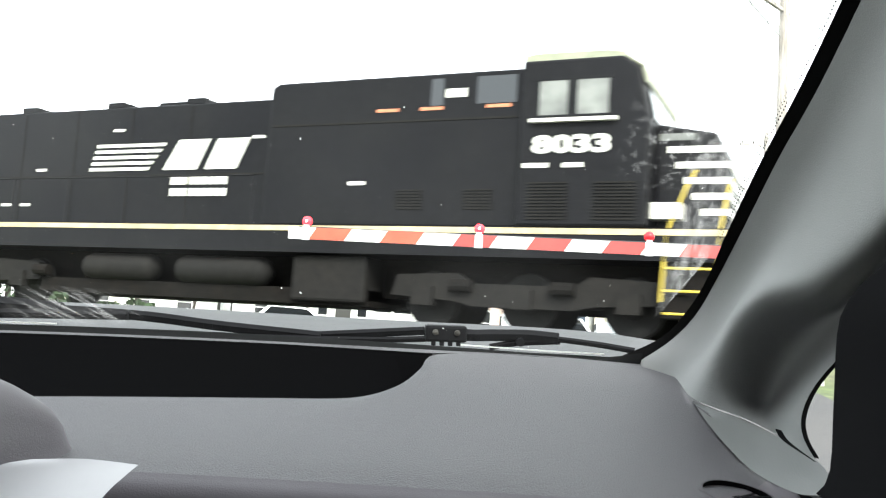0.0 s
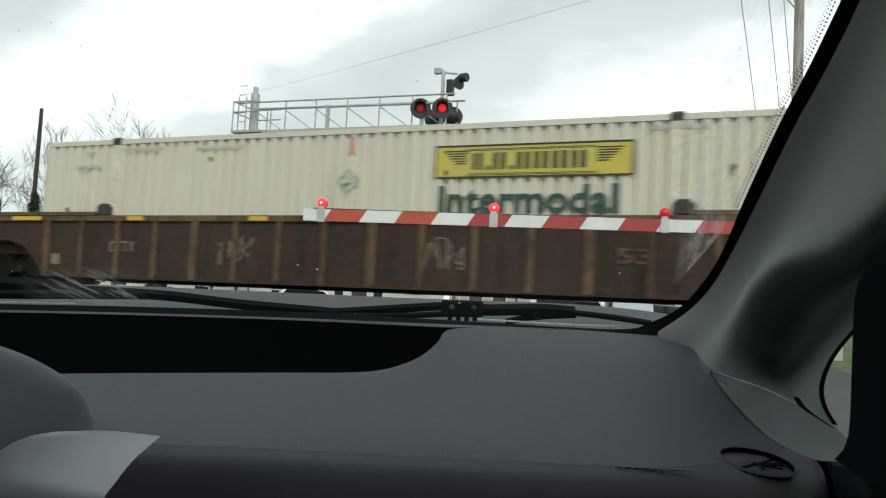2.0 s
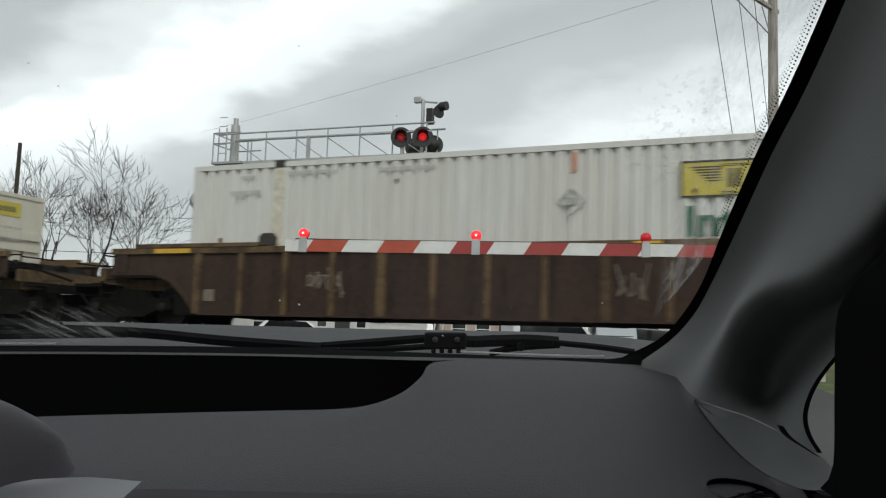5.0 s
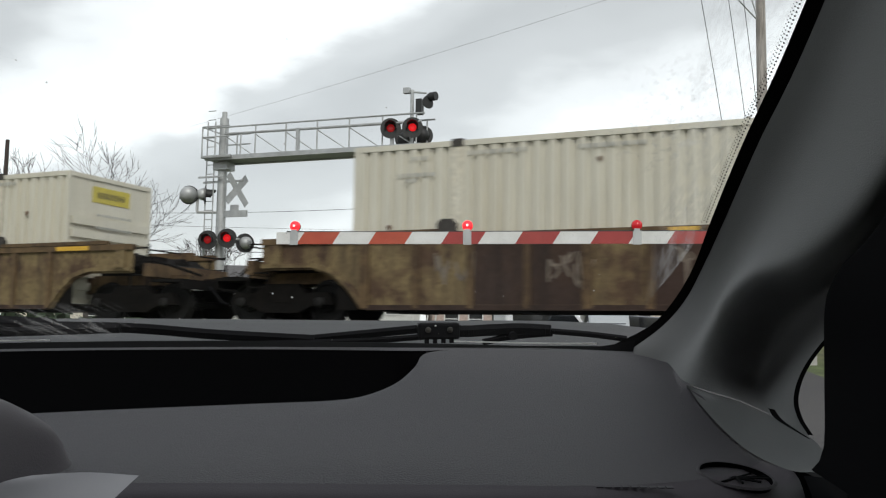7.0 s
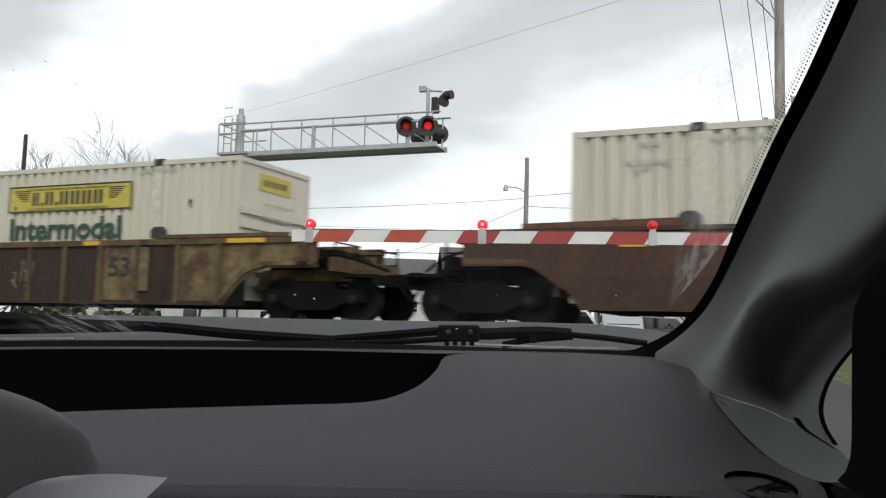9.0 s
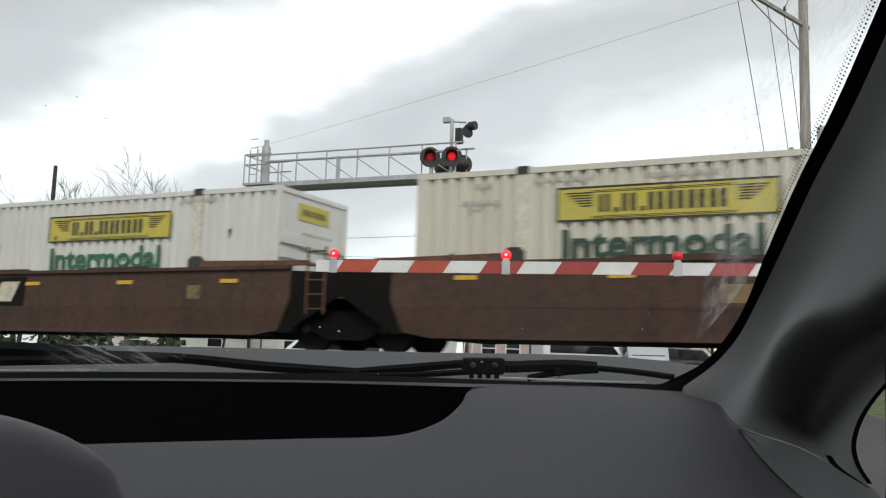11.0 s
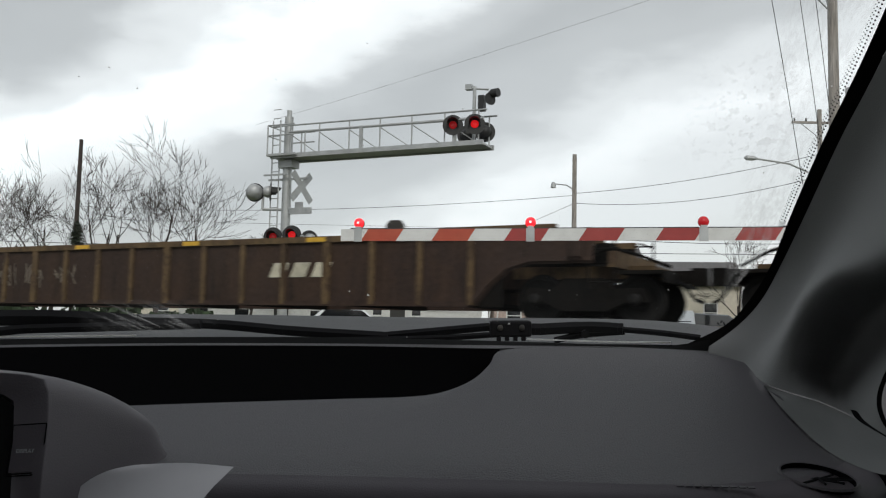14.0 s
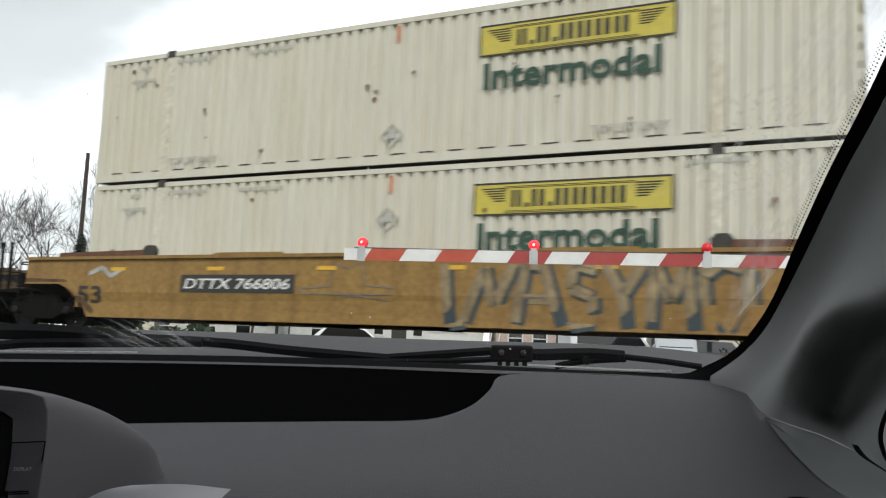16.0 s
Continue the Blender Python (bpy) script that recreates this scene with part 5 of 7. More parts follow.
        runs = [[(1.20, 1.42), (1.32, .36), (1.62, .40), (2.00, 1.36), (2.20, .62), (2.55, 1.42)], [(2.62, .38), (2.78, 1.40), (3.10, 1.40), (3.45, .38)], [(2.72, .80), (3.25, .80)],
                [(4.05, 1.30), (3.65, 1.40), (3.62, 1.00), (4.00, .85), (4.02, .45), (3.60, .38)], [(4.20, 1.42), (4.52, .90), (4.86, 1.42)], [(4.52, .90), (4.58, .36)],
                [(4.98, .36), (5.04, 1.40), (5.30, .80), (5.56, 1.40), (5.66, .36)], [(6.15, .42), (5.86, .60), (5.80, 1.20), (6.10, 1.42), (6.50, 1.30), (6.55, .70), (6.15, .42)]]
        strokes(car, "graffiti", [[(a + .05, b - .03) for a, b in r] for r in runs], .125, "graffiti_dark", "dark outline of large graffiti letters")
        strokes(car, "graffiti", runs, .09, "graffiti_fill", "large hollow graffiti letters", .004)
        strokes(car, "graffiti", [[(a - .06, b + .02) for a, b in r] for r in runs], .014, "graffiti_faint", "pale edge of graffiti letters", .008)
        strokes(car, "graffiti", [[(-2.0, .95), (-1.3, 1.0), (-1.2, 1.45), (-.9, 1.35), (-.6, 1.45), (-.45, 1.02), (.15, .98), (.05, .85), (-1.9, .85), (-2.0, .95)], [(-1.0, .8), (-.6, .82), (.1, .72)]], .015, "graffiti_faint", "sprayed outline of a hat")
        strokes(car, "graffiti", [[(-7.9, 1.25), (-7.5, 1.4), (-7.2, 1.2), (-6.9, 1.35)]], .05, "graffiti_white", "pale blue scribble")
    else:
        marks = {1: ((-3.0, -2.2), (1.6, 2.4)), 2: ((3.05, 3.85), (4.8, 5.5)), 3: ((-4.9, -4.2), (2.1, 2.9)), 4: ((-5.2, -4.4), (.4, 1.2)), 11: ((-2.04, -1.3), (.1, .9)), 12: ((-5.0, -4.3), (-4.0, -3.3), (-3.0, -2.3)), 13: ((-3.94, -3.2),)}[i]
        for k, (x0, x1) in enumerate(marks):
            scrawl(car, 40 + i * 5 + k, x0, .62, x1 - x0, .62, "graffiti_white" if i == 11 else "graffiti_faint", .014)
        if i == 1:
            lettering("53", .60, .26, "ochre", car, "lettering", 5.09, -1.381, .82, 0.02)
        if i == 12:
            maker_emblem(car, 3.25, .83, .80, "stencil")
        elif i == 13:
            well_label(car, "DTTX", -5.79, .82, .22, .62, "graffiti_faint", slant=0)
            part("number_bars", boxes(*[(-4.95 + k * .12, -4.87 + k * .12, -1.384, -1.376, .82, 1.04) for k in range(6)]), "graffiti_faint", car, "row of faded number bars")
        else:
            well_label(car, "DTTX", -5.9 if i % 2 else -5.2, .85, .22, .7, "graffiti_faint", slant=0)
        part("data_panel", boxes((-7.6, -7.35, -1.379, -1.372, .55, .78)), "graffiti_faint", car)


make_train()


# ---- the crossing gate ----
def make_gate():
    """Origin: on the arm's axis under the tip lamp; x runs along the arm to its pivot."""
    g = root("crossing_gate", pose(-.871, 10.089, 2.31, 0, -.35, ARM_TURN), "red and white striped crossing gate arm with red lamps", "crossing gate")
    half, start, pitch = .066, .03, .80
    y0, y1 = -.022, .022
    part("arm_core", boxes((-.20, 5.0, y0 + .006, y1, -half + .003, half - .003)), "sign_white", g)
    lean = .085
    for k in range(6):
        a = start + k * pitch
        part("red_stripe", made(lambda bm: slab(bm, [(a, -half), (a + .40, -half), (a + .40 + lean, half), (a + lean, half)], y0, y0 + .012)), "sign_orange" if k < 2 else "sign_red", g, "red reflective stripe")
        b = a + .40
        part("white_stripe", made(lambda bm: slab(bm, [(b, -half), (a + pitch, -half), (a + pitch + lean, half), (b + lean, half)], y0, y0 + .011)), "sign_white", g)
    part("white_stripe", made(lambda bm: slab(bm, [(-.2, -half), (start, -half), (start + lean, half), (-.2, half)], y0, y0 + .011)), "sign_white", g)
    part("pipe_arm", made(lambda bm: tube(bm, [(-.1, .03, half + .012), (.9, .03, half + .006), (5.0, .03, half + .01)], .008, 6)), "wire", g, "thin lamp cable")
    for x, lens in ((0.0, "lamp_on"), (1.915, "lamp_on"), (3.722, "lamp_dim")):
        lamp = part("lamp_bracket", made(lambda bm: (box(bm, x - .045, x + .045, y0 - .012, y0 - .001, -half - .01, half + .005), box(bm, x - .03, x + .03, -.03, .03, half, half + .03))), "galv", g, "small steel lamp bracket")
        part("lamp_body", made(lambda bm: (lathe(bm, [(0, .035), (.03, .052), (.055, .054)], (x, .0, .135), (0, 1, 0), 16), rod(bm, (x, 0, half + .02), (x, 0, .10), .022, 8))), "signal_black", lamp, smooth=False)
        part("lens", made(lambda bm: lathe(bm, [(-.045, .012), (-.035, .036), (-.015, .052), (.004, .058)], (x, 0, .135), (0, 1, 0), 20)), lens, lamp, "round red lens", smooth=True)
        if lens == "lamp_on":
            part("lamp_core", made(lambda bm: lathe(bm, [(-.050, .004), (-.047, .013), (-.040, .015)], (x, 0, .135), (0, 1, 0), 12)), "lamp_core", lamp)
    # its mast and drive box beside the road
    p = g.matrix_basis @ Vector((5.3, 0.1, 0))
    z = ground_at(p.x, p.y)
    part("drive_box", boxes((5.0, 5.45, -.16, .22, -.45, .22)), "galv", g, bevel=.02)
    part("mast", made(lambda bm: rod(bm, (5.3, .32, z - 2.31), (5.3, .32, 1.6), .065, 14)), "galv", g)
    part("mast_foot", boxes((5.05, 5.55, .07, .57, z - 2.36, z - 2.16)), "concrete", g)


# ---- the cantilever signal past the track ----
def signal_head(name, parent, at, toward, lens, shell="signal_black", bulk=1.0):
    """A flashing light: round background, hood and lens; toward: the way it faces."""
    a = Vector(toward).normalized()
    h = part(name, made(lambda bm: lathe(bm, [(0, .30), (.012, .30)], at, a, 28)), "signal_black", parent, "black round signal background")
    part("housing", made(lambda bm: lathe(bm, [(d * bulk, r * bulk) for d, r in ((-.26, .05), (-.24, .11), (-.19, .16), (-.10, .19), (-.002, .20))], at, a, 20)), shell, h, "rounded lamp housing", smooth=True)
    def visor(bm):
        c = Vector(at) + a * .012
        s = a.cross(Vector((0, 0, 1))).normalized()
        t = s.cross(a)
        ring = []
        for k in range(13):
            ang = math.pi * (-.12 + 1.24 * k / 12)
            r = s * math.cos(ang) + t * math.sin(ang)
            ring.append((c + r * .17, c + r * .165 + a * (.32 if 2 < k < 10 else .2)))
        vs = [(bm.verts.new(p), bm.verts.new(q)) for p, q in ring]
        for (p, q), (r, s2) in zip(vs, vs[1:]):
            bm.faces.new((p, r, s2, q))
    part("visor", made(visor), "signal_black", h, thick=.006)
    part("lens", made(lambda bm: lathe(bm, [(0, .118), (.025, .11), (.04, .07), (.047, .01)], Vector(at) + a * .012, a, 20)), lens, h, "round signal lens", smooth=True)
    return h


def make_cantilever():
    """Origin: foot of the mast; x runs along the arm, parallel with the track."""
    base = Vector((-4.83, 28.81))
    zg = ground_at(base.x, base.y)
    T = TRACK_TURN + 3.0
    c = root("cantilever_signal", pose(base.x, base.y, zg, 0, 0, T), "grey steel cantilever signal bridge with flashing red lights", "railway signal")
    top = 8.05 - zg
    deck = 6.72 - zg
    part("mast", made(lambda bm: rod(bm, (0, 0, 0), (0, 0, top), .16, 20, .14)), "galv", c, "round grey steel mast")
    part("foot", boxes((-.5, .5, -.5, .5, -.05, .12)), "concrete", c)
    part("mast_cap", made(lambda bm: rod(bm, (0, 0, top), (0, 0, top + .22), .08, 10)), "galv", c)
    length = 6.9
    up = .95
    for y in (-.42, .42):
        part("deck_beam", boxes((-.35, length, y - .05, y + .05, deck - .09, deck + .05)), "galv", c)
        part("handrail", made(lambda bm: rod(bm, (-.3, y, deck + up), (length + .1, y, deck + up - .02), .028, 8)), "galv", c)
        if y > 0:
            for x in (.35, length - .15):
                part("post", made(lambda bm: rod(bm, (x, y, deck), (x, y, deck + up), .024, 6)), "galv", c)
            continue
        part("middle_rail", made(lambda bm: rod(bm, (.3, y, deck + up - .22), (length, y, deck + up - .27), .04, 8)), "galv", c)
        for k in range(7):
            x = .35 + k * (length - .5) / 6
            part("post", made(lambda bm: rod(bm, (x, y, deck), (x, y, deck + up), .024, 6)), "galv", c)
            if k < 6:
                part("diagonal", made(lambda bm: rod(bm, (x, y + .05, deck + up - .3), (x + .95, y + .05, deck + .03), .018, 6)), "galv", c)
        for x in (2.9, 6.0):
            part("stub_post", boxes((x - .05, x + .05, y - .04, y + .04, deck, deck + .75)), "galv", c)
    part("walk_grating", boxes((.66, length - .05, -.37, .37, deck - .05, deck)), "galv", c, "steel walkway deck")
    # platform and cage round the mast, ladder
    part("mast_platform", boxes((-.42, .65, -.6, .6, deck - .03, deck + .04)), "galv", c)
    def cage(bm):
        for x in (-.38, .10):
            for y in (-.6, .6):
                rod(bm, (x, y, deck), (x, y, deck + up), .024, 6)
        for z in (.62, up):
            tube(bm, [(.6, -.6, deck + z), (-.38, -.6, deck + z), (-.38, .6, deck + z), (.6, .6, deck + z)], .022, 6)
    part("platform_rail", made(cage), "galv", c)
    part("clamp", made(lambda bm: (box(bm, -.22, .3, -.22, .22, deck - .34, deck - .1), box(bm, -.7, .8, -.03, .03, deck - .72, deck - .66), box(bm, -.7, .2, -.3, -.24, deck - .6, deck - .55))), "galv", c)
    def ladder(bm):
        for x in (-.52, -.24):
            rod(bm, (x, -.12, 1.2), (x, -.12, top - .1), .022, 6)
        for k in range(22):
            rod(bm, (-.52, -.12, 1.3 + k * .29), (-.24, -.12, 1.3 + k * .29), .014, 6)
    part("ladder", made(ladder), "galv", c, "narrow steel ladder")
    # crossbuck seen at an angle, and the small sign under it
    cb = Vector((.60, -.06, 5.05 - zg + .69))
    for s in (-1, 1):
        def blade(bm):
            box(bm, -.61, .61, -.008, .008, -.115, .115)
        b = part("crossbuck_blade", made(blade), "galv", c, "crossed sign board seen from behind")
        b.matrix_basis = pose(cb.x, cb.y + .02 * s, cb.z, 0, 0, 80) @ pose(0, 0, 0, 0, s * 45, 0)
    part("sign_bracket", boxes((-.1, .95, -.05, .03, cb.z - .85, cb.z - .65), (.36, .62, -.05, .03, cb.z - .65, cb.z - .47)), "galv", c)
    # side light pairs
    part("side_bracket", made(lambda bm: tube(bm, [(0, 0, 4.85 - zg + .2), (-.72, -.25, 4.85 - zg + .2), (-.72, -.25, 5.55 - zg + .2)], .045, 8)), "galv", c)
    signal_head("signal_light", c, (-.92, -.42, 5.38 - zg + .2), (-.35, .94, 0), "lamp_clear", "galv", 1.35)
    signal_head("signal_light", c, (-.52, -.15, 5.42 - zg + .2), (.75, .66, 0), "lamp_off", "galv")
    # the pair low on the mast
    part("low_bracket", made(lambda bm: rod(bm, (-.6, -.3, 4.15 - zg), (.9, -.3, 4.15 - zg), .04, 8)), "galv", c)
    signal_head("signal_light", c, (-.16, -.42, 4.14 - zg), (.36, -.93, 0), "signal_low")
    signal_head("signal_light", c, (.54, -.42, 4.18 - zg), (.36, -.93, 0), "signal_on")
    signal_head("signal_light", c, (.98, -.1, 4.05 - zg), (-.8, .6, 0), "lamp_off", "galv")
    # lights at the arm's end
    xe = length - .12
    part("end_mast", made(lambda bm: (rod(bm, (xe - .35, 0, deck), (xe - .35, 0, deck + 1.75), .055, 10), rod(bm, (xe - .55, 0, deck + 1.72), (xe + .1, 0, deck + 1.62), .03, 8), box(bm, xe - .62, xe - .42, -.08, .08, deck + 1.66, deck + 1.82))), "galv", c)
    signal_head("signal_light", c, (xe - .80, -.5, deck + .52), (.36, -.93, 0), "signal_low")
    signal_head("signal_light", c, (xe - .12, -.5, deck + .50), (.36, -.93, 0), "signal_on")
    signal_head("signal_light", c, (xe - .75, .45, deck + .42), (-.36, .93, 0), "lamp_off")
    signal_head("signal_light", c, (xe - .15, .4, deck + .46), (-.36, .93, 0), "lamp_off")
    part("bell", made(lambda bm: (lathe(bm, [(0, .05), (.10, .16), (.16, .19), (.18, .05)], (xe + .05, 0, deck + 1.30), (.8, -.5, .1), 16), box(bm, xe - .2, xe - .02, -.1, .1, deck + 1.0, deck + 1.45))), "signal_black", c)
    part("small_lamp", made(lambda bm: lathe(bm, [(-.15, .05), (0, .13), (.2, .13)], (xe + .22, 0, deck + 1.50), (.9, -.2, 0), 14)), "signal_black", c)


# ---- poles and wires ----
def wire(name, a, b, sag, r, label="thin dark overhead wire"):
    a, b = Vector(a), Vector(b)
    pts = []
    for k in range(13):
        t = k / 12
        p = a.lerp(b, t)
        p.z -= sag * 4 * t * (1 - t)
        pts.append(p)
    tagged(part(name, made(lambda bm: tube(bm, pts, r, 4)), "wire"), label, "wire", "overhead wires")


def utility_pole(x, y, tall, r, mat, label, arms=(), turn=0.0, lean=0.0):
    z = ground_at(x, y)
    p = root("utility_pole", pose(x, y, z, 0, lean, turn), label, "utility pole")
    part("pole_shaft", made(lambda bm: rod(bm, (0, 0, -.2), (0, 0, tall), r, 14, r * .72)), mat, p, smooth=False)
    for za, span, off in arms:
        arm = part("crossarm", boxes((-span + off, span + off, -.045, .045, za - .05, za + .05)), mat, p)
        part("brace", made(lambda bm: (rod(bm, (-span * .6 + off, -.07, za - .05), (0, -.07, za - .75), .018, 6), rod(bm, (span * .6 + off, -.07, za - .05), (0, -.07, za - .75), .018, 6))), "galv", p)
        for k in range(4):
            xx = -span + off + .12 + k * (2 * span - .24) / 3
            part("insulator", made(lambda bm: lathe(bm, [(0, .03), (.06, .05), (.10, .03), (.14, .04)], (xx, 0, za + .06), (0, 0, 1), 8)), "casting", arm)
    return p


def make_poles():
    zg = .8
    # tall weathered pole past the track
    utility_pole(10.62, 23.9, 11.5, .17, "pole", "tall weathered wooden utility pole with a crossarm", ((10.1, 2.05, 1.75),), 221, 0)
    utility_pole(-23.6, 59.3, 12.6, .17, "dark_pole", "plain dark wooden pole among bare trees")
    street = utility_pole(7.0, 46.0, 9.7, .15, "pole", "grey wooden pole with a small street lamp", turn=0)
    part("lamp_arm", made(lambda bm: tube(bm, [(0, 0, 7.85), (-.4, 0, 8.1), (-1.0, 0, 8.15)], .03, 6)), "galv", street)
    part("lamp_head", made(lambda bm: (lathe(bm, [(0, .05), (.12, .12), (.3, .14), (.32, .05)], (-1.08, 0, 8.25), (0, 0, -1), 12))), "galv", street)
    lamp = utility_pole(17.1, 40.0, 10.8, .14, "pole", "wooden pole with a crossarm and a long street lamp arm", ((10.2, .9, -.35),))
    part("lamp_arm", made(lambda bm: tube(bm, [(0, 0, 7.7), (-1.4, 0, 8.3), (-2.9, 0, 8.5)], .04, 6)), "galv", lamp)
    part("lamp_head", made(lambda bm: lathe(bm, [(0, .04), (.2, .11), (.5, .12), (.62, .03)], (-2.8, 0, 8.5), (-1, 0, .05), 10)), "galv", lamp)
    # wires
    for k, e in ((1.15, (8.7, 15.8, 13.0)), (2.1, (7.8, 15.4, 13.2)), (3.75, (6.5, 14.9, 13.4))):
        q = Vector((10.62 - .755 * k, 23.9 - .656 * k, 11.05))
        wire("overhead_wire", q, e, .15, .011)
        wire("overhead_wire", q, (q.x + 1.15 + .1 * k, q.y + 1.4, 5.2), -.12, .010)
    wire("overhead_wire", (10.41, 23.14, 11.94), (-10.07, 49.16, 12.39), .15, .0045)
    wire("overhead_wire", (-60.0, 66.0, 7.6), (40.0, 52.0, 6.6), .6, .025)
    wire("overhead_wire", (-23.6, 59.3, 9.0), (7.0, 46.0, 8.4), .5, .015)
    wire("overhead_wire", (7.0, 46.0, 8.0), (17.1, 40.0, 8.6), .5, .015)
    wire("overhead_wire", (7.0, 46.0, 6.3), (24.0, 38.0, 6.0), .45, .018)
    wire("overhead_wire", (7.0, 46.0, 8.0), (-2.5, 52.0, 4.8), .25, .012)
    wire("overhead_wire", (-60.0, 67.0, 9.6), (40.0, 53.0, 8.0), .6, .012)
    wire("overhead_wire", (7.0, 46.0, 8.5), (17.1, 40.0, 9.6), .25, .015)


make_gate()
make_cantilever()
make_poles()




# ---- behind the track: trees, houses, parked vehicles ----
def bare_tree(x, y, tall, seed, spread=1.0, label="bare leafless tree with fine upright branches"):
    rnd = random.Random(seed)
    z = ground_at(x, y)
    t = root("bare_tree", pose(x, y, z), label, "tree", "bare trees behind the track")
    trunk, twigs = bmesh.new(), bmesh.new()

    def grow(bm, p, d, length, r, level):
        steps = 3 if level < 3 else 2
        for _ in range(steps):
            q = p + d * (length / steps)
            rod(bm if level < 2 else twigs, p, q, r, 6 if level < 2 else 3, r * .82, caps=False)
            p, r = q, r * .82
            d = (d + Vector((rnd.uniform(-.2, .2), rnd.uniform(-.2, .2), rnd.uniform(-.02, .14)))).normalized()
        if level >= 5:
            return
        n = (4, 3, 3, 3, 3)[level]
        for k in range(n):
            a = rnd.uniform(0, math.tau)
            tilt = rnd.uniform(.25, .75) * spread
            side = d.orthogonal().normalized()
            side.rotate(Matrix.Rotation(a, 3, d))
            e = (d * math.cos(tilt) + side * math.sin(tilt)).normalized()
            grow(bm, p - d * rnd.uniform(0, length * .45), e, length * rnd.uniform(.58, .84), max(r * rnd.uniform(.55, .75), .012), level + 1)
    grow(trunk, Vector((0, 0, -.2)), Vector((rnd.uniform(-.05, .05), 0, 1)).normalized(), tall * .26, tall * .0125, 0)
    part("trunk", trunk, "bark", t)
    part("crown", twigs, "bark", t, "fine grey-brown twigs")


def house(x, y, turn, wide, deep, wall_up, roof_up, siding, label, windows=(), door=None, base=.8, board=.2):
    h = root("house", pose(x, y, base, 0, 0, turn), label, "house", "buildings behind the track")
    w, d = wide / 2, deep / 2
    part("wall", boxes((-w, w, -d, d, -.3, wall_up)), siding, h)
    for k in range(int(wall_up / board)):
        shared(("board", wide, d), lambda: made(lambda bm: slab(bm, [(-w - .01, .0), (w + .01, 0), (w + .01, .035), (-w - .01, .035)], -d - .02, -d)), siding, "siding_board", h, m=pose(0, 0, .1 + k * board))
    part("roof", made(lambda bm: [bm.faces.new([bm.verts.new(v) for v in f]) for f in (
        ((-w - .3, -d - .4, wall_up - .1), (w + .3, -d - .4, wall_up - .1), (w + .3, 0, wall_up + roof_up), (-w - .3, 0, wall_up + roof_up)),
        ((-w - .3, d + .4, wall_up - .1), (w + .3, d + .4, wall_up - .1), (w + .3, 0, wall_up + roof_up), (-w - .3, 0, wall_up + roof_up)))]), "roofing", h, thick=.12)
    for sg in (-1, 1):
        part("gable", made(lambda bm: bm.faces.new([bm.verts.new(v) for v in ((sg * w, -d, wall_up), (sg * w, d, wall_up), (sg * w, 0, wall_up + roof_up))])), siding, h, thick=.05)
    for wx, wz, ww, wh in windows:
        win = part("window", boxes((wx - ww / 2, wx + ww / 2, -d - .03, -d - .021, wz, wz + wh)), "dark_glass", h, "dark window pane")
        part("window_frame", boxes((wx - ww / 2 - .09, wx - ww / 2, -d - .06, -d - .02, wz - .09, wz + wh + .09), (wx + ww / 2, wx + ww / 2 + .09, -d - .06, -d - .02, wz - .09, wz + wh + .09),
                                   (wx - ww / 2, wx + ww / 2, -d - .06, -d - .02, wz + wh, wz + wh + .09), (wx - ww / 2, wx + ww / 2, -d - .06, -d - .02, wz - .09, wz),
                                   (wx - ww / 2, wx + ww / 2, -d - .05, -d - .031, wz + wh / 2 - .03, wz + wh / 2 + .03)), "siding_white", win, "white window frame")
    if door:
        part("door", boxes((door - .48, door + .48, -d - .05, -d - .021, 0, 2.1)), "ink", h, "dark door")
    return h


def vehicle(x, y, turn, paint, label, van=False):
    z = .8
    v = root("parked_car", pose(x, y, z, 0, 0, turn), label, "car", "vehicles parked behind the track")
    if van:
        side = [(-2.3, .35), (2.3, .35), (2.35, .95), (1.75, 1.15), (1.15, 1.85), (-2.2, 1.95), (-2.35, 1.7)]
        glass = [(-2.0, 1.2), (1.45, 1.2), (1.0, 1.75), (-2.0, 1.8)]
    else:
        side = [(-2.2, .35), (2.2, .35), (2.25, .85), (1.3, 1.05), (.6, 1.62), (-1.5, 1.68), (-2.1, 1.1), (-2.25, .9)]
        glass = [(-1.85, 1.1), (1.1, 1.1), (.5, 1.55), (-1.4, 1.6)]
    part("body", made(lambda bm: slab(bm, side, -.9, .9)), paint, v, bevel=.10)
    part("side_glass", made(lambda bm: slab(bm, glass, -.915, .915)), "dark_glass", v)
    part("front_glass", made(lambda bm: slab(bm, [(glass[1][0] + .02, glass[1][1] + .02), (glass[1][0] + .06, glass[1][1] + .02), (glass[2][0] + .10, glass[2][1]), (glass[2][0] + .05, glass[2][1])], -.72, .72)), "dark_glass", v)
    part("rear_glass", made(lambda bm: slab(bm, [(glass[0][0] - .14, 1.15), (glass[0][0] - .2, 1.15), (glass[3][0] - .22, 1.55), (glass[3][0] - .16, 1.55)], -.72, .72)), "dark_glass", v)
    for wx in (-1.4, 1.4):
        for s in (-1, 1):
            wh = part("wheel", made(lambda bm: lathe(bm, [(-.1, .2), (-.1, .32), (.1, .32), (.1, .2)], (wx, s * .82, .32), (0, s, 0), 18)), "tyre", v)
            part("rim", made(lambda bm: lathe(bm, [(.09, .2), (.105, .18), (.105, .02)], (wx, s * .82, .32), (0, s, 0), 14)), "galv", wh)


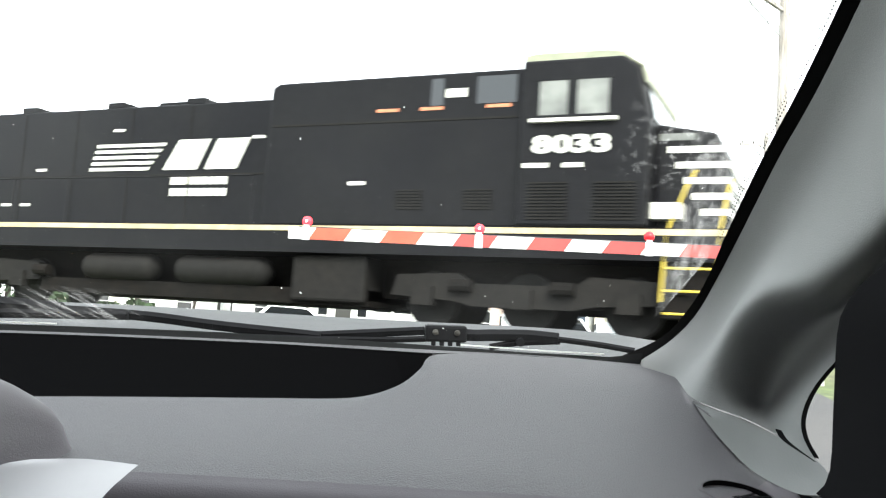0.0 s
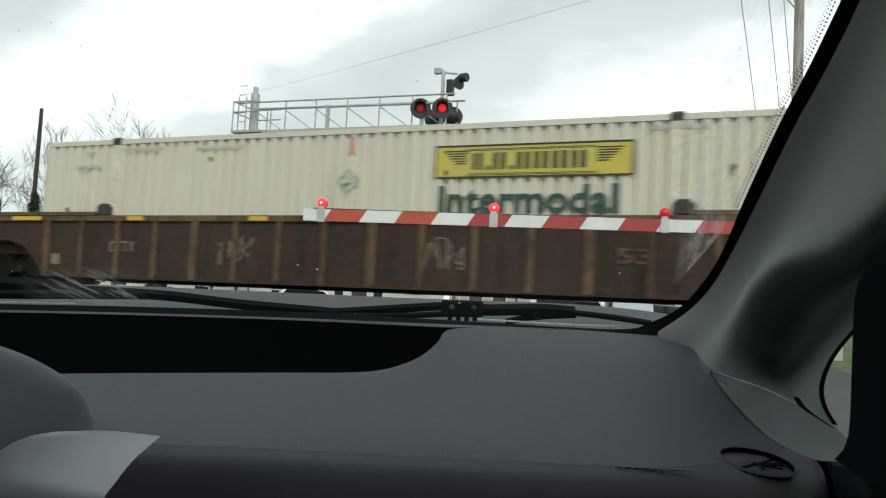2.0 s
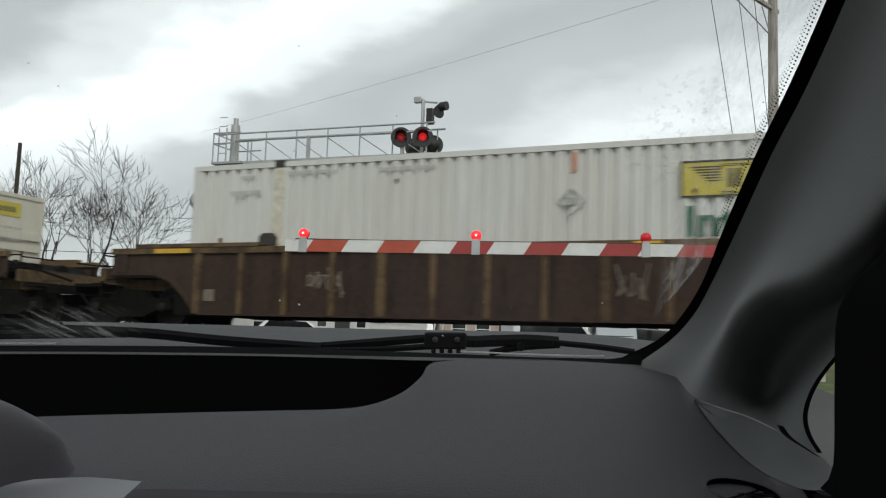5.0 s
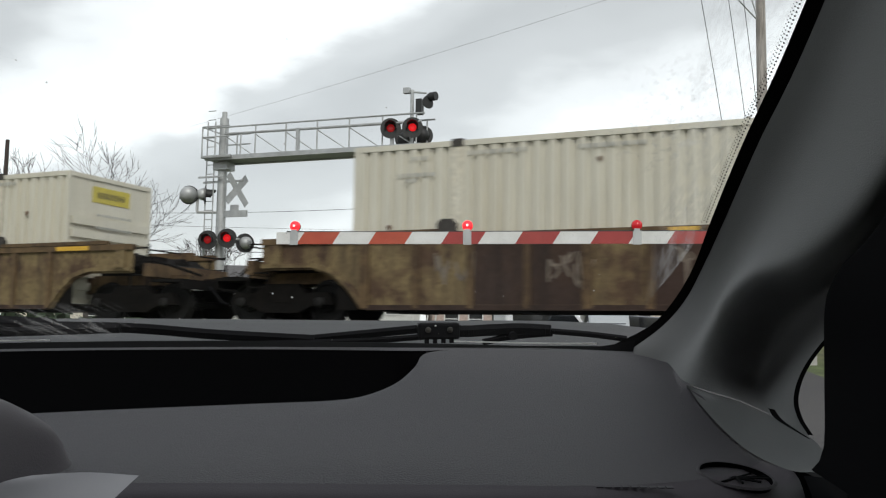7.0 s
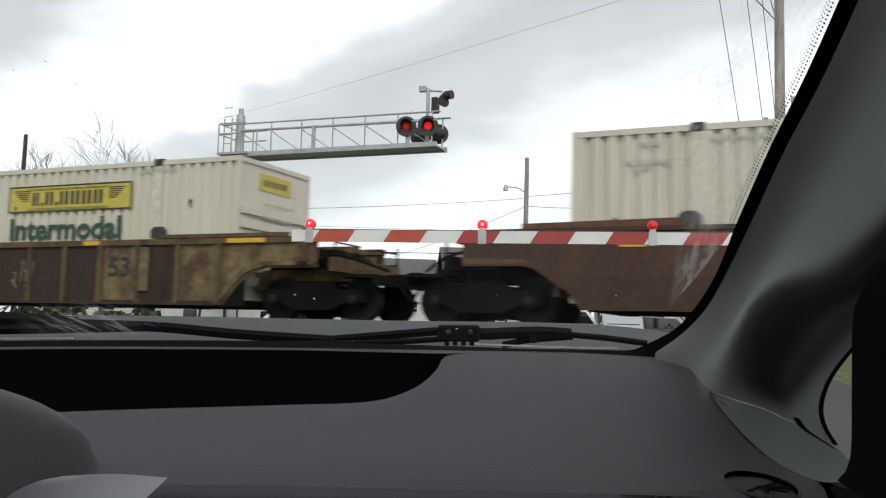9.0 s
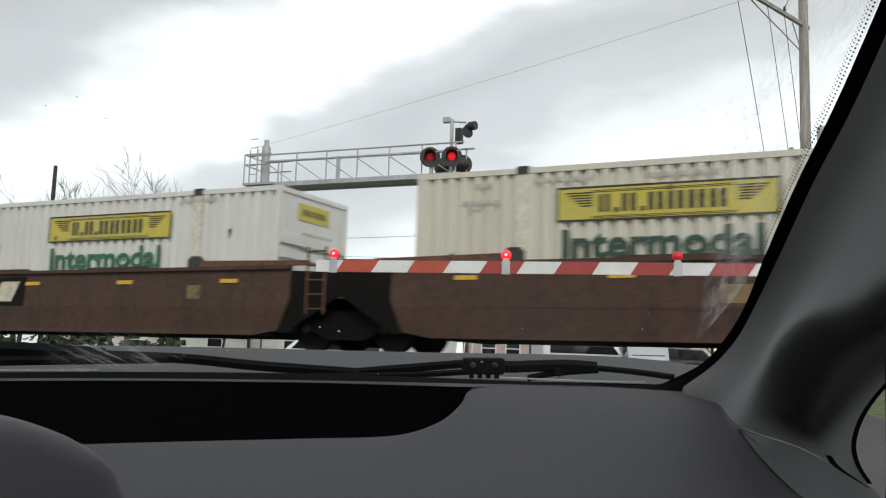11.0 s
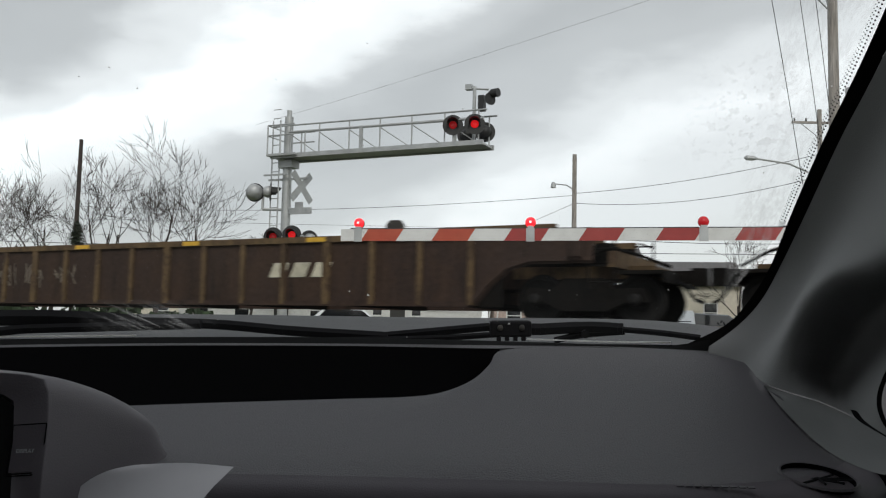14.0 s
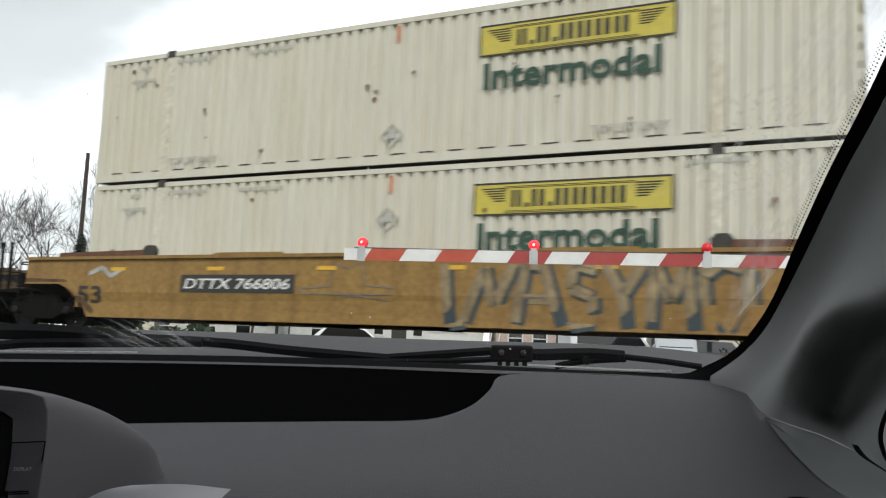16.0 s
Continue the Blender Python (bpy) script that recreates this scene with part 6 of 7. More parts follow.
def bushes(name, x0, x1, y, up, seed, mat, label, n=900):
    """A low ragged line of small leaves and stems."""
    rnd = random.Random(seed)
    bm = bmesh.new()
    for _ in range(n):
        x = rnd.uniform(x0, x1)
        yy = y + rnd.uniform(-1.2, 1.2)
        hh = up * (.65 + .35 * math.sin(x * 1.3) * math.sin(x * .41 + 1)) * rnd.uniform(.1, 1) ** .6
        r = rnd.uniform(.10, .28)
        d = Vector((rnd.uniform(-1, 1), rnd.uniform(-1, 1), rnd.uniform(-.4, 1))).normalized()
        s = d.orthogonal().normalized() * r
        t = d.cross(s)
        c = Vector((x, yy, ground_at(x, yy) + hh))
        bm.faces.new([bm.verts.new(c + s), bm.verts.new(c + t * .7), bm.verts.new(c - s), bm.verts.new(c - t * .7)])
    tagged(part(name, bm, mat), label, "bushes", kind="stuff")


def make_distance():
    for x, y, tall, seed, spread in ((-27.5, 55, 10.0, 2, 1.0), (-22.6, 53, 10.5, 7, .95), (-19.2, 54, 12.5, 4, .9), (-17.2, 56, 12.0, 15, .9), (-13.6, 52, 10.8, 9, .85), (-9.6, 58, 7.8, 12, 1.0), (-25.2, 60, 11.0, 21, 1.0),
                                     (-31.5, 62, 11.5, 31, 1.0), (-36, 60, 11, 33, 1.0), (-7.0, 75, 8.5, 37, 1.0), (19.5, 58, 7.5, 41, 1.0), (-11.4, 56, 7.2, 53, 1.0)):
        bare_tree(x, y, tall * 1.42, seed, spread)
    # small conifer by the dark pole
    t = root("conifer", pose(-23.0, 58.0, .8), "small dark evergreen tree", "tree")
    part("trunk", made(lambda bm: rod(bm, (0, 0, -.1), (0, 0, 2), .12, 8)), "bark", t)
    rnd = random.Random(3)

    def needles(bm):
        for _ in range(900):
            z = rnd.uniform(1.2, 7.0)
            r = (7.2 - z) * .33 * math.sqrt(rnd.random())
            a = rnd.uniform(0, math.tau)
            c = Vector((math.cos(a) * r, math.sin(a) * r, z))
            d = Vector((math.cos(a), math.sin(a), -.3)) * .28
            s = Vector((-math.sin(a), math.cos(a), rnd.uniform(-.3, .3))) * .10
            bm.faces.new([bm.verts.new(c - d), bm.verts.new(c + s), bm.verts.new(c + d), bm.verts.new(c - s)])
    part("crown", made(needles), "evergreen", t)
    house(-11.0, 64.0, 0, 12.0, 7.0, 3.6, 1.5, "siding_white", "long low white building with dark windows", ((-4.5, 1.2, .9, 1.1), (-1.8, 1.2, .9, 1.1), (3.2, 1.2, .9, 1.1)), .8)
    house(-.8, 62.0, 0, 7.6, 7.0, 3.9, 1.6, "siding_white", "white clapboard house with dark windows and door", ((-2.9, 1.5, .55, 1.5), (-.4, 1.5, .55, 1.5), (.9, 1.9, 1.1, .5), (2.2, 1.9, 1.1, .5)), -1.6)
    house(6.2, 60.0, 0, 5.0, 7.0, 4.6, 1.6, "siding_pink", "tan two-storey house with dark windows", ((-1.3, .9, .8, 1.4), (.2, .9, .8, 1.4), (-1.3, 3.2, .8, 1.1), (.4, 3.2, .8, 1.1)), 1.7)
    house(12.0, 63.0, -6, 3.6, 8.0, 5.0, 1.6, "siding_navy", "narrow navy blue house with white windows", ((-.9, 2.6, .75, 1.3), (.7, 2.6, .75, 1.3), (-.9, .7, .75, 1.1)), .7)
    house(18.5, 66.0, -10, 6.0, 8.0, 4.2, 1.8, "siding_cream", "cream house with a grey roof", ((-1.6, 1.6, .8, 1.2), (1.0, 1.6, .8, 1.2)))
    house(-24.0, 78.0, 4, 9.0, 7.0, 3.2, 1.6, "siding_cream", "cream house among trees", ((-2, 1.2, .9, 1.1), (1.5, 1.2, .9, 1.1)))
    house(28.0, 60.0, -14, 9.0, 8.0, 3.8, 1.8, "siding_tan", "tan house with a grey roof", ((-2, 1.2, .9, 1.1), (1.5, 1.2, .9, 1.1)))
    vehicle(8.3, 43.5, 12, "car_white", "white van parked behind the track", True)
    vehicle(10.9, 42.0, 80, "car_silver", "silver car parked behind the track")
    vehicle(13.6, 45.0, 14, "car_dark", "dark car parked behind the track")
    vehicle(-4.6, 50.0, 10, "car_white", "white car parked by the long building")
    bushes("hedge", -40, -9.5, 38.0, 1.75, 5, "evergreen", "low green hedge behind the track", 2600)
    bushes("scrub", 15.0, 40.0, 44.0, 1.5, 6, "bark", "leafless brown scrub behind the track", 1200)
    # porch posts and a leaning ladder rack by the tan house
    for x in (2.6, 3.1, 3.6):
        tagged(part("post", made(lambda bm: rod(bm, (x, 55.0, .75), (x + .35, 55.3, 3.6), .05, 6)), "siding_white"), "white leaning post by the house", "post", "white posts")


make_distance()
# ---- the car that the camera sits in ----
def make_car():
    """Origin: the eye; x right, y ahead, z up in the car, which stands on the slope."""
    car = root("car", pose(0, 0, 1.25, 5.3, -1.5, 0), "grey compact car with a plain grey dashboard, seen from inside", "car")

    def skin(name, curves, mat, label="", n=48, across=0, thick=0.0, parent=None, even=False):
        return part(name, made(lambda bm: loft(bm, curves, n, across, even)), mat, parent or car, label, smooth=True, thick=thick)
    back = [(-.75, .755, -.150), (-.374, .765, -.140), (-.258, .775, -.136), (-.09, .785, -.133), (-.022, .79, -.132), (.008, .805, -.130), (.034, .835, -.124), (.053, .885, -.116),
            (.067, .93, -.108), (.12, .958, -.1075), (.187, .95, -.108), (.24, .935, -.1085), (.277, .915, -.110), (.304, .878, -.116)]
    mid = [(-.75, .68, -.146), (-.374, .69, -.140), (-.258, .695, -.138), (-.1, .70, -.137), (0, .71, -.136), (.1, .75, -.132), (.17, .79, -.128), (.235, .815, -.124), (.298, .80, -.1275)]
    fore = [(-.75, .60, -.142), (-.3, .60, -.139), (-.1, .60, -.141), (.05, .60, -.1435), (.15, .61, -.147), (.23, .65, -.149), (.297, .70, -.151)]
    crease = [(-.75, .565, -.142), (-.3, .565, -.140), (-.1, .565, -.1435), (.05, .565, -.148), (.15, .565, -.151), (.22, .585, -.154), (.27, .62, -.156), (.300, .66, -.159)]
    dash = skin("dash_pad", [back, mid, fore, crease], "dash", "soft grey plastic dashboard top", 90, 24)
    lip = [(-.75, .548, -.150), (-.3, .548, -.149), (-.1, .548, -.153), (.05, .548, -.158), (.15, .548, -.161), (.22, .562, -.165), (.28, .59, -.167), (.303, .615, -.160)]
    down = [(-.75, .53, -.19), (-.3, .53, -.19), (-.1, .53, -.195), (.05, .53, -.20), (.15, .53, -.20), (.22, .545, -.20), (.28, .575, -.20), (.306, .60, -.19)]
    foot = [(-.75, .56, -.55), (-.3, .56, -.55), (.05, .56, -.55), (.2, .57, -.55), (.32, .58, -.55)]
    skin("dash_front", [crease, lip, down], "dash_low", "lower grey dashboard face", 70, 14)
    skin("dash_front", [down, foot], "dash_low", "", 50)
    # recess under the windscreen, its shade put into a near-black colour
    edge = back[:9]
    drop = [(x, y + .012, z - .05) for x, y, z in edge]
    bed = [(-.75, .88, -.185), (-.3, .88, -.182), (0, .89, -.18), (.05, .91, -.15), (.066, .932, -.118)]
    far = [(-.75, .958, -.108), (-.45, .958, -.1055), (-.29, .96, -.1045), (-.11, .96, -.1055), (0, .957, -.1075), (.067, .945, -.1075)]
    skin("recess", [edge, drop, bed, far], "recess", "deep recess in the dashboard, shade coloured in as black", 60)
    rim = [(-.75, .966, -.1065), (-.474, .966, -.1040), (-.294, .968, -.103), (-.112, .968, -.104), (.07, .962, -.1062), (.187, .956, -.1074), (.278, .922, -.1085)]
    skin("dash_rim", [far + [(.12, .958, -.1075), (.187, .952, -.1079), (.277, .916, -.1098)], rim], "dash", "", 60)
    glass_foot = [(-.75, 1.01, -.105), (-.474, 1.0, -.101), (-.294, 1.0, -.0995), (-.112, 1.0, -.1005), (.07, .992, -.1045), (.187, .975, -.107), (.25, .955, -.106), (.285, .938, -.098)]
    skin("glass_border", [rim, glass_foot], "frit", "black border along the foot of the windscreen", 60)

    # windscreen and its black border up the pillar
    edge_out = [(0.264, 0.953, -0.105), (0.301, 0.937, -0.083), (0.319, 0.917, -0.056), (0.3285, 0.887, -0.022), (0.329, 0.837, 0.026), (0.3335, 0.777, 0.088), (0.338, 0.69, 0.165), (0.337, 0.5, 0.335), (0.332, 0.36, 0.46)]
    edge_in = [(0.27, 0.93, -0.112), (0.315, 0.92, -0.086), (0.334, 0.9, -0.056), (0.3425, 0.87, -0.02), (0.342, 0.82, 0.03), (0.3455, 0.76, 0.088), (0.35, 0.675, 0.16), (0.349, 0.49, 0.33), (0.345, 0.35, 0.46)]
    edge_in = [tuple(a + (b - a) * k for a, b in zip(p, q)) for p, q, k in zip(edge_out, edge_in, (1.0, .55, .55, .50, .74, .76, .74, .66, .62))]
    skin("glass_border", [edge_out, edge_in], "frit", "black border beside the pillar", 60)
    left_edge = [(-1.25, .90, -.11), (-1.28, .80, .05), (-1.25, .60, .22), (-1.2, .36, .46)]
    middle = [(-.45, 1.02, -.11), (-.45, .86, .06), (-.45, .67, .25), (-.45, .40, .47)]
    ws = skin("windshield", [left_edge, middle, [(x + .004, y + .012, z) for x, y, z in (edge_out[0], edge_out[4], edge_out[6], edge_out[8])]], "windshield", "slightly dirty windscreen glass", 24, 24)
    ws.visible_shadow = False
    # dotted fade of the border
    def dots(bm):
        run = spline(edge_out, 240)
        for i, p in enumerate(run):
            for k in range(3 if p.z > .02 else 0):
                q = p + Vector((-.0022 - k * .0024, .004, .0012 * (k % 2)))
                r = .0009 - .0002 * k
                bm.faces.new([bm.verts.new(q + Vector((math.cos(a) * r, 0, math.sin(a) * r))) for a in (0, 1.26, 2.51, 3.77, 5.03)])
    part("border_dots", made(dots), "frit", car)

    # passenger-side pillar and trim
    belly = [(.300, .885, -.116), (.323, .868, -.085), (.335, .845, -.052), (.342, .81, -.016), (.348, .755, .030), (.353, .70, .08), (.353, .64, .13), (.350, .45, .30), (.346, .33, .41)]
    turn_rows = [(.292, .80, -.1235), (.300, .795, -.105), (.306, .79, -.088), (.310, .775, -.069), (.313, .76, -.050), (.315, .71, -.027), (.326, .645, -.008), (.337, .56, .055), (.336, .42, .22), (.33, .30, .36)]
    sail_rows = [(0.3245, 0.7488, -0.1331), (0.351, 0.7939, -0.1263), (0.364, 0.8046, -0.1123), (0.3715, 0.8014, -0.095), (0.3734, 0.7864, -0.0728), (0.3717, 0.735, -0.0441), (0.3652, 0.663, -0.0153), (0.358, 0.57, 0.05), (0.346, 0.41, 0.22), (0.336, 0.295, 0.36)]
    window_edge = [(0.331, 0.655, -0.141), (0.331, 0.672, -0.131), (0.3346, 0.6854, -0.1183), (0.344, 0.6922, -0.0999), (0.3533, 0.6819, -0.0783), (0.3652, 0.6579, -0.051), (0.368, 0.62, -0.01), (0.366, 0.55, 0.05), (0.35, 0.4, 0.22), (0.34, 0.29, 0.36)]
    skin("pillar_trim", [edge_in, belly, turn_rows, sail_rows, window_edge], "trim", "light grey pillar trim with a recessed quarter panel", 70, 44)
    skin("window_seal", [window_edge[:6], [(x + .003, y - .002, z) for x, y, z in window_edge[:6]]], "frit", "black rubber window seal", 30, even=True)
    low_edge = [(0.291, 0.8, -0.1248), (0.308, 0.7721, -0.1295), (0.3245, 0.7488, -0.1342), (0.331, 0.655, -0.1415), (0.322, 0.6, -0.152)]
    pad_edge = [(.2905, .80, -.1245), (.287, .755, -.135), (.286, .70, -.146), (.291, .66, -.155), (.301, .62, -.158), (.306, .595, -.153)]
    skin("corner_trim", [low_edge, [((a[0] + b[0]) / 2, (a[1] + b[1]) / 2, (a[2] + b[2]) / 2 - .003) for a, b in zip(spline(low_edge, 6), spline(pad_edge, 6))], pad_edge], "corner", "light grey corner trim", 40, 8)
    skin("defogger_slot", [[(.3125, .681, -.1255), (.3115, .665, -.131), (.319, .632, -.1385)], [(.3175, .681, -.1265), (.3165, .663, -.132), (.321, .630, -.1390)]], "recess", "", 16)
    jamb = [(.306, .60, -.153), (.307, .585, -.135), (.305, .58, -.084), (.302, .572, -.037), (.308, .56, -.013), (.316, .54, .006), (.33, .49, .07), (.333, .40, .20), (.33, .28, .36)]
    jamb_side = [(.318, .545, -.165), (.322, .53, -.135), (.322, .525, -.084), (.320, .52, -.037), (.325, .505, -.005), (.332, .48, .02), (.338, .45, .08), (.336, .36, .21), (.332, .25, .36)]
    skin("door_jamb", [jamb, jamb_side], "door_black", "dark edge of the door opening", 50)
    # black cover added over the dash front's right end to darken it
    sill = [(.3005, .600, -.1565), (.299, .585, -.167), (.299, .572, -.19), (.302, .56, -.25), (.307, .55, -.40)]
    skin("door_jamb", [sill, [(x + .07, y - .05, z) for x, y, z in sill]], "door_black", "", 30)
    skin("door_jamb", [jamb, [(x + .06, y + .05, z) for x, y, z in jamb]], "door_black", "", 50)
    rear = [(.345, .40, -.22), (.35, .36, -.13), (.35, .34, -.08), (.35, .34, -.03), (.35, .32, .0), (.352, .30, .03), (.352, .28, .1), (.35, .22, .22), (.345, .15, .36)]
    skin("door_frame", [jamb_side, rear], "door_black", "black door frame", 50)
    # black filler added behind the trim to close a gap to daylight
    part("door_jamb", boxes((.318, .344, .50, .72, -.75, -.163)), "door_black", car)
    part("door_panel", boxes((.345, .40, -1.2, .55, -.75, -.14)), "door_black", car, "dark passenger door panel")
    q = part("quarter_window", boxes((.372, .374, .46, .70, -.16, -.04)), "pane", car, "small fixed side window")
    q.visible_shadow = False

    # vent at the pad's corner
    def vent_ring(rx, ry, cy, z):
        return [(.254 + rx * math.cos(a), cy + ry * math.sin(a), z + .004 * math.sin(a) - .003 * math.cos(a)) for a in [k * math.tau / 24 for k in range(25)]]
    vent = skin("vent_ring", [vent_ring(.0268, .0205, .600, -.1560), vent_ring(.0255, .0192, .600, -.1545), vent_ring(.0242, .0180, .600, -.1550)], "dash", "round air vent in the dashboard", 48, 9)
    skin("vent_well", [vent_ring(.0242, .0180, .600, -.1550), vent_ring(.0235, .0172, .602, -.1610), vent_ring(.002, .002, .604, -.162)], "recess", "dark vent opening", 48, parent=vent)
    for k in range(5):
        a = radians(36 * k + 12)
        part("vent_fin", made(lambda bm: rod(bm, (.254 - .022 * math.cos(a), .600 - .016 * math.sin(a), -.1565), (.254 + .022 * math.cos(a), .600 + .016 * math.sin(a), -.1575), .0009, 5)), "door_black", vent)
    # embossed marking near the pad's front: unreadable, so plain bars
    part("airbag_marking", boxes(*[(.15 + k * .0056, .154 + k * .0056, .563, .5675, -.1518 - k * .0002, -.1512 - k * .0002) for k in range(9)]), "marking", car, "row of small embossed bars")

    # display housing in the dash's middle
    f0 = [(-.62, .50, -.062), (-.35, .50, -.0665), (-.27, .50, -.0690), (-.235, .50, -.0705), (-.218, .50, -.0730), (-.2125, .499, -.079), (-.207, .485, -.10), (-.202, .465, -.125), (-.197, .45, -.165), (-.19, .44, -.21)]
    f1 = [(-.62, .55, -.066), (-.37, .55, -.0735), (-.28, .55, -.0765), (-.235, .55, -.0800), (-.2135, .55, -.0850), (-.2040, .549, -.0925), (-.2005, .535, -.108), (-.197, .515, -.13), (-.192, .49, -.165), (-.186, .47, -.21)]
    f2 = [(-.62, .62, -.09), (-.40, .62, -.0855), (-.30, .612, -.0870), (-.25, .605, -.0915), (-.215, .60, -.1025), (-.189, .598, -.1150), (-.186, .585, -.123), (-.187, .565, -.134), (-.186, .53, -.165), (-.182, .50, -.21)]
    f3 = [(-.62, .70, -.15), (-.40, .68, -.142), (-.30, .66, -.141), (-.25, .645, -.141), (-.205, .625, -.142), (-.178, .61, -.144), (-.177, .59, -.146), (-.178, .575, -.15), (-.178, .54, -.17), (-.176, .51, -.21)]
    hub = skin("display_housing", [f0, f1, f2, f3], "dash_low", "grey plastic display housing", 70, 26)
    face_in = [(-.62, .497, -.074), (-.35, .497, -.078), (-.26, .497, -.0805), (-.238, .496, -.0815), (-.231, .495, -.084), (-.229, .493, -.089), (-.222, .475, -.12), (-.216, .455, -.165), (-.21, .44, -.21)]
    skin("display_bezel", [f0, [(x, y - .003, z) for x, y, z in f0], face_in], "dash_low", "", 70, parent=car)
    skin("display_screen", [face_in, [(-.62, .50, -.074), (-.5, .47, -.15), (-.5, .45, -.2), (-.45, .44, -.21), (-.4, .44, -.21)]], "screen", "dark display screen", 40)
    btn = part("display_button", made(lambda bm: loft(bm, [[(-.2235, .4825, -.0965), (-.2078, .4845, -.0960)], [(-.2215, .470, -.118), (-.2056, .4715, -.1175)]], 6)), "dash_low", car, "labelled grey button", thick=.001)
    part("button_gap", made(lambda bm: tube(bm, [(-.224, .4815, -.0958), (-.2073, .4837, -.0952), (-.2049, .4707, -.1182), (-.2218, .4689, -.1188), (-.224, .4815, -.0958)], .0004, 4)), "recess", car)
    part("button_gap", made(lambda bm: tube(bm, [(-.2218, .4680, -.1196), (-.2046, .4698, -.1190), (-.201, .456, -.142)], .0004, 4)), "recess", car)
    tx = lettering("DISPLAY", .0088, .0020, "button_text", car, "lettering", -.2165, .4735, -.1085)
    tx.matrix_basis = pose(-.2185, .4725, -.1085, -30, 0, 6)
    tx.scale = (1, .04, 1)
    # satin trim round the centre vents
    tl = [(-.172, .517, -.1255), (-.185, .512, -.1275), (-.196, .505, -.133), (-.206, .492, -.144), (-.213, .478, -.158), (-.217, .468, -.185)]
    tr = [(-.116, .5195, -.1275), (-.1205, .510, -.1315), (-.1255, .50, -.1365), (-.130, .487, -.1440), (-.134, .475, -.154), (-.137, .466, -.185)]
    tm = [((a[0] + b[0]) / 2, a[1] + .002, (a[2] + b[2]) / 2 + .0015) for a, b in zip(spline(tl, 6), spline(tr, 6))]
    sv = skin("silver_trim", [tl, tm, tr], "silver", "satin silver trim panel", 30, 12)
    part("trim_slot", boxes((-.196, -.144, .462, .474, -.195, -.1505)), "recess", sv, "black slot", bevel=.003)

    # wipers outside the glass
    def blade(bm, pts, w, t):
        run = spline(pts, 30)
        for a, b in zip(run, run[1:]):
            rod(bm, a, b, w, 6)
            rod(bm, a + Vector((0, .004, -t)), b + Vector((0, .004, -t)), w * .45, 4)
    # the second, lower blade run is added as the dark shadow under the wiper
    w1 = part("wiper", made(lambda bm: (blade(bm, [(-.062, 1.13, -.1115), (.011, 1.12, -.1045), (.066, 1.11, -.0990)], .0052, .004), blade(bm, [(-.12, 1.10, -.1135), (0, 1.10, -.1115), (.08, 1.095, -.1065)], .0036, .003))), "rubber", car, "black wiper blade and arm")
    part("wiper_arm", made(lambda bm: blade(bm, [(.066, 1.105, -.0985), (.12, 1.10, -.1015), (.148, 1.10, -.1005), (.19, 1.10, -.0995), (.226, 1.09, -.101)], .0075, .003)), "rubber", w1)
    part("wiper_knuckle", boxes((.066, .116, 1.088, 1.104, -.1100, -.0905)), "rubber", w1, bevel=.003)
    for k in range(4):
        part("knuckle_tooth", boxes((.074 + k * .010, .079 + k * .010, 1.090, 1.100, -.1145, -.1095)), "rubber", w1)
    for xb in (.078, .104):
        part("bolt", made(lambda bm: lathe(bm, [(0, .0036), (.003, .0034), (.004, .001)], (xb, 1.088, -.0985), (0, -1, 0), 10)), "casting", w1)
    part("wiper_tip", made(lambda bm: blade(bm, [(.224, 1.09, -.1010), (.27, 1.08, -.1045), (.312, 1.065, -.1090)], .0034, .003)), "rubber", w1)
    part("wiper_strut", made(lambda bm: (blade(bm, [(.145, 1.1, -.1150), (.178, 1.1, -.1085), (.228, 1.09, -.1035)], .0042, .003), rod(bm, (.180, 1.085, -.1065), (.180, 1.098, -.1065), .005, 10))), "rubber", w1)
    w2 = part("wiper", made(lambda bm: blade(bm, [(-.66, 1.15, -.090), (-.514, 1.14, -.0880), (-.45, 1.14, -.0895), (-.372, 1.14, -.0945)], .0105, .004)), "rubber", car, "black wiper blade and arm")
    part("wiper_arm", made(lambda bm: blade(bm, [(-.372, 1.14, -.094), (-.273, 1.14, -.0975), (-.179, 1.13, -.105), (-.059, 1.125, -.1125)], .0066, .003)), "rubber", w2)
    part("wiper_strut", made(lambda bm: blade(bm, [(-.66, 1.13, -.107), (-.552, 1.13, -.105), (-.509, 1.13, -.1015), (-.425, 1.13, -.0995), (-.291, 1.13, -.0965)], .0060, .003)), "rubber", w2)
    # white strip added as the reflection where hood and glass meet
    for pts in ([(-.75, 1.006, -.1015), (-.474, 1.003, -.0995), (-.33, 1.003, -.0985)], [(.10, .993, -.1035), (.187, .98, -.1052), (.25, .962, -.1045)]):
        part("glass_seal", made(lambda bm: loft(bm, [pts, [(x, y, z + .0014) for x, y, z in pts]], 16)), "seal", car, "thin white strip painted as a reflection at the foot of the glass", thick=.001)
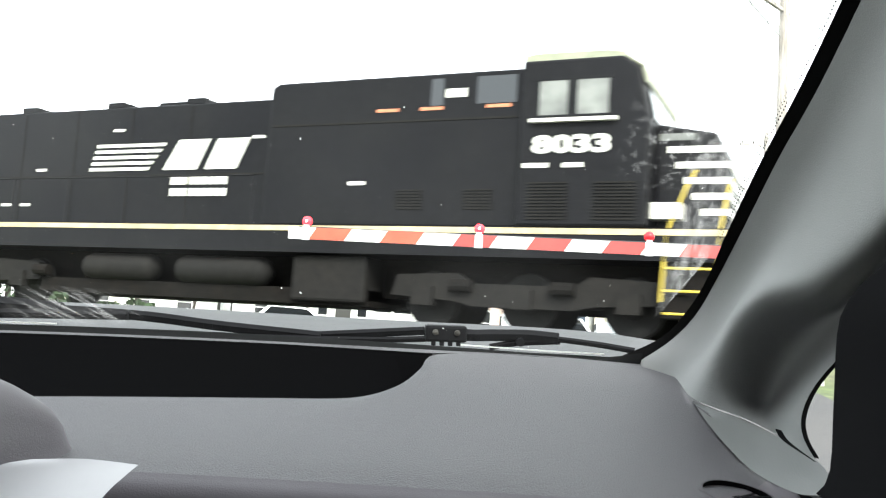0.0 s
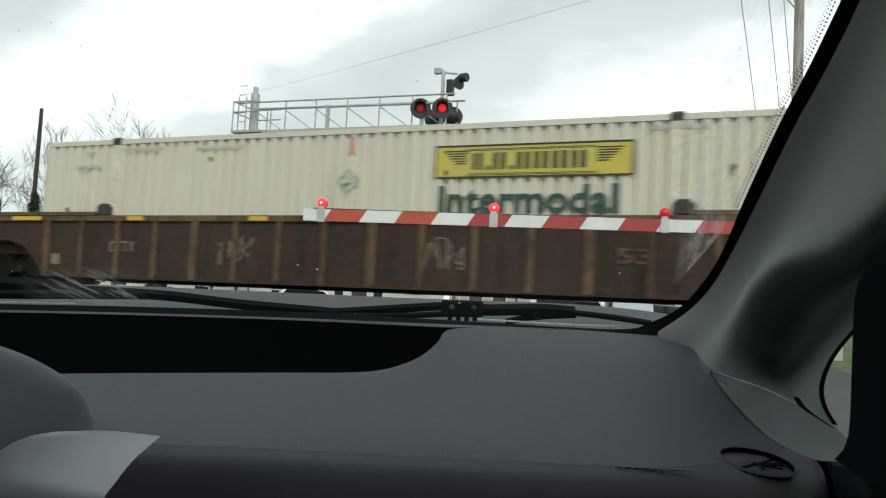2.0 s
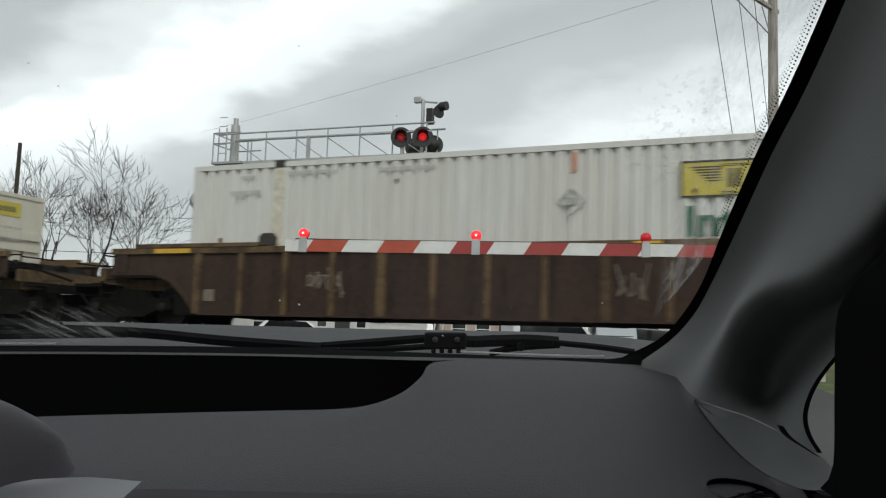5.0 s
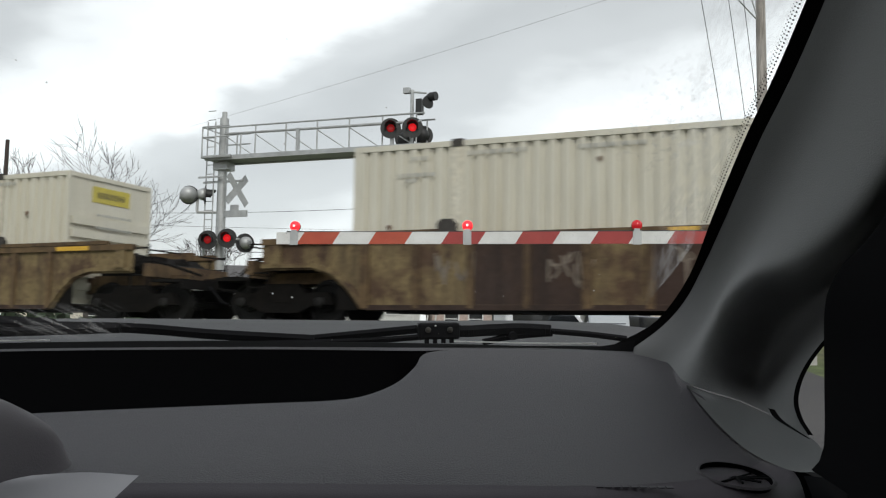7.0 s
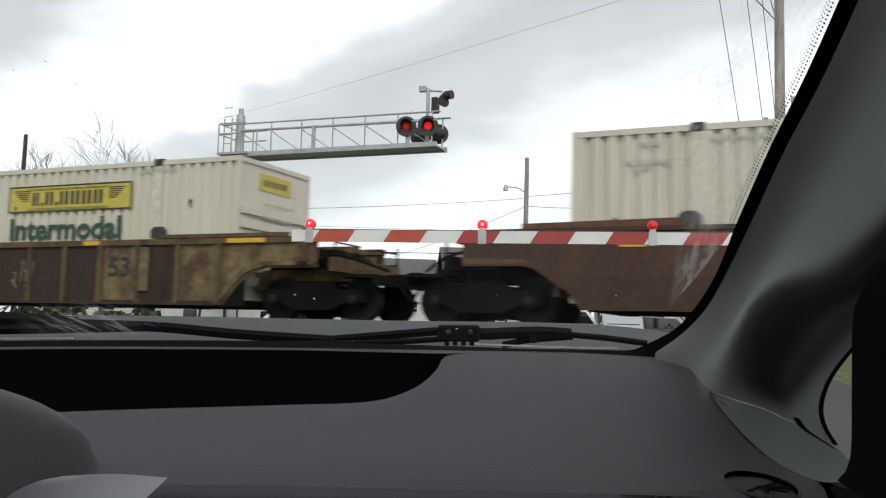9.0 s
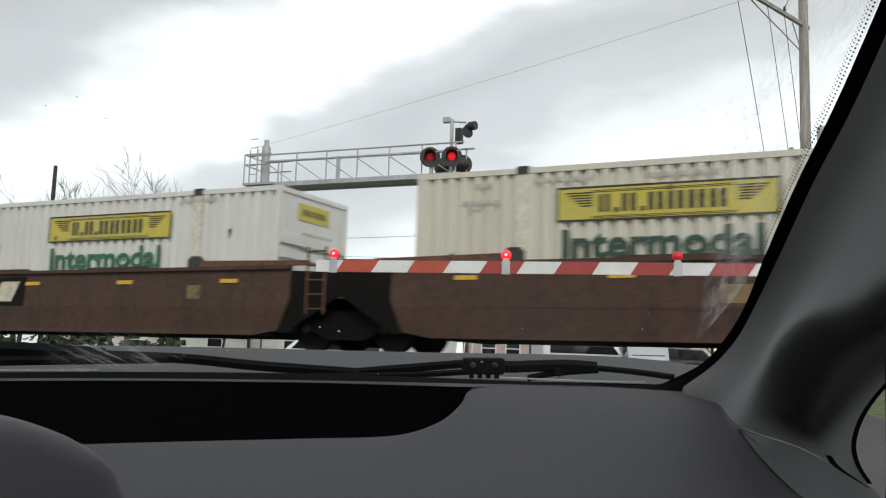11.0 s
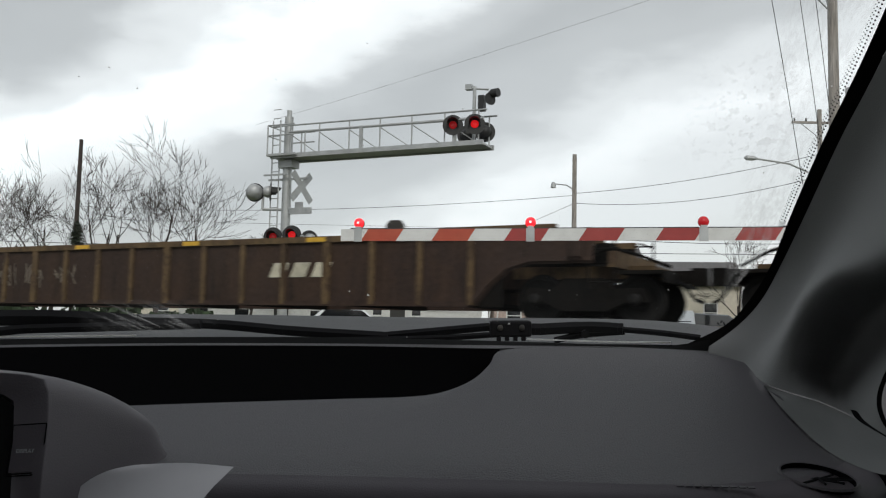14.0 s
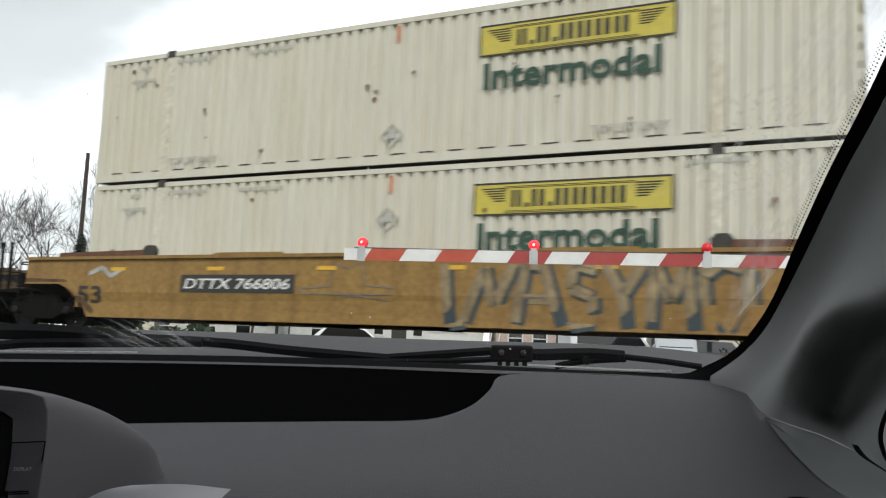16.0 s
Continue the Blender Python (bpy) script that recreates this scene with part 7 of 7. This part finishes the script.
    # hood and cowl
    hood = [[(-1.25, 1.0, -.150), (-.6, 1.17, -.128), (0, 1.18, -.127), (.32, 1.10, -.122), (.42, 1.05, -.125)], [(-1.25, 1.3, -.145), (-.6, 1.4, -.126), (0, 1.4, -.128), (.38, 1.36, -.130), (.55, 1.2, -.15)],
            [(-1.25, 1.7, -.150), (-.7, 1.85, -.1365), (0, 1.87, -.1475), (.40, 1.82, -.1515), (.62, 1.65, -.17)], [(-1.2, 1.9, -.26), (-.7, 2.15, -.23), (0, 2.2, -.24), (.4, 2.1, -.25), (.6, 1.8, -.3)], [(-1.2, 1.95, -.7), (-.7, 2.25, -.7), (0, 2.3, -.7), (.4, 2.2, -.7), (.6, 1.9, -.7)]]
    skin("hood", hood, "hood", "grey painted hood", 40, 30)
    part("cowl", made(lambda bm: loft(bm, [[(-1.25, .96, -.118), (-.474, 1.03, -.1245), (.07, 1.03, -.1275), (.30, .96, -.124)], [(-1.25, 1.02, -.15), (-.6, 1.19, -.135), (0, 1.2, -.135), (.42, 1.06, -.135)]], 30)), "rubber", car, "black cowl under the wipers")
    # roof, far pillar, rear and floor close the cabin
    skin("headliner", [[(-1.2, .36, .465), (-.45, .41, .475), (.33, .35, .465)], [(-1.2, -.4, .52), (-.45, -.4, .55), (.36, -.4, .52)], [(-1.2, -1.5, .45), (-.45, -1.5, .48), (.36, -1.5, .45)]], "headliner", "grey cloth headliner", 24, 12, .02)
    skin("roof", [[(-1.22, .38, .49), (-.45, .43, .50), (.35, .37, .49)], [(-1.24, -.4, .57), (-.45, -.4, .60), (.40, -.4, .57)], [(-1.24, -1.52, .50), (-.45, -1.56, .53), (.40, -1.52, .50)]], "hood", "grey painted roof", 24, 12, .01)
    skin("pillar_trim", [left_edge, [(-1.32, .82, -.12), (-1.36, .72, .04), (-1.32, .52, .2), (-1.26, .28, .44)]], "trim", "light grey pillar trim", 20, 0, .01)
    # right upper and rear panels are unseen, added over window openings to block light
    part("cabin_side", boxes((-1.42, -1.36, -1.5, .9, -.75, -.14), (.36, .40, -1.5, .28, .36, .46), (.36, .40, -1.5, -.05, -.14, .36)), "door_black", car)
    part("rear_panel", boxes((-1.4, .40, -1.56, -1.5, -.75, .50)), "headliner", car)
    part("cabin_floor", boxes((-1.4, .40, -1.5, .9, -.80, -.75)), "door_black", car)
    for x in (-.95, -.05):
        part("seat", made(lambda bm: (slab(bm, [(-.25, -.55), (.25, -.55), (.25, -.45), (-.25, -.45)], -.75, -.25), slab(bm, [(-.25, -.5), (.25, -.5), (.2, .1), (-.2, .1)], -.85, -.72))), "headliner", car, "grey cloth seat", m=pose(x, -.1, 0), bevel=.04)
    for x in (-1.3, .33):
        for y in (1.55, -1.1):
            part("wheel", made(lambda bm: lathe(bm, [(-.1, .2), (-.1, .31), (.1, .31), (.1, .2)], (x, y, -.87), (1, 0, 0), 20)), "tyre", car)
    return car


make_car()


# ---- what moves ----
def motions():
    times = [0.0, 0.5, 1.0, 1.5, 2.0, 2.5, 3.0, 3.5, 4.0, 5.0, 6.0, 7.0, 8.0, 9.0, 10.0, 11.0, 12.0, 13.0, 14.0, 15.0, 16.0]
    for thing, s, up in TRAIN:
        walk(thing, [(t, on_track(s - travelled(t), 0, RAIL + up)) for t in times])


motions()
